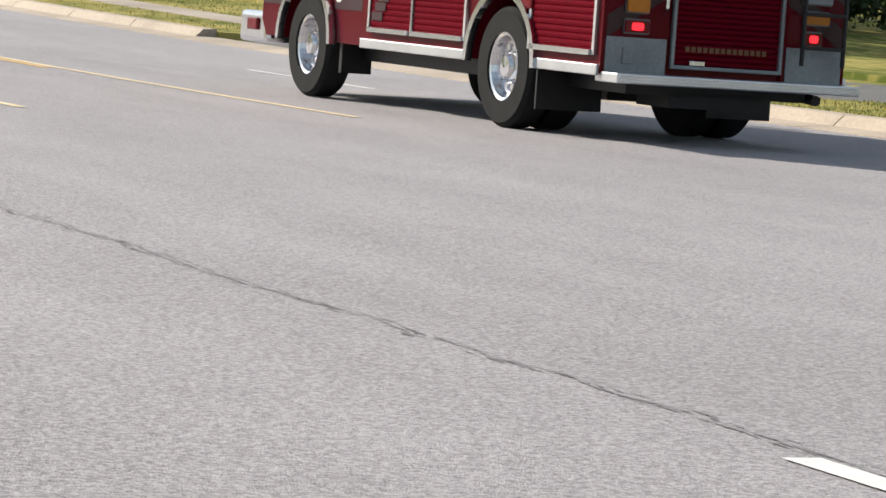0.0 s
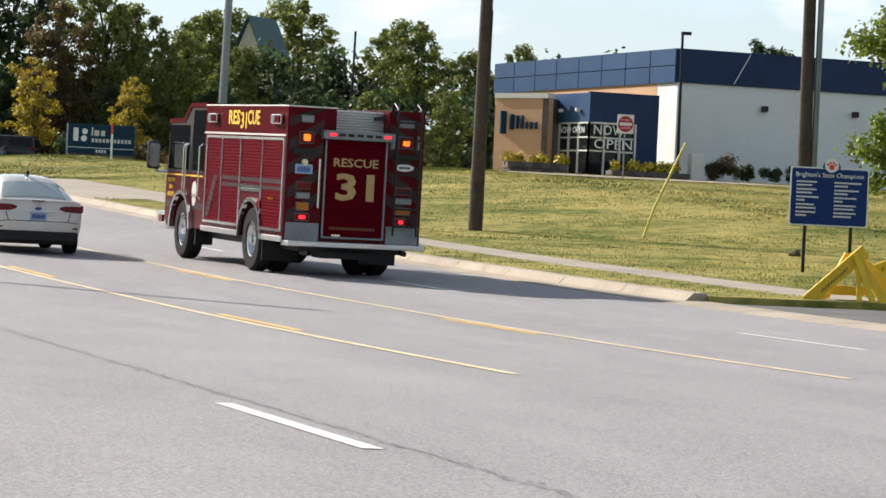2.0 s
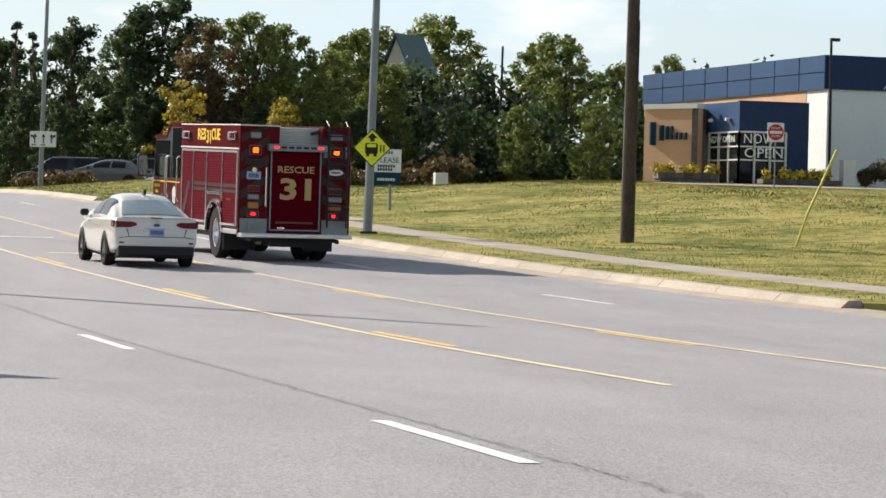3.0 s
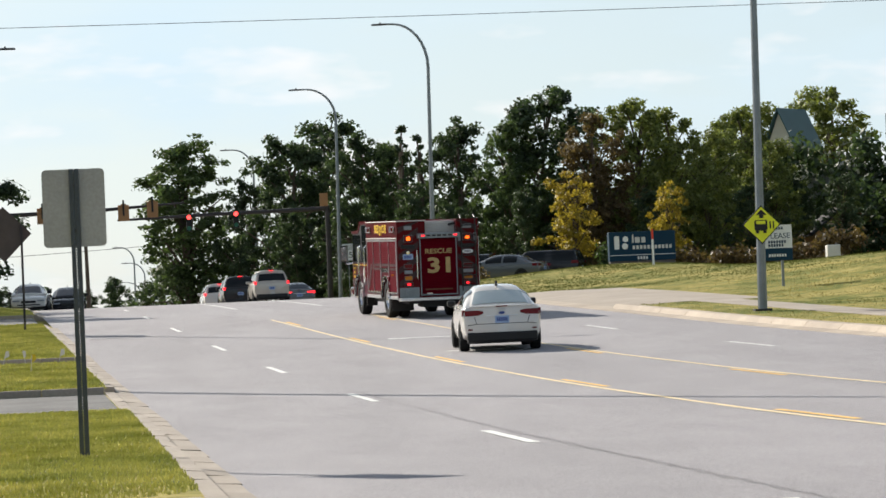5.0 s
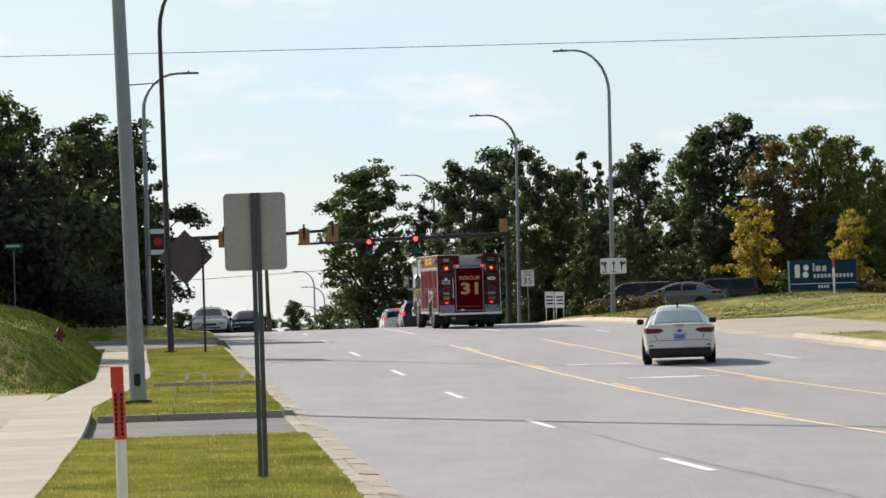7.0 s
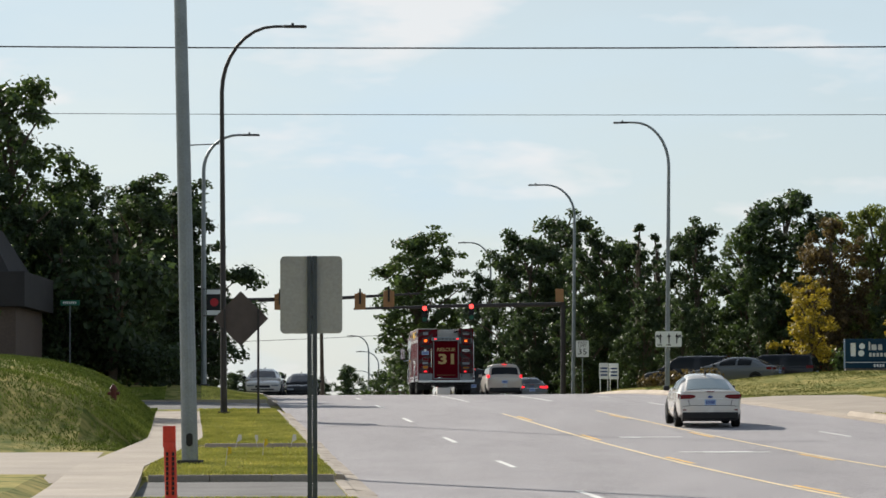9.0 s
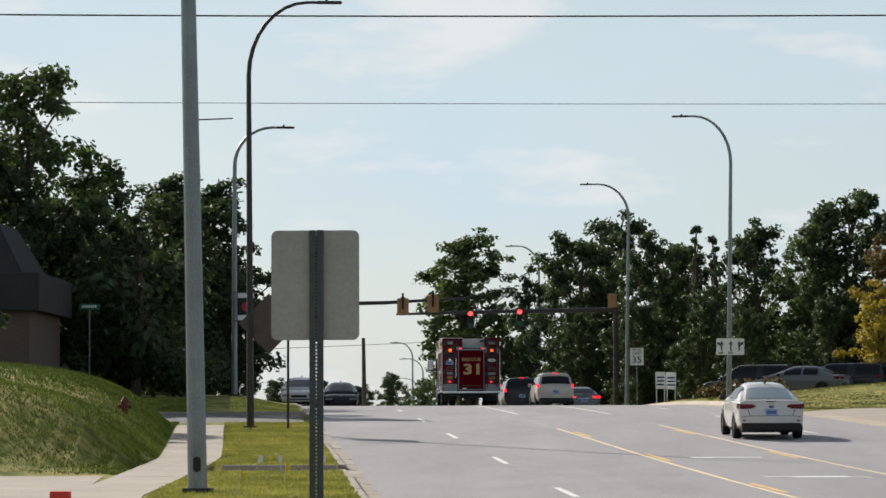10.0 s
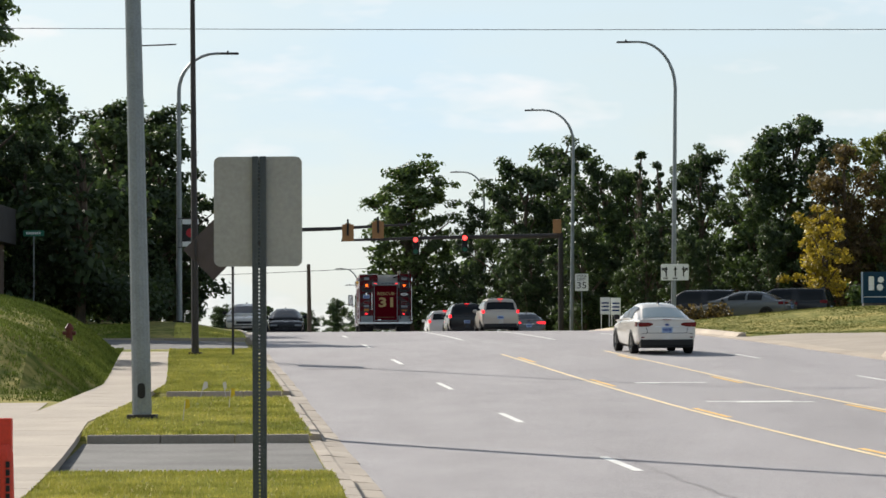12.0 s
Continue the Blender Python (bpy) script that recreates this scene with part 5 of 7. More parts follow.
# ---- trees ----
def leaf_mesh(name, centres, radii, count, size, material, seed, squash=1.0, droop=0.0):
    """Many small leaf quads gathered in clumps, thickest near the outside of each."""
    rng = np.random.default_rng(seed)
    which = rng.choice(len(centres), count, p=np.array(radii) ** 2 / np.sum(np.array(radii) ** 2))
    c, r = np.array(centres)[which], np.array(radii)[which]
    d = rng.normal(size=(count, 3))
    d /= np.linalg.norm(d, axis=1)[:, None]
    rad = r * (rng.random(count) ** 0.45) * (1 + 0.16 * rng.normal(size=count))
    p = c + d * rad[:, None] * np.array((1, 1, squash))
    p[:, 2] -= droop * rng.random(count) * r
    nrm = d * 0.7 + rng.normal(size=(count, 3)) * 0.55 + np.array((0, 0, 0.35))
    nrm /= np.linalg.norm(nrm, axis=1)[:, None]
    u = np.cross(nrm, rng.normal(size=(count, 3)))
    u /= np.linalg.norm(u, axis=1)[:, None]
    w = np.cross(nrm, u)
    s = size * rng.uniform(0.55, 1.3, count)[:, None]
    q = np.stack([p - u * s, p + w * s * 0.62, p + u * s, p - w * s * 0.62], 1).reshape(-1, 3)
    me = bpy.data.meshes.new(name)
    me.from_pydata(q.tolist(), [], [(4 * i, 4 * i + 1, 4 * i + 2, 4 * i + 3) for i in range(count)])
    me.materials.append(material)
    return me


def build_tree(name, label, h, r, base, leaf, count, size, seed, top=0.35, clumps=85, squash=0.7, droop=0.0):
    """A tree on the origin: tapered trunk, limbs to its clumps, an uneven crown. top: how narrow the crown ends."""
    rnd = random.Random(seed)
    tree = thing(name, Matrix.Identity(4), label, "tree")
    centres, radii = [], []
    lobes = max(9, clumps // 3)
    for k in range(lobes):
        f = (k + 0.15 + 0.7 * rnd.random()) / lobes
        z = base + (h * 0.91 - base) * f + 0.04 * h
        dome = math.sqrt(max(0.10, 1 - ((f - 0.40) / 0.66) ** 2)) if f > 0.40 else math.sqrt(max(0.30, 1 - ((0.40 - f) / 0.58) ** 2))
        wide = r * dome * (1 - (1 - top) * 0.42 * f)
        a = k * 2.399 + rnd.uniform(-0.5, 0.5)
        q = wide * rnd.uniform(0.38, 0.86) * (1.0 if f < 0.9 else 0.5)
        lr = min(r, 0.32 * h) * rnd.uniform(0.20, 0.33)
        lc = Vector((q * math.cos(a), q * math.sin(a), z))
        for _ in range(6):
            d = Vector((rnd.gauss(0, 1), rnd.gauss(0, 1), rnd.gauss(0.2, 0.8))).normalized()
            centres.append(tuple(lc + d * lr * rnd.uniform(0.4, 1.05)))
            radii.append(lr * rnd.uniform(0.34, 0.66))
    for k in range(8):
        f = (k + 0.5) / 8
        centres.append((rnd.uniform(-0.2, 0.2) * r, rnd.uniform(-0.2, 0.2) * r, base + (h * 0.82 - base) * f))
        radii.append(min(r, 0.3 * h) * (0.46 - 0.2 * f))
    clumps = len(centres)
    bm = bmesh.new()
    lean = (rnd.uniform(-0.3, 0.3), rnd.uniform(-0.3, 0.3))
    tr = 0.018 * h + 0.04
    tube(bm, [(0, 0, -0.2), (lean[0] * 0.2, lean[1] * 0.2, base * 0.6), (lean[0], lean[1], base + (h - base) * 0.35), (lean[0] * 1.3, lean[1] * 1.3, base + (h - base) * 0.8)], [tr * 1.25, tr, tr * 0.65, tr * 0.2], 9)
    for k in range(0, lobes * 6, 6):
        c = Vector(centres[k])
        z0 = max(base * 0.7, c.z - 0.5 * math.hypot(c.x, c.y) - 0.15 * h)
        s = Vector((lean[0] * z0 / h, lean[1] * z0 / h, z0))
        tube(bm, [s, s.lerp(c, 0.5) + Vector((0, 0, 0.04 * h)), c], [tr * 0.36, tr * 0.22, tr * 0.07], 5)
    part("trunk", bm, BARK, tree)
    me = leaf_mesh("crown", centres, radii, count, size, leaf, seed, squash, droop)
    cr_ob = new("crown", me)
    cr_ob.parent = tree
    return tree


def plant(ob, x, y, top, h, turn, first=False, wide=1.0):
    """Set a tree, or a copy of it, so that its top stands at the height top, rooted in the ground."""
    g = ground_point(x, y).z
    k = (top - g + 0.2) / h
    m = Matrix.LocRotScale((x, y, g - 0.05), Euler((0, 0, turn)), (k * wide, k * wide, k))
    if first:
        ob.matrix_world = m
        return ob
    c = copy_thing(ob, Matrix.Identity(4))
    c.matrix_basis = m
    return c


KINDS = [
    (build_tree("tree", "broad dark green maple tree in full leaf", 11.0, 4.3, 1.2, LEAF_DARK, 19000, 0.125, 11), 11.0),
    (build_tree("tree", "dense dark green roadside tree", 11.5, 4.0, 0.8, LEAF_DARK, 19000, 0.125, 12, top=0.5), 11.5),
    (build_tree("tree", "tall mid green tree with an open crown", 11.5, 3.8, 1.8, LEAF, 15500, 0.125, 13, clumps=66), 11.5),
    (build_tree("tree", "leafy tree turning rusty brown", 11.0, 3.5, 1.8, LEAF_RUST, 14500, 0.12, 14, clumps=66), 11.0),
    (build_tree("tree", "narrow upright dark green tree", 12.0, 1.25, 1.0, LEAF_DARK, 6000, 0.115, 15, top=0.25), 12.0),
    (build_tree("tree", "young tree with bright yellow leaves", 5.6, 2.2, 1.7, LEAF_YELLOW, 4600, 0.085, 16, top=0.2, clumps=48), 5.6),
    (build_tree("tree", "tall layered green tree beside the crossing", 14.0, 4.2, 1.6, LEAF, 21000, 0.14, 17, top=0.2, clumps=110, squash=0.6), 14.0),
    (build_tree("tree", "broad olive green tree, leaves lightened as if sunlit", 11.5, 4.2, 1.0, LEAF_OLIVE, 18000, 0.125, 18, top=0.45), 11.5),
]
planted = set()


def grow(kind, x, y, top, wide=1.0):
    ob, h = KINDS[kind]
    first = kind not in planted
    planted.add(kind)
    return plant(ob, x, y, top, h, (x * 1.7 + y * 0.9) % 6.28, first, wide)


for kind, x, y, top, wide in (
        (6, -5.6, 230, 16.1, 1.2), (0, -0.8, 226, 12.2, 0.7), (0, 2.0, 214, 14.4, 1.0), (1, 4.6, 219, 16.2, 1.05), (0, 6.8, 206, 13.9, 0.9), (2, 8.6, 203, 13.4, 0.8), (4, 8.9, 195, 14.1, 1.0), (4, 9.9, 197, 13.6, 1.0), (1, 12.1, 190, 13.7, 0.95),
        (2, 14.4, 181, 13.0, 0.9), (0, 17.1, 183, 14.8, 1.1), (3, 18.8, 175, 12.6, 0.9), (7, 21.6, 178, 13.8, 1.0), (7, 24.0, 181, 13.4, 1.0), (7, 25.3, 175, 11.6, 0.95), (7, 27.4, 186, 12.2, 0.9), (7, 30.7, 196, 14.2, 0.9), (7, 35.7, 226, 16.4, 1.0),
        (7, 29.8, 181, 11.2, 1.0), (7, 33.2, 176, 8.4, 0.9), (7, 42.7, 230, 17.8, 1.1), (7, 42.6, 199, 14.0, 1.0), (7, 41.4, 184, 13.6, 1.05), (7, 43.6, 178, 11.6, 0.95), (7, 36.2, 172, 8.6, 0.9), (7, 40.0, 170, 8.8, 1.0), (7, 46.0, 182, 10.5, 0.8),
        (7, 49.7, 192, 13.0, 0.7), (0, 64.6, 186, 13.6, 0.9), (1, 14.6, 174, 8.6, 0.9), (1, 11.6, 178, 8.0, 0.8), (0, 8.8, 186, 9.2, 0.9), (0, 10.4, 176, 8.2, 0.8), (1, 5.6, 200, 9.5, 1.0), (0, 2.2, 208, 9.0, 0.9), (1, -2.2, 240, 8.4, 1.0),
        (1, 21.5, 171, 8.2, 1.0), (0, 27.0, 170, 8.2, 1.0), (0, 31.5, 168, 8.4, 1.0), (1, 20.0, 188, 10.0, 1.1), (0, 15.5, 190, 9.6, 1.1), (1, 25.0, 190, 10.0, 1.1), (0, 47.5, 170, 9.2, 0.9), (1, 53.0, 176, 8.5, 1.2),
        (4, -16.0, 128, 10.0, 1.35), (0, -19.4, 166, 14.4, 1.2), (0, -17.7, 170, 14.4, 1.2), (2, -20.2, 178, 14.2, 1.1), (1, -20.6, 188, 13.3, 1.05), (0, -16.8, 172, 10.2, 0.8), (1, -18.2, 129, 10.2, 1.0), (0, -17.2, 133, 10.0, 1.0), (1, -19.5, 140, 12.6, 1.1), (1, -22.6, 128, 13.0, 1.1),
        (3, -16.6, 130, 7.8, 0.7), (1, -17.4, 146, 8.6, 1.0), (0, -19.5, 157, 8.6, 1.0), (1, -18.8, 150, 10.0, 1.1), (2, -20.9, 131, 16.2, 1.0), (1, -17.5, 179, 8.8, 0.8),
        (0, -16.0, 330, 7.6, 1.0), (1, -21.0, 360, 7.0, 1.2), (0, -26.0, 362, 7.4, 1.2), (0, -11.5, 320, 6.8, 0.9), (1, -8.5, 300, 8.2, 0.9), (1, -31.0, 365, 7.8, 1.2),
        # first two: added beside the view to cast shade on the mound
        (0, -20.5, 104, 11.5, 1.0), (1, -23.5, 98, 12.0, 1.0), (1, 34.0, 196, 9.6, 0.8), (0, 37.6, 194, 8.4, 0.8), (2, 31.4, 190, 11.0, 0.7), (5, 16.3, 165, 9.0, 1.0), (5, 21.8, 166, 8.3, 0.8)):
    grow(kind, x, y, top, wide)
# dark trees behind the drooping locust
for kind, x, y, top, wide in ((1, 34.2, 75, 9.8, 0.9), (0, 37.0, 73, 9.6, 1.0), (1, 39.8, 76, 10.2, 1.0), (0, 42.6, 78, 10.6, 1.0)):
    grow(kind, x, y, top, wide)
# unseen tall trees added behind the camera to block low sky and darken reflections
for k in range(9):
    grow(k % 2, -64 + 17 * k, -34 - 3 * ((k * 5) % 4), 17.0, 1.35)


def woods(name, label, spans, count, size, seed):
    """Far undergrowth: leaf clumps massed along lines of the plan."""
    rnd = random.Random(seed)
    cs, rs = [], []
    for (x0, y0), (x1, y1), top, n in spans:
        for k in range(n):
            f = rnd.random()
            x, y = x0 + (x1 - x0) * f, y0 + (y1 - y0) * f + rnd.uniform(-4, 4)
            cs.append((x, y, ground_point(x, y).z + top * rnd.random() ** 0.8))
            rs.append(rnd.uniform(0.9, 1.6))
    return tagged(new(name, leaf_mesh(name, cs, rs, count, size, LEAF_DARK, seed)), label, "woods", kind="stuff")


woods("woods", "dark undergrowth filling the wood behind the lawn", [((3, 226), (14, 206), 7.5, 60), ((12, 200), (34, 196), 7.0, 120), ((30, 200), (56, 192), 8.0, 130), ((33, 178), (50, 176), 4.5, 60)], 46000, 0.24, 31)
woods("woods", "dark undergrowth below the verge trees", [((-15, 131), (-30, 128), 5.5, 50), ((-17, 140), (-32, 150), 6.5, 70), ((-17, 165), (-26, 176), 5.0, 40)], 26000, 0.2, 32)

locust = build_tree("tree", "feathery bright green locust tree drooping over the lawn", 9.5, 3.7, 0.8, LEAF_BRIGHT, 60000, 0.07, 21, top=0.7, clumps=165, squash=0.6, droop=0.7)
plant(locust, 29.2, 68.0, 10.2, 9.5, 0.4, True, 1.08)
under = build_tree("tree", "dark understorey tree behind the bright locust", 9.0, 3.6, 0.6, LEAF, 12000, 0.14, 22, top=0.6, clumps=90)
plant(under, 32.5, 73.0, 10.5, 9.0, 0.4, True)


def bush(name, label, x, y, r, h, leaf, count, size, seed, category="bush"):
    rnd = random.Random(seed)
    cs = [(rnd.uniform(-r, r) * 0.7, rnd.uniform(-r, r) * 0.7, h * rnd.uniform(0.25, 0.75)) for k in range(12)]
    ob = new(name, leaf_mesh(name, cs, [min(r, h) * rnd.uniform(0.35, 0.6) for k in cs], count, size, leaf, seed))
    ob.location = ground_point(x, y)
    return tagged(ob, label, category)


for k in range(7):
    bush("shrub", "dark undergrowth shrub below the trees", 31.6 + 1.5 * k, 69.4 + 0.5 * (k % 3), 1.2, 1.7, LEAF_DARK, 1100, 0.1, 170 + k)
for k in range(14):
    bush("shrub", "small clipped dark green shrub against the wall", 45.0 + 1.25 * k, 136.5 - 0.2 * k, 0.5, 0.95, LEAF_DARK, 1500, 0.055, 40 + k)
bush("shrub", "loose reddish shrub beside the wall", 45.2, 136.0, 0.8, 1.5, LEAF_RUST, 1800, 0.06, 60)
for k in range(7):
    bush("shrub", "low reddish hedge behind the lawn", 21.0 + 1.6 * k, 158 + 0.5 * k, 1.1, 1.6, LEAF_RUST, 700, 0.13, 70 + k)
for k in range(12):
    bush("shrub", "dark hedge under the trees", -13.6 - 0.9 * k, 127 + 1.3 * k, 1.2, 1.9, LEAF_DARK, 900, 0.12, 90 + k)
for k in range(6):
    bush("shrub", "dark clipped hedge before the office", -16.4 - 1.1 * k, 117.3, 0.9, 1.3, LEAF_DARK, 1000, 0.09, 200 + k)
for k in range(4):
    bush("shrub", "green bush beside the trunk", 17.8 + 0.9 * k, 161 + k, 0.9, 2.2, LEAF, 800, 0.12, 110 + k)
for k in range(6):
    bush("shrub", "weedy bush under the locust tree", 27.3 + 0.8 * k, 67.0 + 0.4 * k, 0.8, 1.3, LEAF_BRIGHT, 900, 0.08, 130 + k)
for k in range(4):
    bush("shrub", "dry tan roadside weeds", 7.6 + 0.9 * k, 157 - k, 0.7, 0.8, LEAF_RUST, 350, 0.1, 150 + k)


# ---- poles, lamps and signs ----
def street_lamp(label, base, tip, bend_z, r, material, bend_x=None):
    """A tapered pole that curves over into a lamp arm."""
    x, y, z = base
    ob = thing("street_lamp", Matrix.Translation(base), label, "street lamp", "street lamps along the road")
    bx = (bend_x if bend_x is not None else x) - x
    tx, tz, bz = tip[0] - x, tip[1] - z, bend_z - z
    bm = bmesh.new()
    pts = [(0, 0, -0.3), (bx * 0.5, 0, bz * 0.5), (bx, 0, bz)]
    for i in range(1, 9):
        a = math.pi / 2 * i / 8
        pts.append((bx + (tx - bx) * 0.62 * (1 - math.cos(a)), 0, bz + (tz - bz) * math.sin(a)))
    pts.append((tx * 0.97 + bx * 0.03, 0, tz))
    tube(bm, pts, [r, r * 0.8, r * 0.62] + [r * (0.6 - 0.03 * i) for i in range(8)] + [r * 0.33], 10)
    part("pole", bm, material, ob)
    bm = bmesh.new()
    s = 1 if tx > 0 else -1
    beam(bm, (tx - s * 0.75, 0, tz + 0.0), (tx, 0, tz - 0.01), 0.22, 0.08, (0, 0, 1), 0.03)
    head = part("lamp_head", bm, DARK_STEEL, ob)
    bm = bmesh.new()
    disc(bm, (tx - s * 0.45, 0, tz + 0.07), (0, 0, 1), 0.04, 0.08, 8)
    part("photocell", bm, BLACK, head)
    bm = bmesh.new()
    box(bm, -r * 1.7, r * 1.7, -r * 1.7, r * 1.7, -0.1, 0.06, 0.01)
    part("base_plate", bm, DARK_STEEL, ob)
    return ob


def g_at(x, y):
    return tuple(ground_point(x, y))


street_lamp("tall grey steel street lamp with a curved arm at the driveway", g_at(8.25, 153), (5.7, 16.25), 14.1, 0.13, GALV, 8.42)
street_lamp("tall grey steel street lamp beyond the crest", g_at(4.4, 186), (1.8, 15.75), 13.9, 0.13, GALV, 4.57)
street_lamp("grey steel street lamp beyond the signals", g_at(-0.64, 245), (-3.2, 15.8), 14.0, 0.13, GALV)
street_lamp("dark slender street lamp on the verge", g_at(-8.69, 98), (-6.05, 14.0), 11.9, 0.11, DARK_STEEL, -8.75)
street_lamp("grey street lamp with a banner under the trees", g_at(-12.85, 135), (-10.4, 14.05), 12.5, 0.13, GALV)
street_lamp("distant street lamp beyond the crest", g_at(-12.6, 300), (-14.7, 10.1), 8.6, 0.12, GALV)
street_lamp("distant street lamp further down the road", g_at(-12.8, 330), (-15.2, 9.3), 7.8, 0.12, GALV)
street_lamp("distant street lamp at the far end", g_at(-17.0, 420), (-20.0, 8.9), 7.6, 0.12, GALV)
street_lamp("grey steel street lamp carrying the school bus sign", g_at(13.77, 86), (10.5, 14.5), 12.2, 0.14, GALV, 13.95)


def pole(name, label, category, base, top, r0, r1, material):
    p0 = Vector(base)
    ob = thing(name, Matrix.Translation(p0), label, category)
    bm = bmesh.new()
    d = Vector(top) - p0
    tube(bm, [Vector((0, 0, -0.3)), d * 0.33, d * 0.66, d], [r0, r0 * 0.67 + r1 * 0.33, r0 * 0.33 + r1 * 0.67, r1], 14)
    part("shaft", bm, material, ob)
    return ob


leaning = pole("light_pole", "thick grey painted steel pole leaning over the sidewalk", "pole", (-6.12, 61.5, 0.6), (-6.40, 61.5, 13.5), 0.17, 0.11, GALV)
bm = bmesh.new()
box(bm, -0.24, 0.24, -0.24, 0.24, -0.06, 0.05, 0.01)
part("base_plate", bm, DARK_STEEL, leaning)
bm = bmesh.new()
plate_xz(bm, round_rect(0.13, 0.26, 0.06, 0.0, 0.45, 5), -0.185, -0.165)
part("hand_hole", bm, BLACK, leaning)
bm = bmesh.new()
tube(bm, [(0, 0, 6.3), (0.55, 0.3, 6.35)], 0.012, 6)
part("wire_stub", bm, DARK_STEEL, leaning)
up1 = pole("utility_pole", "dark weathered wooden utility pole on the lawn", "pole", g_at(20.27, 82), (20.32, 82, 11.5), 0.20, 0.15, WOOD_POLE)
bm = bmesh.new()
beam(bm, (0.12, -0.12, 3.0), (0.14, -0.1, 6.0), 0.1, 0.06)
part("conduit", bm, DARK_STEEL, up1)
up2 = pole("utility_pole", "brown wooden utility pole behind the blue board", "pole", g_at(30.72, 85), (30.6, 85, 12.5), 0.21, 0.16, WOOD_POLE)
bm = bmesh.new()
tube(bm, [(0.24, -0.1, 0.0), (0.24, -0.08, 11)], 0.09, 10)
part("conduit", bm, GALV, up2)
bm = bmesh.new()
beam(bm, (-0.38, 0, 0.0), (-0.28, 0, 0.5), 0.06, 0.04)
part("stake", bm, HYDRANT, up2)
pole("power_pole", "distant wooden power pole beyond the crest", "pole", g_at(-14.2, 250), (-14.3, 250, 9.0), 0.2, 0.14, WOOD_POLE)
pole("flag_pole", "thin dark parking lot lamp pole", "pole", g_at(38.6, 190), (38.7, 190, 13.2), 0.09, 0.07, BLACK)
bp_ = pole("lot_lamp", "black parking lot lamp pole beside the building", "street lamp", g_at(43.8, 138.5), (43.75, 138.5, 10.75), 0.08, 0.06, BLACK)
bm = bmesh.new()
box(bm, -0.1, 0.35, -0.12, 0.12, 6.75, 6.9, 0.02)
part("lamp_head", bm, BLACK, bp_)
pole("marker_wand", "slanting yellow guy-wire guard", "marker", (24.02, 79, float(ground_point(24.02, 79).z)), (25.18, 79, 3.8), 0.035, 0.035, GUARD_YELLOW)


def post_sign(name, label, category, x, y, outline, face, z0, post_mat=GALV, post_w=0.05, posts=((0.0),), depth=0.02, yaw=0.0, back=None, group=""):
    """A flat sign plate on posts, facing -y. outline in (x, z) about the ground point."""
    ob = thing(name, Matrix.Translation(ground_point(x, y)) @ Matrix.Rotation(radians(yaw), 4, "Z"), label, category, group)
    for px in posts:
        bm = bmesh.new()
        box(bm, px - post_w / 2, px + post_w / 2, 0.0, post_w * 0.6, -0.3, z0, 0.004)
        part("post", bm, post_mat, ob)
    bm = bmesh.new()
    plate_xz(bm, outline, -depth - 0.004, -0.004)
    plate = part("sign_plate", bm, face, ob)
    return ob, plate


# back of the near road sign: perforated channel post in front of the plate
gz0 = ground_point(-1.83, 30.4).z
near = thing("road_sign", Matrix.Translation((-1.83, 30.4, gz0)), "bare metal back of a road sign on a perforated post", "road sign")
bm = bmesh.new()
plate_xz(bm, round_rect(0.61, 0.76, 0.045, -0.01, 2.58 - gz0 + 0.0, 5), 0.03, 0.034)
part("sign_plate", bm, SIGN_BACK, near)
bm = bmesh.new()
for x0, x1, y0, y1 in ((-0.048, -0.026, -0.008, 0.028), (0.026, 0.048, -0.008, 0.028), (-0.026, -0.0055, -0.012, -0.006), (0.0055, 0.026, -0.012, -0.006)):
    box(bm, x0, x1, y0, y1, -0.4, 2.96 - gz0)
for k in range(110):
    z = 0.02 + 0.0254 * k
    if z < 2.9 - gz0:
        box(bm, -0.0055, 0.0055, -0.012, -0.006, z, z + 0.0165)
part("post", bm, POST_DARK, near)
bm = bmesh.new()
for z in (2.36, 2.80):
    disc(bm, (0, -0.016, z - gz0), (0, 1, 0), 0.011, 0.012, 8)
part("bolt", bm, DARK_STEEL, near)

# orange and white marker post
mk = thing("marker_post", Matrix.Translation(ground_point(-2.43, 23.0)), "white utility marker post with an orange top", "marker")
bm = bmesh.new()
tube(bm, [(0, 0, -0.3), (0, 0, 0.60)], 0.042, 14)
part("lower_tube", bm, WHITE, mk)
bm = bmesh.new()
tube(bm, [(0, 0, 0.60), (-0.01, 0, 0.98), (-0.012, 0, 1.02)], [0.047, 0.047, 0.04], 14)
box(bm, -0.062, 0.032, -0.02, 0.03, 0.98, 1.14, 0.008)
part("orange_top", bm, ORANGE, mk)
bm = bmesh.new()
for x0 in (-0.034, 0.010):
    bm = bmesh.new()
    for k in range(9):
        box(bm, x0, x0 + 0.018, -0.049, -0.040, 0.63 + 0.036 * k, 0.658 + 0.036 * k)
    part("label_bar", bm, BLACK, mk)

# back of the diamond warning sign on two posts
dz = ground_point(-8.07, 97).z
d_c = 4.69 - dz
ob, plate = post_sign("warning_sign", "brown weathered back of a diamond warning sign", "road sign", -8.07, 97, [(0, d_c + 0.86), (0.86, d_c), (0, d_c - 0.86), (-0.86, d_c)], SIGN_BROWN, d_c + 0.3, DARK_STEEL, 0.07, (-0.5, 0.55))
for ch in ob.children:
    if ch.name.startswith("post"):
        ch.location.y = -0.09
# school bus stop warning sign on the lamp
sy = thing("bus_stop_sign", Matrix.Translation((13.80, 85.7, 3.69)), "fluorescent yellow diamond school bus stop sign", "road sign")
bm = bmesh.new()
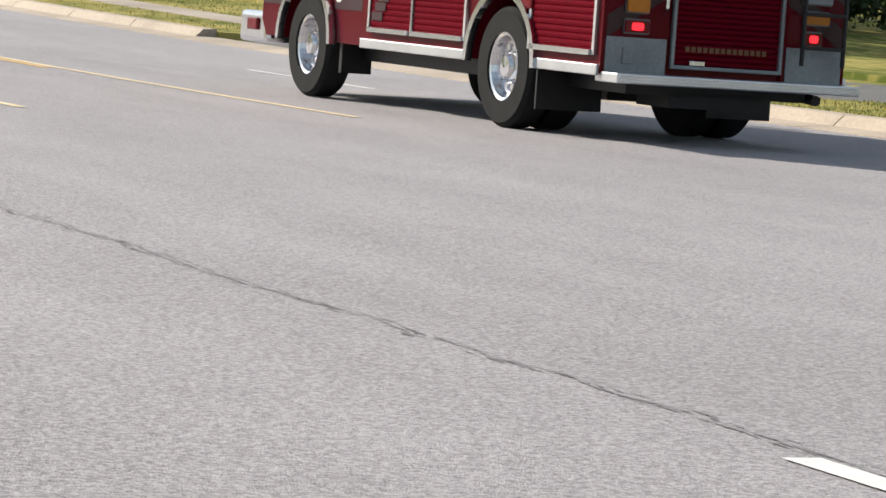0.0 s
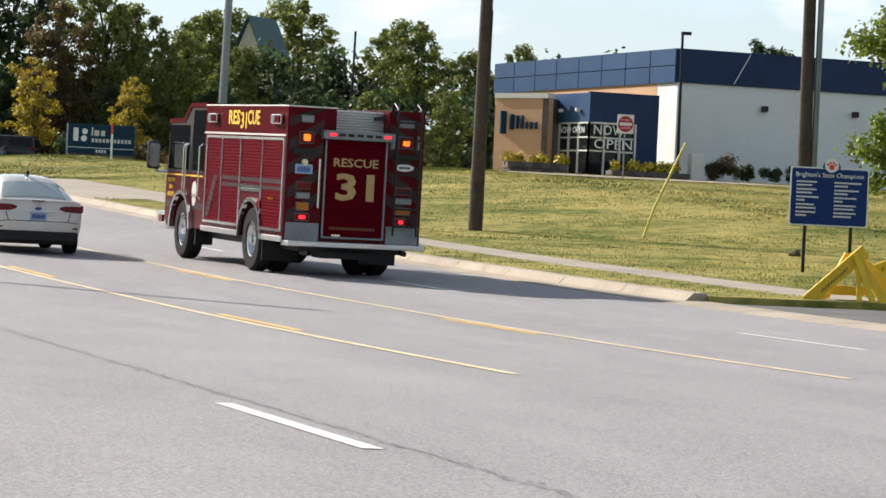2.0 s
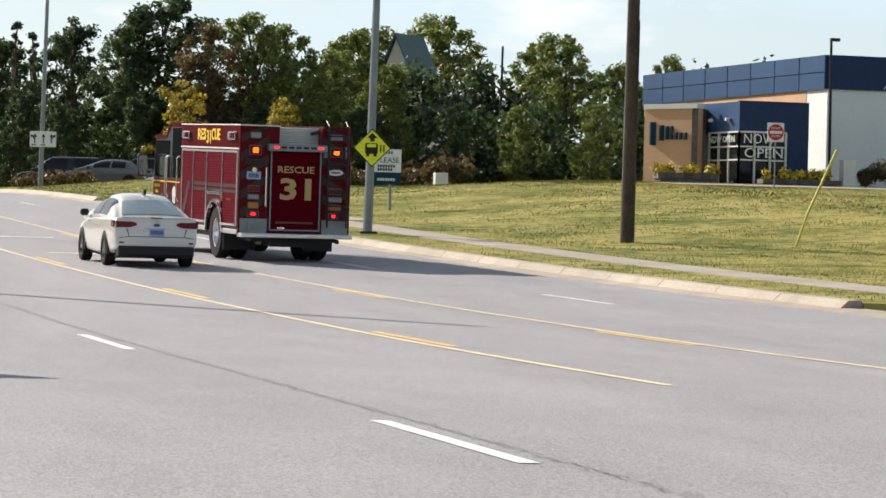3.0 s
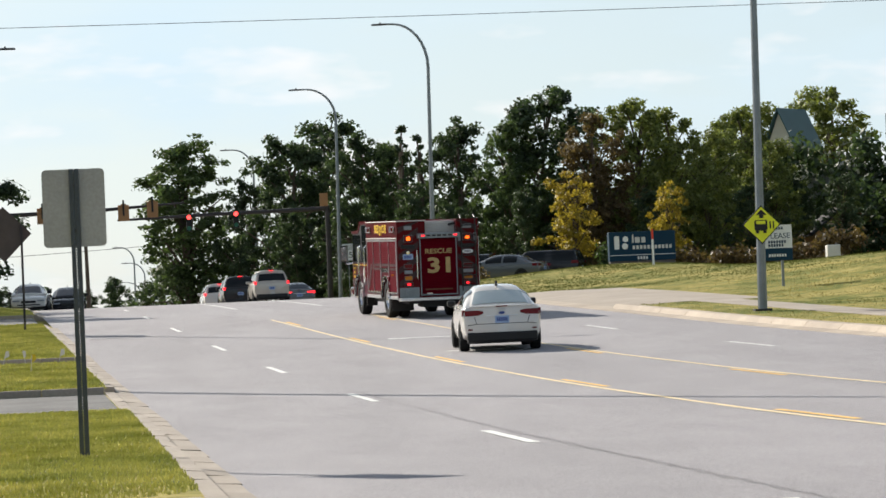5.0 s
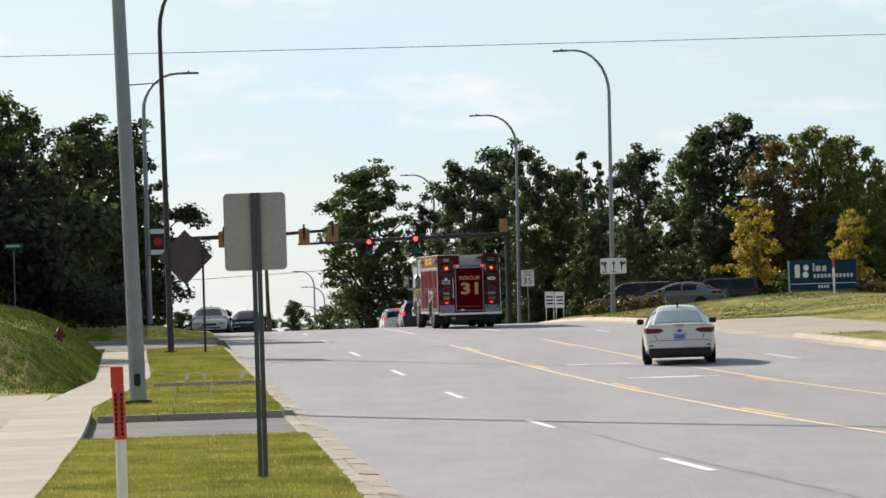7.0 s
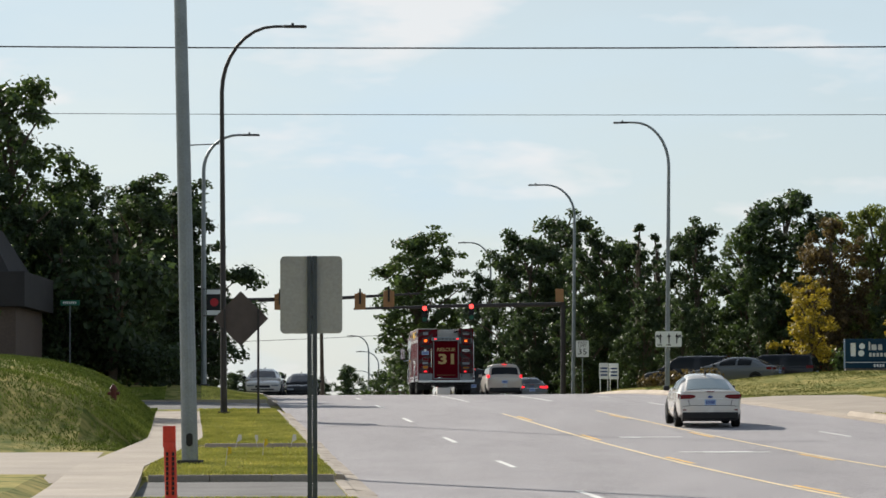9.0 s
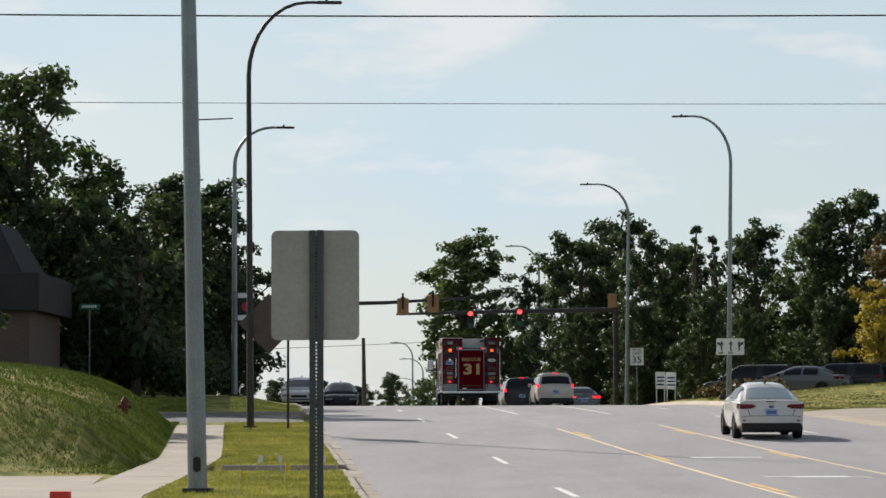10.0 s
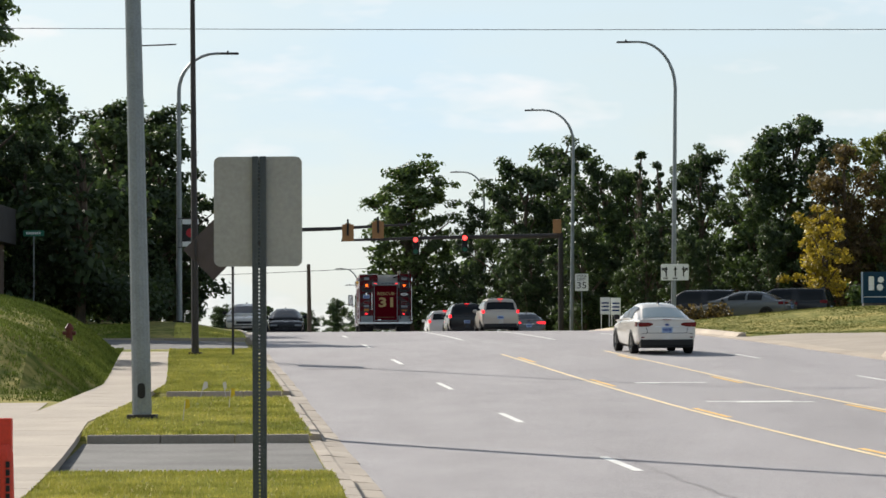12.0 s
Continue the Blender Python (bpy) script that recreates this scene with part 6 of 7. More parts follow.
plate_xz(bm, [(0, 0.54), (0.54, 0), (0, -0.54), (-0.54, 0)], -0.02, 0.0)
part("border", bm, BLACK, sy)
bm = bmesh.new()
plate_xz(bm, [(0, 0.50), (0.50, 0), (0, -0.50), (-0.50, 0)], -0.025, -0.02)
part("sign_plate", bm, SIGN_YELLOW, sy)
bm = bmesh.new()
plate_xz(bm, [(0, 0.42), (0.16, 0.27), (0.06, 0.27), (0.06, 0.18), (-0.06, 0.18), (-0.06, 0.27), (-0.16, 0.27)], -0.029, -0.025)
plate_xz(bm, round_rect(0.36, 0.30, 0.05, -0.02, -0.02), -0.029, -0.025)
box(bm, -0.17, -0.08, -0.029, -0.025, -0.24, -0.15)
box(bm, 0.04, 0.13, -0.029, -0.025, -0.24, -0.15)
for x in (0.24, 0.33):
    disc(bm, (x, -0.027, 0.06), (0, 1, 0), 0.026, 0.004, 10)
    box(bm, x - 0.02, x + 0.02, -0.029, -0.025, -0.12, 0.03)
part("symbol", bm, BLACK, sy)
bm = bmesh.new()
plate_xz(bm, round_rect(0.26, 0.09, 0.02, -0.02, 0.06), -0.032, -0.029)
part("symbol_window", bm, SIGN_YELLOW, sy)

# lane use sign on the lamp at the driveway
ln = thing("lane_sign", Matrix.Translation((8.33, 152.88, 5.54)), "white lane control sign with three black arrows", "road sign")
bm = bmesh.new()
plate_xz(bm, round_rect(1.28, 0.76, 0.06), -0.03, 0.0)
part("sign_plate", bm, SIGN_WHITE, ln)
for x, kind in ((-0.40, -1), (0.02, 0), (0.40, 1)):
    bm = bmesh.new()
    box(bm, x - 0.03, x + 0.03, -0.036, -0.03, -0.20, 0.12)
    plate_xz(bm, [(x - 0.09, 0.10), (x + 0.09, 0.10), (x, 0.27)], -0.036, -0.03)
    if kind:
        beam(bm, (x, -0.033, -0.02), (x + kind * 0.13, -0.033, 0.14), 0.05, 0.006, (0, 1, 0))
        plate_xz(bm, [(x + kind * 0.06, 0.19), (x + kind * 0.20, 0.05), (x + kind * 0.20, 0.21)], -0.036, -0.03)
    part("arrow", bm, BLACK, ln)
bm = bmesh.new()
for x in (-0.44, 0.0):
    for k in range(4):
        box(bm, x - 0.10 + 0.055 * k, x - 0.06 + 0.055 * k, -0.036, -0.03, -0.32, -0.25)
part("lettering_bar", bm, BLACK, ln)

# speed limit sign on its post
sp, plate = post_sign("speed_sign", "white speed limit sign on a steel post", "road sign", 4.82, 180, round_rect(0.74, 0.95, 0.05, 0, 5.76 - ground_point(4.82, 180).z), SIGN_WHITE, 5.9 - ground_point(4.82, 180).z)
zc = 5.76 - ground_point(4.82, 180).z
lettering("lettering", "SPEED", 0.2, Matrix.Translation((0, -0.028, zc + 0.34)), BLACK, plate, "", 0.52)
lettering("lettering", "LIMIT", 0.2, Matrix.Translation((0, -0.028, zc + 0.16)), BLACK, plate, "", 0.46)
lettering("numerals", "35", 0.5, Matrix.Translation((0, -0.028, zc - 0.18)), BLACK, plate, "", 0.5)

# do not enter sign before the building
dn, plate = post_sign("no_entry_sign", "red and white do not enter sign on a thin post", "road sign", 33.3, 112, round_rect(0.64, 0.72, 0.04, 0, 5.45 - ground_point(33.3, 112).z), SIGN_WHITE, 5.5 - ground_point(33.3, 112).z)
zc = 5.45 - ground_point(33.3, 112).z
bm = bmesh.new()
disc(bm, (0, -0.03, zc), (0, 1, 0), 0.30, 0.008, 28)
part("red_disc", bm, SIGN_RED, plate)
bm = bmesh.new()
box(bm, -0.24, 0.24, -0.042, -0.034, zc - 0.055, zc + 0.055)
part("white_bar", bm, SIGN_WHITE, plate)
lettering("lettering", "DO NOT", 0.11, Matrix.Translation((0, -0.04, zc + 0.15)), SIGN_WHITE, plate, "", 0.36)
lettering("lettering", "ENTER", 0.11, Matrix.Translation((0, -0.04, zc - 0.15)), SIGN_WHITE, plate, "", 0.32)

# blue champions board
bx, by = 23.72, 64.0
gz1 = ground_point(bx, by).z
bd, plate = post_sign("school_board", "dark blue school champions board with white edge", "sign", bx, by, round_rect(1.74, 1.28, 0.06, 0, 2.32 - gz1), SIGN_WHITE, 2.2 - gz1, BLACK, 0.07, (-0.5, 0.52), yaw=-8)
bm = bmesh.new()
plate_xz(bm, round_rect(1.68, 1.22, 0.05, 0, 2.32 - gz1), -0.032, -0.024)
plate_xz(bm, [(0.20 * math.cos(radians(a)) + 0.03, 2.32 - gz1 + 0.62 + 0.20 * math.sin(radians(a))) for a in range(0, 181, 15)], -0.032, -0.024)
part("blue_face", bm, SIGN_BLUE, plate)
bm = bmesh.new()
disc(bm, (0.03, -0.034, 3.01 - gz1), (0, 1, 0), 0.155, 0.006, 24)
part("roundel", bm, SIGN_WHITE, plate)
bm = bmesh.new()
disc(bm, (0.03, -0.039, 2.97 - gz1), (0, 1, 0), 0.062, 0.004, 16)
for a in (150, 110, 70, 30):
    disc(bm, (0.03 + 0.1 * math.cos(radians(a)), -0.039, 2.98 - gz1 + 0.09 * math.sin(radians(a))), (0, 1, 0), 0.028, 0.004, 10)
part("paw_mark", bm, ORANGE, plate)
lettering("lettering", "Brighton's State Champions", 0.15, Matrix.Translation((0, -0.036, 2.79 - gz1)), SIGN_WHITE, plate, "", 1.5)
rb = random.Random(3)
for col in (-0.42, 0.42):
    for k in range(5):
        for dzz, w in ((0.0, rb.uniform(0.42, 0.62)), (-0.075, rb.uniform(0.2, 0.5))):
            bm = bmesh.new()
            x0 = col - 0.31
            n = int(w / 0.05)
            for j in range(n):
                box(bm, x0 + 0.05 * j, x0 + 0.05 * j + 0.038, -0.036, -0.032, 2.62 - gz1 - 0.165 * k + dzz, 2.655 - gz1 - 0.165 * k + dzz)
            part("lettering_bar", bm, SIGN_WHITE, plate)

# bank sign on the rise
lc = thing("monument_sign", Matrix.Translation((18.24, 150, 3.72)) @ Matrix.Rotation(radians(4), 4, "Z"), "slate blue monument sign with white lettering on the lawn", "sign")
bm = bmesh.new()
box(bm, -1.63, 1.63, -0.25, 0.25, 0.28, 1.70, 0.02)
part("panel", bm, SIGN_TEAL, lc)
bm = bmesh.new()
box(bm, -1.60, 1.60, -0.22, 0.22, -0.6, 0.28, 0.02)
part("plinth", bm, DARK_STONE, lc)
bm = bmesh.new()
box(bm, -1.60, 1.60, -0.256, -0.25, 0.55, 0.58)
part("rule", bm, WHITE, lc)
bm = bmesh.new()
disc(bm, (-0.82, -0.256, 1.34), (0, 1, 0), 0.14, 0.01, 18)
disc(bm, (-0.86, -0.256, 1.0), (0, 1, 0), 0.15, 0.01, 18)
box(bm, -1.38, -1.14, -0.261, -0.251, 0.86, 1.5, 0.05)
part("emblem", bm, WHITE, lc)
bm = bmesh.new()
for x0, x1, z0, z1 in ((-0.50, -0.42, 1.15, 1.55), (-0.36, -0.12, 1.15, 1.42), (-0.04, 0.16, 1.15, 1.42)):
    box(bm, x0, x1, -0.258, -0.25, z0, z1, 0.02)
for k in range(11):
    box(bm, -0.48 + 0.18 * k, -0.36 + 0.18 * k, -0.258, -0.25, 0.84, 1.02)
part("name_bar", bm, ALU_WHITE, lc)
bm = bmesh.new()
for k in range(4):
    box(bm, -0.26 + 0.14 * k, -0.17 + 0.14 * k, -0.258, -0.25, 0.34, 0.48)
part("number_bar", bm, WHITE, lc)

# white marker stake with red tip before it
st = thing("marker_stake", Matrix.Translation(ground_point(17.54, 140)), "slim white marker stake with a red tip", "marker")
bm = bmesh.new()
tube(bm, [(0, 0, -0.2), (0, 0, 1.15)], 0.05, 8)
part("stake", bm, WHITE, st)
bm = bmesh.new()
tube(bm, [(0, 0, 1.15), (0, 0, 1.6)], 0.05, 8)
part("red_tip", bm, ORANGE, st)

# lease board
gz2 = ground_point(17.45, 105).z
ls, plate = post_sign("lease_sign", "white and teal for lease board on a post", "sign", 17.45, 105, round_rect(0.96, 1.2, 0.02, 0, 3.6 - gz2), SIGN_WHITE, 3.6 - gz2, GALV, 0.09, (0.12,))
bm = bmesh.new()
plate_xz(bm, round_rect(0.96, 0.42, 0.02, 0, 3.2 - gz2), -0.03, -0.025)
part("teal_band", bm, SIGN_TEAL, plate)
lettering("lettering", "LEASE", 0.26, Matrix.Translation((0.08, -0.03, 3.82 - gz2)), SIGN_TEAL, plate, "", 0.66)
for z, w, m in ((4.08, 0.6, SIGN_TEAL), (3.62, 0.7, SIGN_TEAL), (3.5, 0.6, SIGN_TEAL), (3.16, 0.7, SIGN_WHITE)):
    bm = bmesh.new()
    for j in range(int(w / 0.09)):
        box(bm, -0.34 + 0.09 * j, -0.28 + 0.09 * j, -0.036, -0.03, z - gz2 - 0.04, z - gz2 + 0.05)
    part("lettering_bar", bm, m, plate)

# green street name sign
gs, plate = post_sign("street_name_sign", "green street name sign on a thin post", "road sign", -17.3, 125, round_rect(0.78, 0.22, 0.02, 0, 6.35 - ground_point(-17.3, 125).z), GREEN_SIGN, 6.3 - ground_point(-17.3, 125).z)
bm = bmesh.new()
for j in range(7):
    box(bm, -0.28 + 0.08 * j, -0.23 + 0.08 * j, -0.032, -0.024, 6.31 - ground_point(-17.3, 125).z, 6.40 - ground_point(-17.3, 125).z)
part("lettering_bar", bm, WHITE, plate)

# banner on the lamp under the trees
bn = thing("street_banner", Matrix.Translation((-12.35, 134.6, 6.73)), "dark street banner with white end bands", "banner")
bm = bmesh.new()
box(bm, -0.33, 0.33, -0.012, 0.0, -0.55, 0.55)
part("cloth", bm, BLACK, bn)
for z in (-0.45, 0.45):
    bm = bmesh.new()
    box(bm, -0.33, 0.33, -0.018, -0.012, z - 0.1, z + 0.1)
    part("white_band", bm, SIGN_WHITE, bn)
bm = bmesh.new()
bmesh.ops.create_circle(bm, cap_ends=True, segments=20, radius=0.18, matrix=Matrix.Translation((0, -0.016, 0)) @ Matrix.Rotation(radians(90), 4, "X"))
part("red_mark", bm, SIGN_RED, bn)
for z in (-0.58, 0.58):
    bm = bmesh.new()
    tube(bm, [(-0.5, 0.40, z), (-0.5, 0.02, z), (0.36, 0.02, z)], 0.02, 6)
    part("bracket", bm, DARK_STEEL, bn)

# yard signs
for k, x in enumerate((5.55, 6.1)):
    ys_, plate = post_sign("yard_sign", "white campaign yard sign on a frame", "sign", x, 165 + 0.6 * k, round_rect(0.5, 0.85, 0.02, 0, 4.2 - ground_point(x, 165).z), SIGN_WHITE, 4.2 - ground_point(x, 165).z, WHITE, 0.04, (-0.2, 0.2))
    bm = bmesh.new()
    for j in range(3):
        box(bm, -0.18, 0.18, -0.03, -0.025, 3.95 - ground_point(x, 165).z + 0.18 * j, 4.03 - ground_point(x, 165).z + 0.18 * j)
    part("lettering_bar", bm, SIGN_BLUE, plate)


# ---- traffic signals ----
def signal_head(parent, x, y, z, face_camera, lit):
    bm = bmesh.new()
    box(bm, x - 0.17, x + 0.17, y - 0.12, y + 0.12, z - 0.52, z + 0.52, 0.03)
    head = part("signal_head", bm, BLACK if face_camera else SIGNAL_TAN, parent)
    if face_camera:
        for k, m in ((1, SIG_RED if lit == "red" else RED_LENS), (0, AMBER_LENS), (-1, SIG_GREEN if lit == "green" else GREEN_SIGN)):
            bm = bmesh.new()
            disc(bm, (x, y - 0.13, z + 0.34 * k), (0, 1, 0), 0.14, 0.03, 16)
            part("lens", bm, m if k else BLACK, head)
            bm = bmesh.new()
            for a in range(20, 161, 14):
                p = (x + 0.155 * math.cos(radians(a)), y - 0.22, z + 0.34 * k + 0.155 * math.sin(radians(a)))
                q = (x + 0.155 * math.cos(radians(a + 14)), y - 0.22, z + 0.34 * k + 0.155 * math.sin(radians(a + 14)))
                beam(bm, p, q, 0.2, 0.012, ((p[0] - x), 0, p[2] - z - 0.34 * k))
            part("visor", bm, BLACK, head)
    else:
        bm = bmesh.new()
        box(bm, x - 0.34, x + 0.34, y - 0.125, y - 0.10, z - 0.52, z + 0.45, 0.02)
        part("back_plate", bm, SIGNAL_TAN, head)
        bm = bmesh.new()
        box(bm, x - 0.06, x + 0.06, y - 0.2, y - 0.12, z - 0.2, z + 0.75, 0.01)
        part("bracket", bm, BLACK, head)
    return head


mz = ground_point(3.97, 193).z
m1 = thing("signal_mast", Matrix.Translation((3.97, 193, mz)), "dark steel traffic signal mast with two hanging lights", "traffic signal", "signals at the crossing")
bm = bmesh.new()
tube(bm, [(0, 0, -0.3), (0, 0, 6.6)], [0.19, 0.15], 12)
part("upright", bm, DARK_STEEL, m1)
bm = bmesh.new()
tube(bm, [(0, 0, 8.85 - mz), (-7, 0, 8.78 - mz), (-13, 0, 8.64 - mz)], [0.15, 0.11, 0.07], 10)
part("arm", bm, DARK_STEEL, m1)
bm = bmesh.new()
box(bm, -0.45, 0.05, -0.3, -0.2, 9.0 - mz, 9.8 - mz, 0.02)
part("sign_back", bm, SIGNAL_TAN, m1)
signal_head(m1, -4.61 - 3.97, -0.25, 8.3 - mz, True, "red")
signal_head(m1, -1.70 - 3.97, -0.25, 8.4 - mz, True, "red")
mz2 = ground_point(-17.6, 190).z
m2 = thing("signal_mast", Matrix.Translation((-17.6, 190, mz2)), "dark steel traffic signal mast with tan signal backs", "traffic signal", "signals at the crossing")
bm = bmesh.new()
tube(bm, [(0, 0, -0.3), (0, 0, 9.4 - mz2)], [0.19, 0.15], 12)
part("upright", bm, DARK_STEEL, m2)
bm = bmesh.new()
tube(bm, [(0, 0, 9.05 - mz2), (8, 0, 9.2 - mz2), (12.8, 0, 9.45 - mz2)], [0.15, 0.11, 0.06], 10)
part("arm", bm, DARK_STEEL, m2)
signal_head(m2, -8.49 + 17.6, 0, 9.0 - mz2, False, "")
signal_head(m2, -6.73 + 17.6, 0, 9.15 - mz2, False, "")
signal_head(m2, -13.4 + 17.6, 0, 9.0 - mz2, False, "")


# ---- wires ----
def wire(label, a, b, sag, r):
    bm = bmesh.new()
    a, b = Vector(a), Vector(b)
    tube(bm, [a.lerp(b, i / 24) - Vector((0, 0, sag * (1 - (2 * i / 24 - 1) ** 2))) for i in range(25)], r, 5)
    return tagged(part("overhead_wire", bm, DARK_STEEL), label, "wire")


wire("thin dark overhead wire across the sky", (-60, 120, 14.2), (75, 118, 13.2), 0.5, 0.012)
wire("dark overhead cable across the sky", (-40, 75, 11.2), (40, 75, 10.7), 0.5, 0.018)
wire("thin distant wire beyond the crest", (-60, 250, 7.6), (0, 240, 8.8), 0.4, 0.02)

# ---- the navy building ----
def build_bank():
    gx = 3.6
    bk = thing("bank_building", Matrix.Identity(4), "single-storey bank with navy fascia, white side wall and tan brick wing", "building")
    C, Lp, R = Vector((44.1, 140, 0)), Vector((41.1, 163, 0)), Vector((72.0, 143.5, 0))

    def wall(name, a, b, z0, z1, t, material, parent=None, label="", out=0.0):
        """An upright wall from a to b, set outwards by out."""
        d = (b - a).normalized()
        n = Vector((d.y, -d.x, 0))
        bm = bmesh.new()
        p = [a + n * out, b + n * out, b - n * t, a - n * t]
        lo = [bm.verts.new((q.x, q.y, z0)) for q in p]
        hi = [bm.verts.new((q.x, q.y, z1)) for q in p]
        for k in range(4):
            bm.faces.new((lo[k], lo[(k + 1) % 4], hi[(k + 1) % 4], hi[k]))
        bm.faces.new(lo[::-1])
        bm.faces.new(hi)
        return part(name, bm, material, parent or bk, label)

    wall("wall_side", C, R, gx - 0.8, 8.6, 0.3, STUCCO, label="white block side wall")
    wall("wall_front", Lp, C, gx - 0.8, 8.6, 0.3, STUCCO, label="pale front wall")
    back = Lp + (R - C)
    wall("wall_back", R, back, gx - 0.8, 9.6, 0.3, STUCCO)
    wall("wall_far", back, Lp, gx - 0.8, 9.6, 0.3, STUCCO)
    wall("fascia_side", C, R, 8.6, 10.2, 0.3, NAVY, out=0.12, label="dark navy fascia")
    # panelled fascia over the front, sunlight put into its lighter blue
    d = (C - Lp)
    n = 8
    for i in range(n):
        a, b = Lp + d * (i / n), Lp + d * ((i + 1) / n - 0.004)
        for z0, z1 in ((8.6, 9.38), (9.42, 10.2)):
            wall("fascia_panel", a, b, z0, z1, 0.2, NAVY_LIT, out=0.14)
    wall("fascia_band", Lp, C - (C - Lp) * 0.1, 8.0, 8.6, 0.2, TAN, out=0.02)
    bm = bmesh.new()
    p = [Lp, C, R, back]
    lo = [bm.verts.new((q.x, q.y, 9.3)) for q in p]
    hi = [bm.verts.new((q.x, q.y, 9.45)) for q in p]
    for k in range(4):
        bm.faces.new((lo[k], lo[(k + 1) % 4], hi[(k + 1) % 4], hi[k]))
    bm.faces.new(lo[::-1])
    bm.faces.new(hi)
    part("roof", bm, ROOF_DARK, bk)
    # conduit on the fascia and small wall lamps
    for x in (48.6, 53.4):
        bm = bmesh.new()
        y = 140 + (x - 44.1) * 0.125
        box(bm, x - 0.13, x + 0.13, y - 0.35, y, 7.45, 7.72, 0.02)
        part("wall_lamp", bm, BLACK, bk)
    bm = bmesh.new()
    beam(bm, (46.9, 140.1, 8.66), (47.7, 140.2, 10.1), 0.03, 0.03)
    part("fascia_rod", bm, ALU, bk)
    # tan wing
    A, B, D = Vector((35.2, 139.6, 0)), Vector((36.95, 136.6, 0)), Vector((38.0, 138.0, 0))
    wall("wing_wall", A, B, gx - 0.8, 7.35, 0.3, TAN, label="tan brick wing wall")
    wall("wing_return", B, D, gx - 0.8, 7.35, 0.3, DARK_STONE)
    wall("wing_coping", A, B, 7.35, 7.58, 0.4, ALU_WHITE, out=0.08)
    bm = bmesh.new()
    for k, (w, z0, z1) in enumerate(((0.16, 5.7, 6.75), (0.10, 5.9, 6.6))):
        c = A.lerp(B, 0.16 + 0.16 * k)
        box(bm, c.x - w, c.x + w, c.y - 0.2, c.y, z0, z1)
    for k in range(5):
        c = A.lerp(B, 0.42 + 0.085 * k)
        box(bm, c.x - 0.055, c.x + 0.055, c.y - 0.2, c.y, 5.95, 6.25 + (0.3 if k < 2 else 0))
    part("wall_emblem", bm, SIGN_TEAL, bk, "slate blue wall emblem")
    # navy entrance box with glazing
    E0, E1, E2 = Vector((37.5, 138.0, 0)), Vector((38.15, 134.0, 0)), Vector((41.5, 134.4, 0))
    E3 = Vector((42.6, 140.0, 0))
    # sun-facing side takes the lighter copy of the navy
    wall("entrance_side", E0, E1, 6.2, 7.6, 0.25, NAVY_LIT, label="navy entrance fascia, sunlit side in lighter blue")
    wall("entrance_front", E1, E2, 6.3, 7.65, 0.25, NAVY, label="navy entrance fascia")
    wall("entrance_pier", Vector((40.4, 134.27, 0)), E2, gx - 0.8, 6.3, 0.25, NAVY)
    wall("entrance_return", E2, E3, gx - 0.8, 7.65, 0.25, NAVY)
    for a, b, cols in ((E0.lerp(E1, 0.22), E1, 3), (E1, Vector((40.4, 134.27, 0)), 3)):
        win = wall("window", a + Vector((0, 0.12, 0)), b + Vector((0, 0.12, 0)), gx, 6.25, 0.04, GLASS, label="dark storefront glazing")
        for i in range(cols + 1):
            c = a.lerp(b, i / cols)
            bm = bmesh.new()
            box(bm, c.x - 0.04, c.x + 0.04, c.y - 0.06, c.y + 0.1, gx - 0.2, 6.28)
            part("mullion", bm, ALU_WHITE, win)
        for z in (gx + 0.02, 5.0, 5.6, 6.25):
            wall("transom", a, b, z - 0.035, z + 0.035, 0.05, ALU_WHITE, win, out=0.04)
    face = Matrix.Rotation(math.atan2(0.27, 2.25), 4, "Z")
    lettering("lettering", "NOW", 0.62, Matrix.Translation((39.1, 133.98, 5.93)) @ face, WHITE, bk, "white letters", 1.5)
    lettering("lettering", "OPEN", 0.62, Matrix.Translation((39.3, 133.98, 5.30)) @ face, WHITE, bk, "white letters", 1.85)
    side = E1 - E0
    fs = Matrix.Rotation(math.atan2(side.y, side.x), 4, "Z")
    c = E0.lerp(E1, 0.60)
    lettering("lettering", "NOW OPEN", 0.42, Matrix.Translation((c.x - 0.1, c.y - 0.05, 5.92)) @ fs, WHITE, bk, "white letters", 2.7)
    for f in (0.3, 0.75):
        c = E0.lerp(E1, f)
        bm = bmesh.new()
        box(bm, c.x - 0.22, c.x - 0.02, c.y - 0.12, c.y + 0.06, 6.75, 6.9, 0.02)
        part("wall_lamp", bm, ALU_WHITE, bk)
    return bk


build_bank()


def planter(label, x0, x1, y, h, seed):
    g = ground_point((x0 + x1) / 2, y).z
    g = max(g, 3.5)
    ob = thing("planter", Matrix.Translation(((x0 + x1) / 2, y, g)), label, "planter")
    w = (x1 - x0) / 2
    for r in range(3):
        n = 7
        for i in range(n):
            bm = bmesh.new()
            a = -w + 2 * w * i / n + (0.1 if r % 2 else 0)
            box(bm, max(-w, a), min(w, a + 2 * w / n - 0.02), -0.5, 0.5, -0.4 + h * r / 2.2, -0.4 + h * (r + 1) / 2.2 - 0.02, 0.01)
            part("stone", bm, DARK_STONE, ob)
    rnd = random.Random(seed)
    cs = [(rnd.uniform(-w, w), rnd.uniform(-0.3, 0.3), h - 0.15 + rnd.uniform(0.0, 0.15)) for k in range(14)]
    fl = new("flower_bed", leaf_mesh("flowers", cs, [0.3] * 14, 1600, 0.075, FLOWER, seed))
    fl.parent = ob
    gr = new("foliage", leaf_mesh("foliage", cs, [0.26] * 14, 450, 0.08, LEAF, seed + 1))
    gr.parent = ob
    return ob


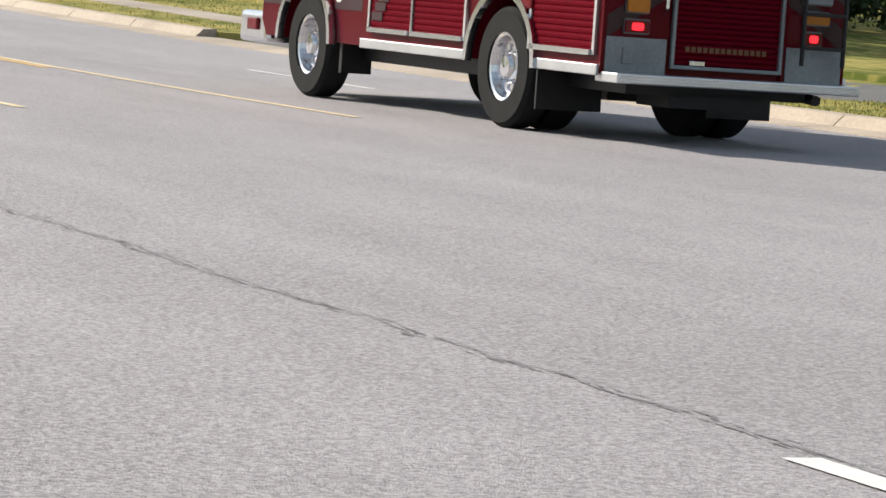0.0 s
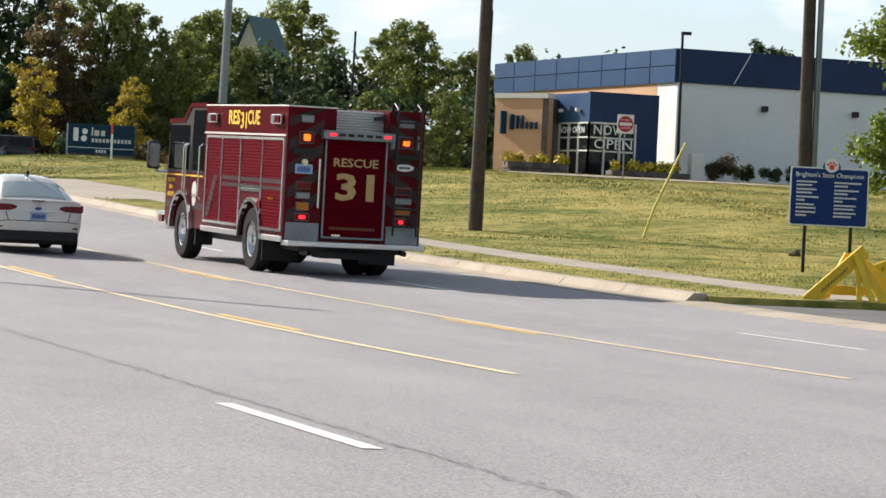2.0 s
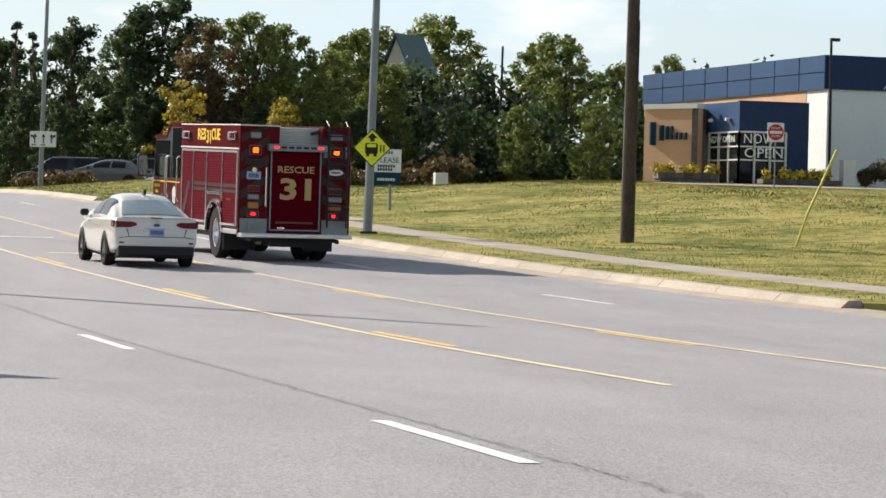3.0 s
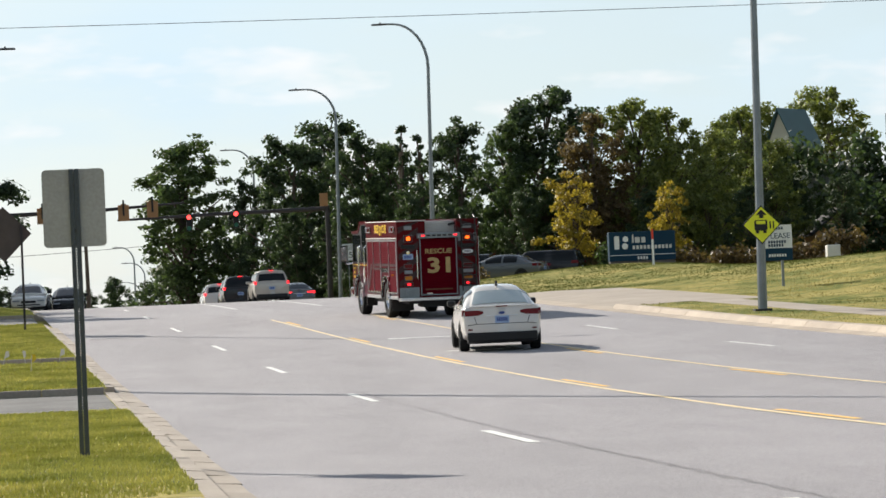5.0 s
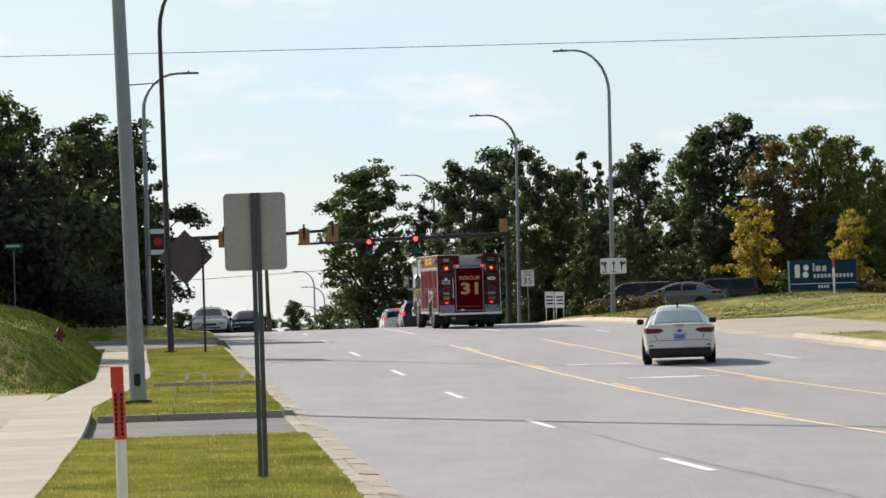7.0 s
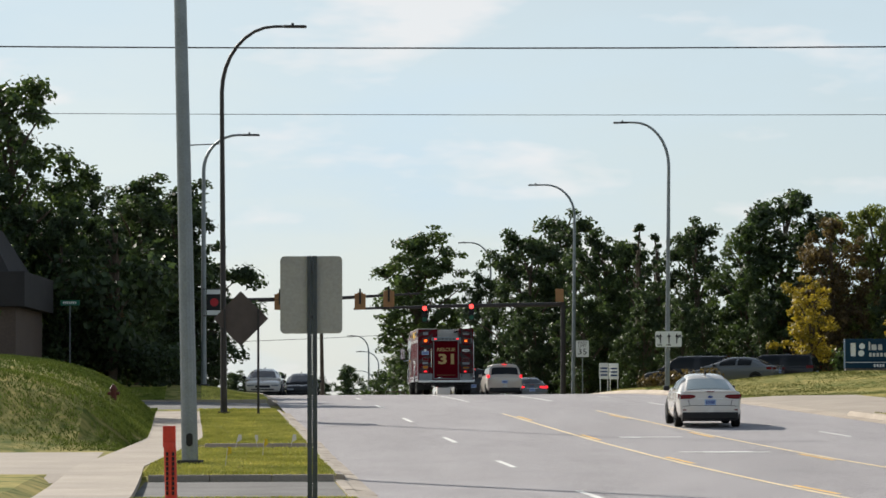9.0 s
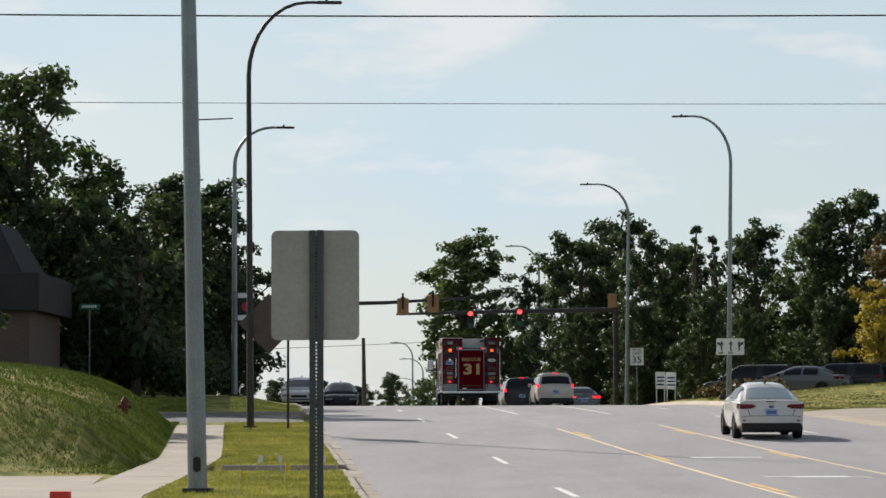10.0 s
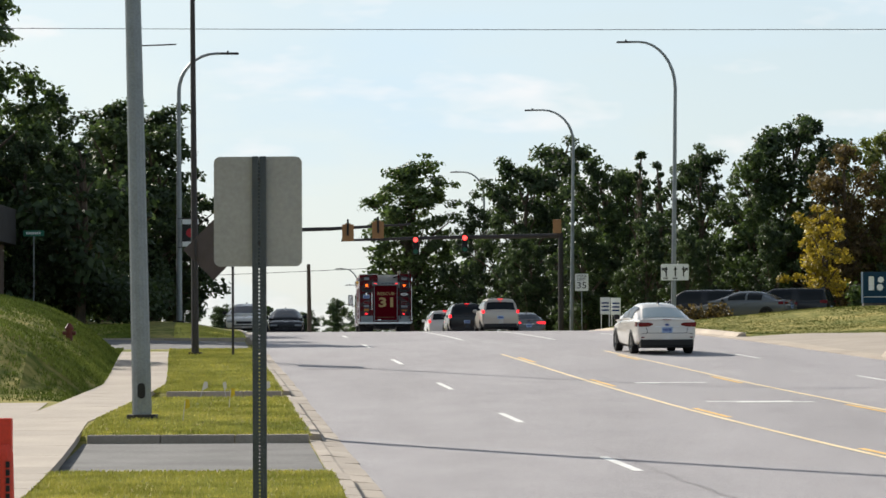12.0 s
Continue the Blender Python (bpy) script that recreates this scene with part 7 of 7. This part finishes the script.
planter("dark stone planter full of yellow flowers", 34.6, 37.4, 135.0, 0.62, 5)
planter("low dark stone planter with flowering shrubs", 38.7, 42.4, 132.4, 0.5, 6)
bx_ = thing("utility_cabinet", Matrix.Translation(ground_point(42.6, 132.0)), "pale green utility cabinet on the lawn", "cabinet")
bm = bmesh.new()
box(bm, -0.3, 0.3, -0.3, 0.3, -0.1, 1.2, 0.03)
part("housing", bm, ALU_WHITE, bx_)
bx_ = thing("utility_cabinet", Matrix.Translation(ground_point(27.6, 150)), "pale grey utility cabinet before the trees", "cabinet")
bm = bmesh.new()
box(bm, -0.32, 0.32, -0.3, 0.3, -0.1, 1.0, 0.03)
part("housing", bm, ALU_WHITE, bx_)


# ---- houses behind the trees ----
def gable_house(label, x, y, w, dpt, z_eave, z_ridge, wall_m, roof_m, yaw):
    g = ground_point(x, y).z
    h = thing("house", Matrix.Translation((x, y, g)) @ Matrix.Rotation(radians(yaw), 4, "Z"), label, "house")
    e, r = z_eave - g, z_ridge - g
    bm = bmesh.new()
    plate_xz(bm, [(-w / 2, -0.5), (w / 2, -0.5), (w / 2, e), (0, r - 0.1), (-w / 2, e)], -dpt / 2, dpt / 2)
    part("wall", bm, wall_m, h)
    for s in (-1, 1):
        bm = bmesh.new()
        plate_xz(bm, [(0, r), (s * (w / 2 + 0.3), e - 0.25), (s * (w / 2 + 0.3), e - 0.1), (0, r + 0.18)], -dpt / 2 - 0.3, dpt / 2 + 0.3)
        part("roof", bm, roof_m, h)
    bm = bmesh.new()
    box(bm, -0.3, 0.3, -dpt / 2 - 0.03, -dpt / 2 + 0.05, e - 0.9, e + 0.2)
    part("window", bm, GLASS, h)
    return h


gable_house("cream gabled tower with a steep teal roof", 36.9, 214, 2.0, 3.6, 12.6, 15.1, CREAM, ROOF_GREEN, -38)
gable_house("low grey house with a pale cornice", 39.2, 202, 5.2, 6.0, 10.0, 10.6, GREY_WALL, ALU_WHITE, -30)


def low_office(label, x0, x1, y0, y1, g):
    """A low office with a deep dark fascia and a set-back roof."""
    ob = thing("office_building", Matrix.Translation(((x0 + x1) / 2, (y0 + y1) / 2, g)), label, "building")
    w, d = (x1 - x0) / 2, (y1 - y0) / 2
    bm = bmesh.new()
    box(bm, -w, w, -d, d, -1.0, 5.95 - g)
    part("wall", bm, BROWN_BRICK, ob)
    bm = bmesh.new()
    box(bm, -w - 0.4, w + 0.4, -d - 0.4, d + 0.4, 5.95 - g, 7.3 - g, 0.03)
    part("fascia", bm, ROOF_DARK, ob)
    bm = bmesh.new()
    lo = [bm.verts.new((sx * (w - 0.3), sy * (d - 0.3), 7.3 - g)) for sx, sy in ((-1, -1), (1, -1), (1, 1), (-1, 1))]
    hi = [bm.verts.new((sx * (w - 1.4), sy * (d - 1.4), 9.2 - g)) for sx, sy in ((-1, -1), (1, -1), (1, 1), (-1, 1))]
    for k in range(4):
        bm.faces.new((lo[k], lo[(k + 1) % 4], hi[(k + 1) % 4], hi[k]))
    bm.faces.new(hi)
    bm.faces.new(lo[::-1])
    part("roof", bm, ROOF_DARK, ob)
    for px in (-w * 0.5, w * 0.1):
        bm = bmesh.new()
        box(bm, px - 0.5, px + 0.5, -d - 0.03, -d + 0.05, 4.4 - g, 5.6 - g)
        part("window", bm, GLASS, ob)
    return ob


low_office("brown brick office with a deep dark roof at the corner", -26.0, -18.5, 118.6, 125.5, ground_point(-19, 120).z)
gable_house("red brick house glimpsed through the trees", 34.2, 182, 4.0, 4.0, 5.8, 7.4, TAN, ROOF_DARK, 0)


# ---- barricades at the broken driveway ----
def barricade(label, m, tilt_rows):
    b = thing("barricade", m, label, "barricade", "barricades at the driveway")
    for p0, p1, w, h, nm in tilt_rows:
        bm = bmesh.new()
        beam(bm, p0, p1, h, w, (0, 1, 0.2), 0.006)
        part(nm, bm, BARRICADE, b)
    return b


g0 = ground_point(19.0, 50.2)
b1 = barricade("collapsed yellow wooden barricade on the driveway edge", Matrix.Translation((19.0, 50.2, g0.z - 0.05)), [
    ((-0.75, -0.1, 0.0), (0.32, 0.0, 0.92), 0.05, 0.24, "board"), ((0.12, 0.05, 0.9), (0.62, -0.3, 0.02), 0.06, 0.16, "leg"), ((0.12, -0.05, 0.85), (0.36, -0.4, 0.0), 0.06, 0.10, "leg"), ((0.05, 0.1, 0.85), (-0.32, 0.3, 0.0), 0.06, 0.14, "leg"), ((0.15, -0.05, 0.8), (0.14, -0.3, 0.0), 0.05, 0.09, "leg"), ((-0.3, 0.1, 0.22), (0.45, 0.1, 0.22), 0.04, 0.16, "brace"), ((0.3, 0.2, 0.75), (1.05, -0.1, 0.02), 0.05, 0.2, "board")])
bm = bmesh.new()
for k in range(9):
    f = 0.22 + 0.05 * k
    p = Vector((-0.75, -0.1, 0.0)).lerp(Vector((0.32, 0.0, 0.92)), f)
    beam(bm, p + Vector((-0.012, -0.16, -0.03)), p + Vector((0.012, -0.16, 0.05)), 0.004, 0.02)
part("lettering_bar", bm, BLACK, b1)
g1 = ground_point(21.6, 53.5)
b2_ = barricade("tilted yellow wooden barricade with dark legs", Matrix.Translation((21.3, 53.4, g1.z)), [((-0.9, 0, 0.30), (1.05, 0.1, 1.08), 0.05, 0.24, "board")])
for p0, p1 in (((0.62, 0.0, 1.0), (0.78, -0.35, 0.0)), ((0.64, 0.0, 1.0), (0.90, 0.3, 0.0)), ((-0.8, 0, 0.45), (-0.85, 0.3, 0.0))):
    bm = bmesh.new()
    beam(bm, p0, p1, 0.05, 0.1, (0, 1, 0))
    part("leg", bm, BLACK, b2_)
bm = bmesh.new()
for k in range(9):
    p = Vector((-0.55, -0.07, 0.44)).lerp(Vector((0.35, -0.03, 0.80)), k / 9)
    beam(bm, p - Vector((0, 0.03, 0.03)), p + Vector((0.02, -0.03, 0.05)), 0.004, 0.02)
part("lettering_bar", bm, BLACK, b2_)
g2 = ground_point(24.5, 53.8)
barricade("yellow barricade lying flat on the grass", Matrix.Translation((24.3, 53.8, g2.z)), [((-0.5, 0, 0.06), (0.55, 0.05, 0.42), 0.05, 0.2, "board"), ((-0.35, -0.1, 0.05), (-0.1, 0.0, 0.32), 0.05, 0.12, "leg"), ((0.0, -0.1, 0.05), (0.2, 0.0, 0.42), 0.05, 0.12, "leg"), ((0.1, -0.2, 0.05), (0.6, -0.1, 0.03), 0.05, 0.1, "leg")])
g3 = ground_point(25.9, 50.3)
b4 = barricade("yellow wooden barricade leaning beside the kerb", Matrix.Translation((25.9, 50.3, g3.z - 0.03)), [
    ((-0.85, -0.1, 0.0), (0.25, 0.0, 0.92), 0.05, 0.20, "board"), ((0.15, 0.05, 0.95), (-0.05, -0.2, 0.0), 0.06, 0.16, "leg"), ((0.2, 0.05, 0.95), (0.55, 0.2, 0.0), 0.06, 0.14, "leg"), ((0.0, 0.1, 0.35), (0.75, 0.1, 0.35), 0.05, 0.18, "brace"), ((0.25, 0.1, 0.9), (1.05, 0.0, 0.75), 0.05, 0.2, "board")])
bm = bmesh.new()
for k in range(10):
    p = Vector((-0.85, -0.1, 0.0)).lerp(Vector((0.25, 0.0, 0.92)), 0.18 + 0.06 * k)
    beam(bm, p + Vector((-0.012, -0.14, -0.03)), p + Vector((0.012, -0.14, 0.05)), 0.004, 0.02)
part("lettering_bar", bm, BLACK, b4)
rr = random.Random(8)
for k in range(46):
    x, y = rr.uniform(18.2, 25.0), rr.uniform(44.5, 50.5)
    bm = bmesh.new()
    bmesh.ops.create_icosphere(bm, subdivisions=1, radius=rr.uniform(0.04, 0.16))
    for v in bm.verts:
        v.co.z *= 0.4
        v.co *= rr.uniform(0.8, 1.2)
    ob = part("rubble_chunk", bm, CONCRETE)
    ob.location = ground_point(x, y) + Vector((0, 0, 0.02))
    tagged(ob, "broken grey concrete chunk on the driveway", "rubble", "rubble on the driveway")
sg, plate = post_sign("driveway_sign", "small white notice on a dark post", "sign", 28.1, 58.5, [(-0.10, 1.95), (0.10, 1.95), (0.14, 2.05), (0.14, 2.62), (0.10, 2.70), (-0.10, 2.70), (-0.14, 2.62), (-0.14, 2.05)], SIGN_WHITE, 2.4, BLACK, 0.045)

# hydrant, rock, flags and utility stub on the verges
hy = thing("fire_hydrant", Matrix.Translation(ground_point(-10.75, 86.5) + Vector((0, 0, -0.12))) @ Matrix.Scale(0.78, 4), "rust red fire hydrant on the grassy mound", "hydrant")
bm = bmesh.new()
tube(bm, [(0, 0, -0.1), (0, 0, 0.02), (0, 0, 0.04), (0, 0, 0.46), (0, 0, 0.48), (0, 0, 0.53), (0, 0, 0.62), (0, 0, 0.68)], [0.16, 0.16, 0.11, 0.11, 0.15, 0.14, 0.08, 0.04], 14)
part("barrel", bm, HYDRANT, hy)
for s in (-1, 1):
    bm = bmesh.new()
    disc(bm, (s * 0.15, 0, 0.36), (1, 0, 0), 0.065, 0.12, 10)
    part("outlet", bm, HYDRANT, hy)
rk = thing("tree_stump", Matrix.Translation(ground_point(25.9, 72)), "small dark stump in the grass", "stump")
bm = bmesh.new()
tube(bm, [(0, 0, -0.1), (0.02, 0, 0.1), (0.05, 0, 0.16)], [0.14, 0.11, 0.05], 8)
tube(bm, [(-0.16, 0, -0.05), (-0.14, 0, 0.08)], [0.06, 0.03], 6)
part("stump_wood", bm, BARK, rk)
for k, (x, y, lean) in enumerate(((-5.3, 60.0, 0.05), (-5.0, 65.5, 0.04), (-6.2, 72.6, 0.1), (-5.6, 72.4, -0.1), (-4.9, 72.6, 0.08))):
    fl = thing("survey_flag", Matrix.Translation(ground_point(x, y)), "small yellow survey flag in the grass", "flag", "survey flags in the verge")
    bm = bmesh.new()
    beam(bm, (0, 0, -0.05), (lean, 0, 0.36), 0.012, 0.012)
    part("wire", bm, ALU_WHITE, fl)
    bm = bmesh.new()
    plate_xz(bm, [(lean * 0.6, 0.2), (lean + 0.08, 0.26), (lean + 0.07, 0.38), (lean, 0.38)], -0.004, 0.0)
    part("flag_cloth", bm, FLOWER if k < 2 else ALU_WHITE, fl)

# ---- waiting and parked cars ----
def stand(car, x, y, yaw, dz=0.0):
    car.matrix_world = pose(x, y, road_z(y) + 0.005 + dz, 0, 0, yaw)
    return car


head = 5.3
c, _ = build_car("suv", "pale beige sport utility vehicle waiting with brake lights on", SILVER, 4.75, 1.86, 1.12, 1.74, "suv", RED_ON, ride=0.08, group="cars waiting at the lights")
stand(c, 0.2, 162, head)
c, _ = build_car("suv", "black sport utility vehicle waiting with brake lights on", BLACK_CAR, 4.8, 1.9, 1.12, 1.76, "suv", RED_ON, ride=0.08, group="cars waiting at the lights")
stand(c, -1.5, 170.5, head)
c, _ = build_car("suv", "white sport utility vehicle waiting ahead of the black one", PEARL, 4.6, 1.84, 1.08, 1.66, "suv", RED_ON, ride=0.05, group="cars waiting at the lights")
stand(c, -2.75, 179, head)
c, _ = build_car("sedan", "dark grey sedan waiting in the outer lane", GREY_CAR, 4.6, 1.82, 0.98, 1.42, "sedan", RED_ON, group="cars waiting at the lights")
stand(c, 1.75, 175, head)
c, _ = build_car("sedan", "white sedan waiting with its nose to the verge", PEARL, 4.7, 1.86, 0.98, 1.46, "sedan", RED_LENS, group="cars facing the road")
stand(c, -12.0, 159.5, 182)
c, _ = build_car("sedan", "black sedan waiting beside the white one", BLACK_CAR, 4.7, 1.84, 0.98, 1.45, "sedan", RED_LENS, group="cars facing the road")
stand(c, -10.7, 168, 184)
for x, y, yaw, paint, kind, lb in ((11.2, 161, 62, BLACK_CAR, "suv", "dark sport utility vehicle parked behind the rise"), (13.4, 159, 65, GREY_CAR, "sedan", "dark grey sedan parked behind the rise"), (15.6, 161.5, 70, BLACK_CAR, "suv", "black sport utility vehicle parked behind the rise")):
    c, _ = build_car(kind, lb, paint, 4.7, 1.86, 1.08 if kind == "suv" else 0.98, 1.72 if kind == "suv" else 1.45, kind, RED_LENS, ride=0.05, group="cars parked behind the rise")
    c.matrix_world = pose(x, y, ground_point(x, y).z + 0.01, 0, 0, yaw)


motions()
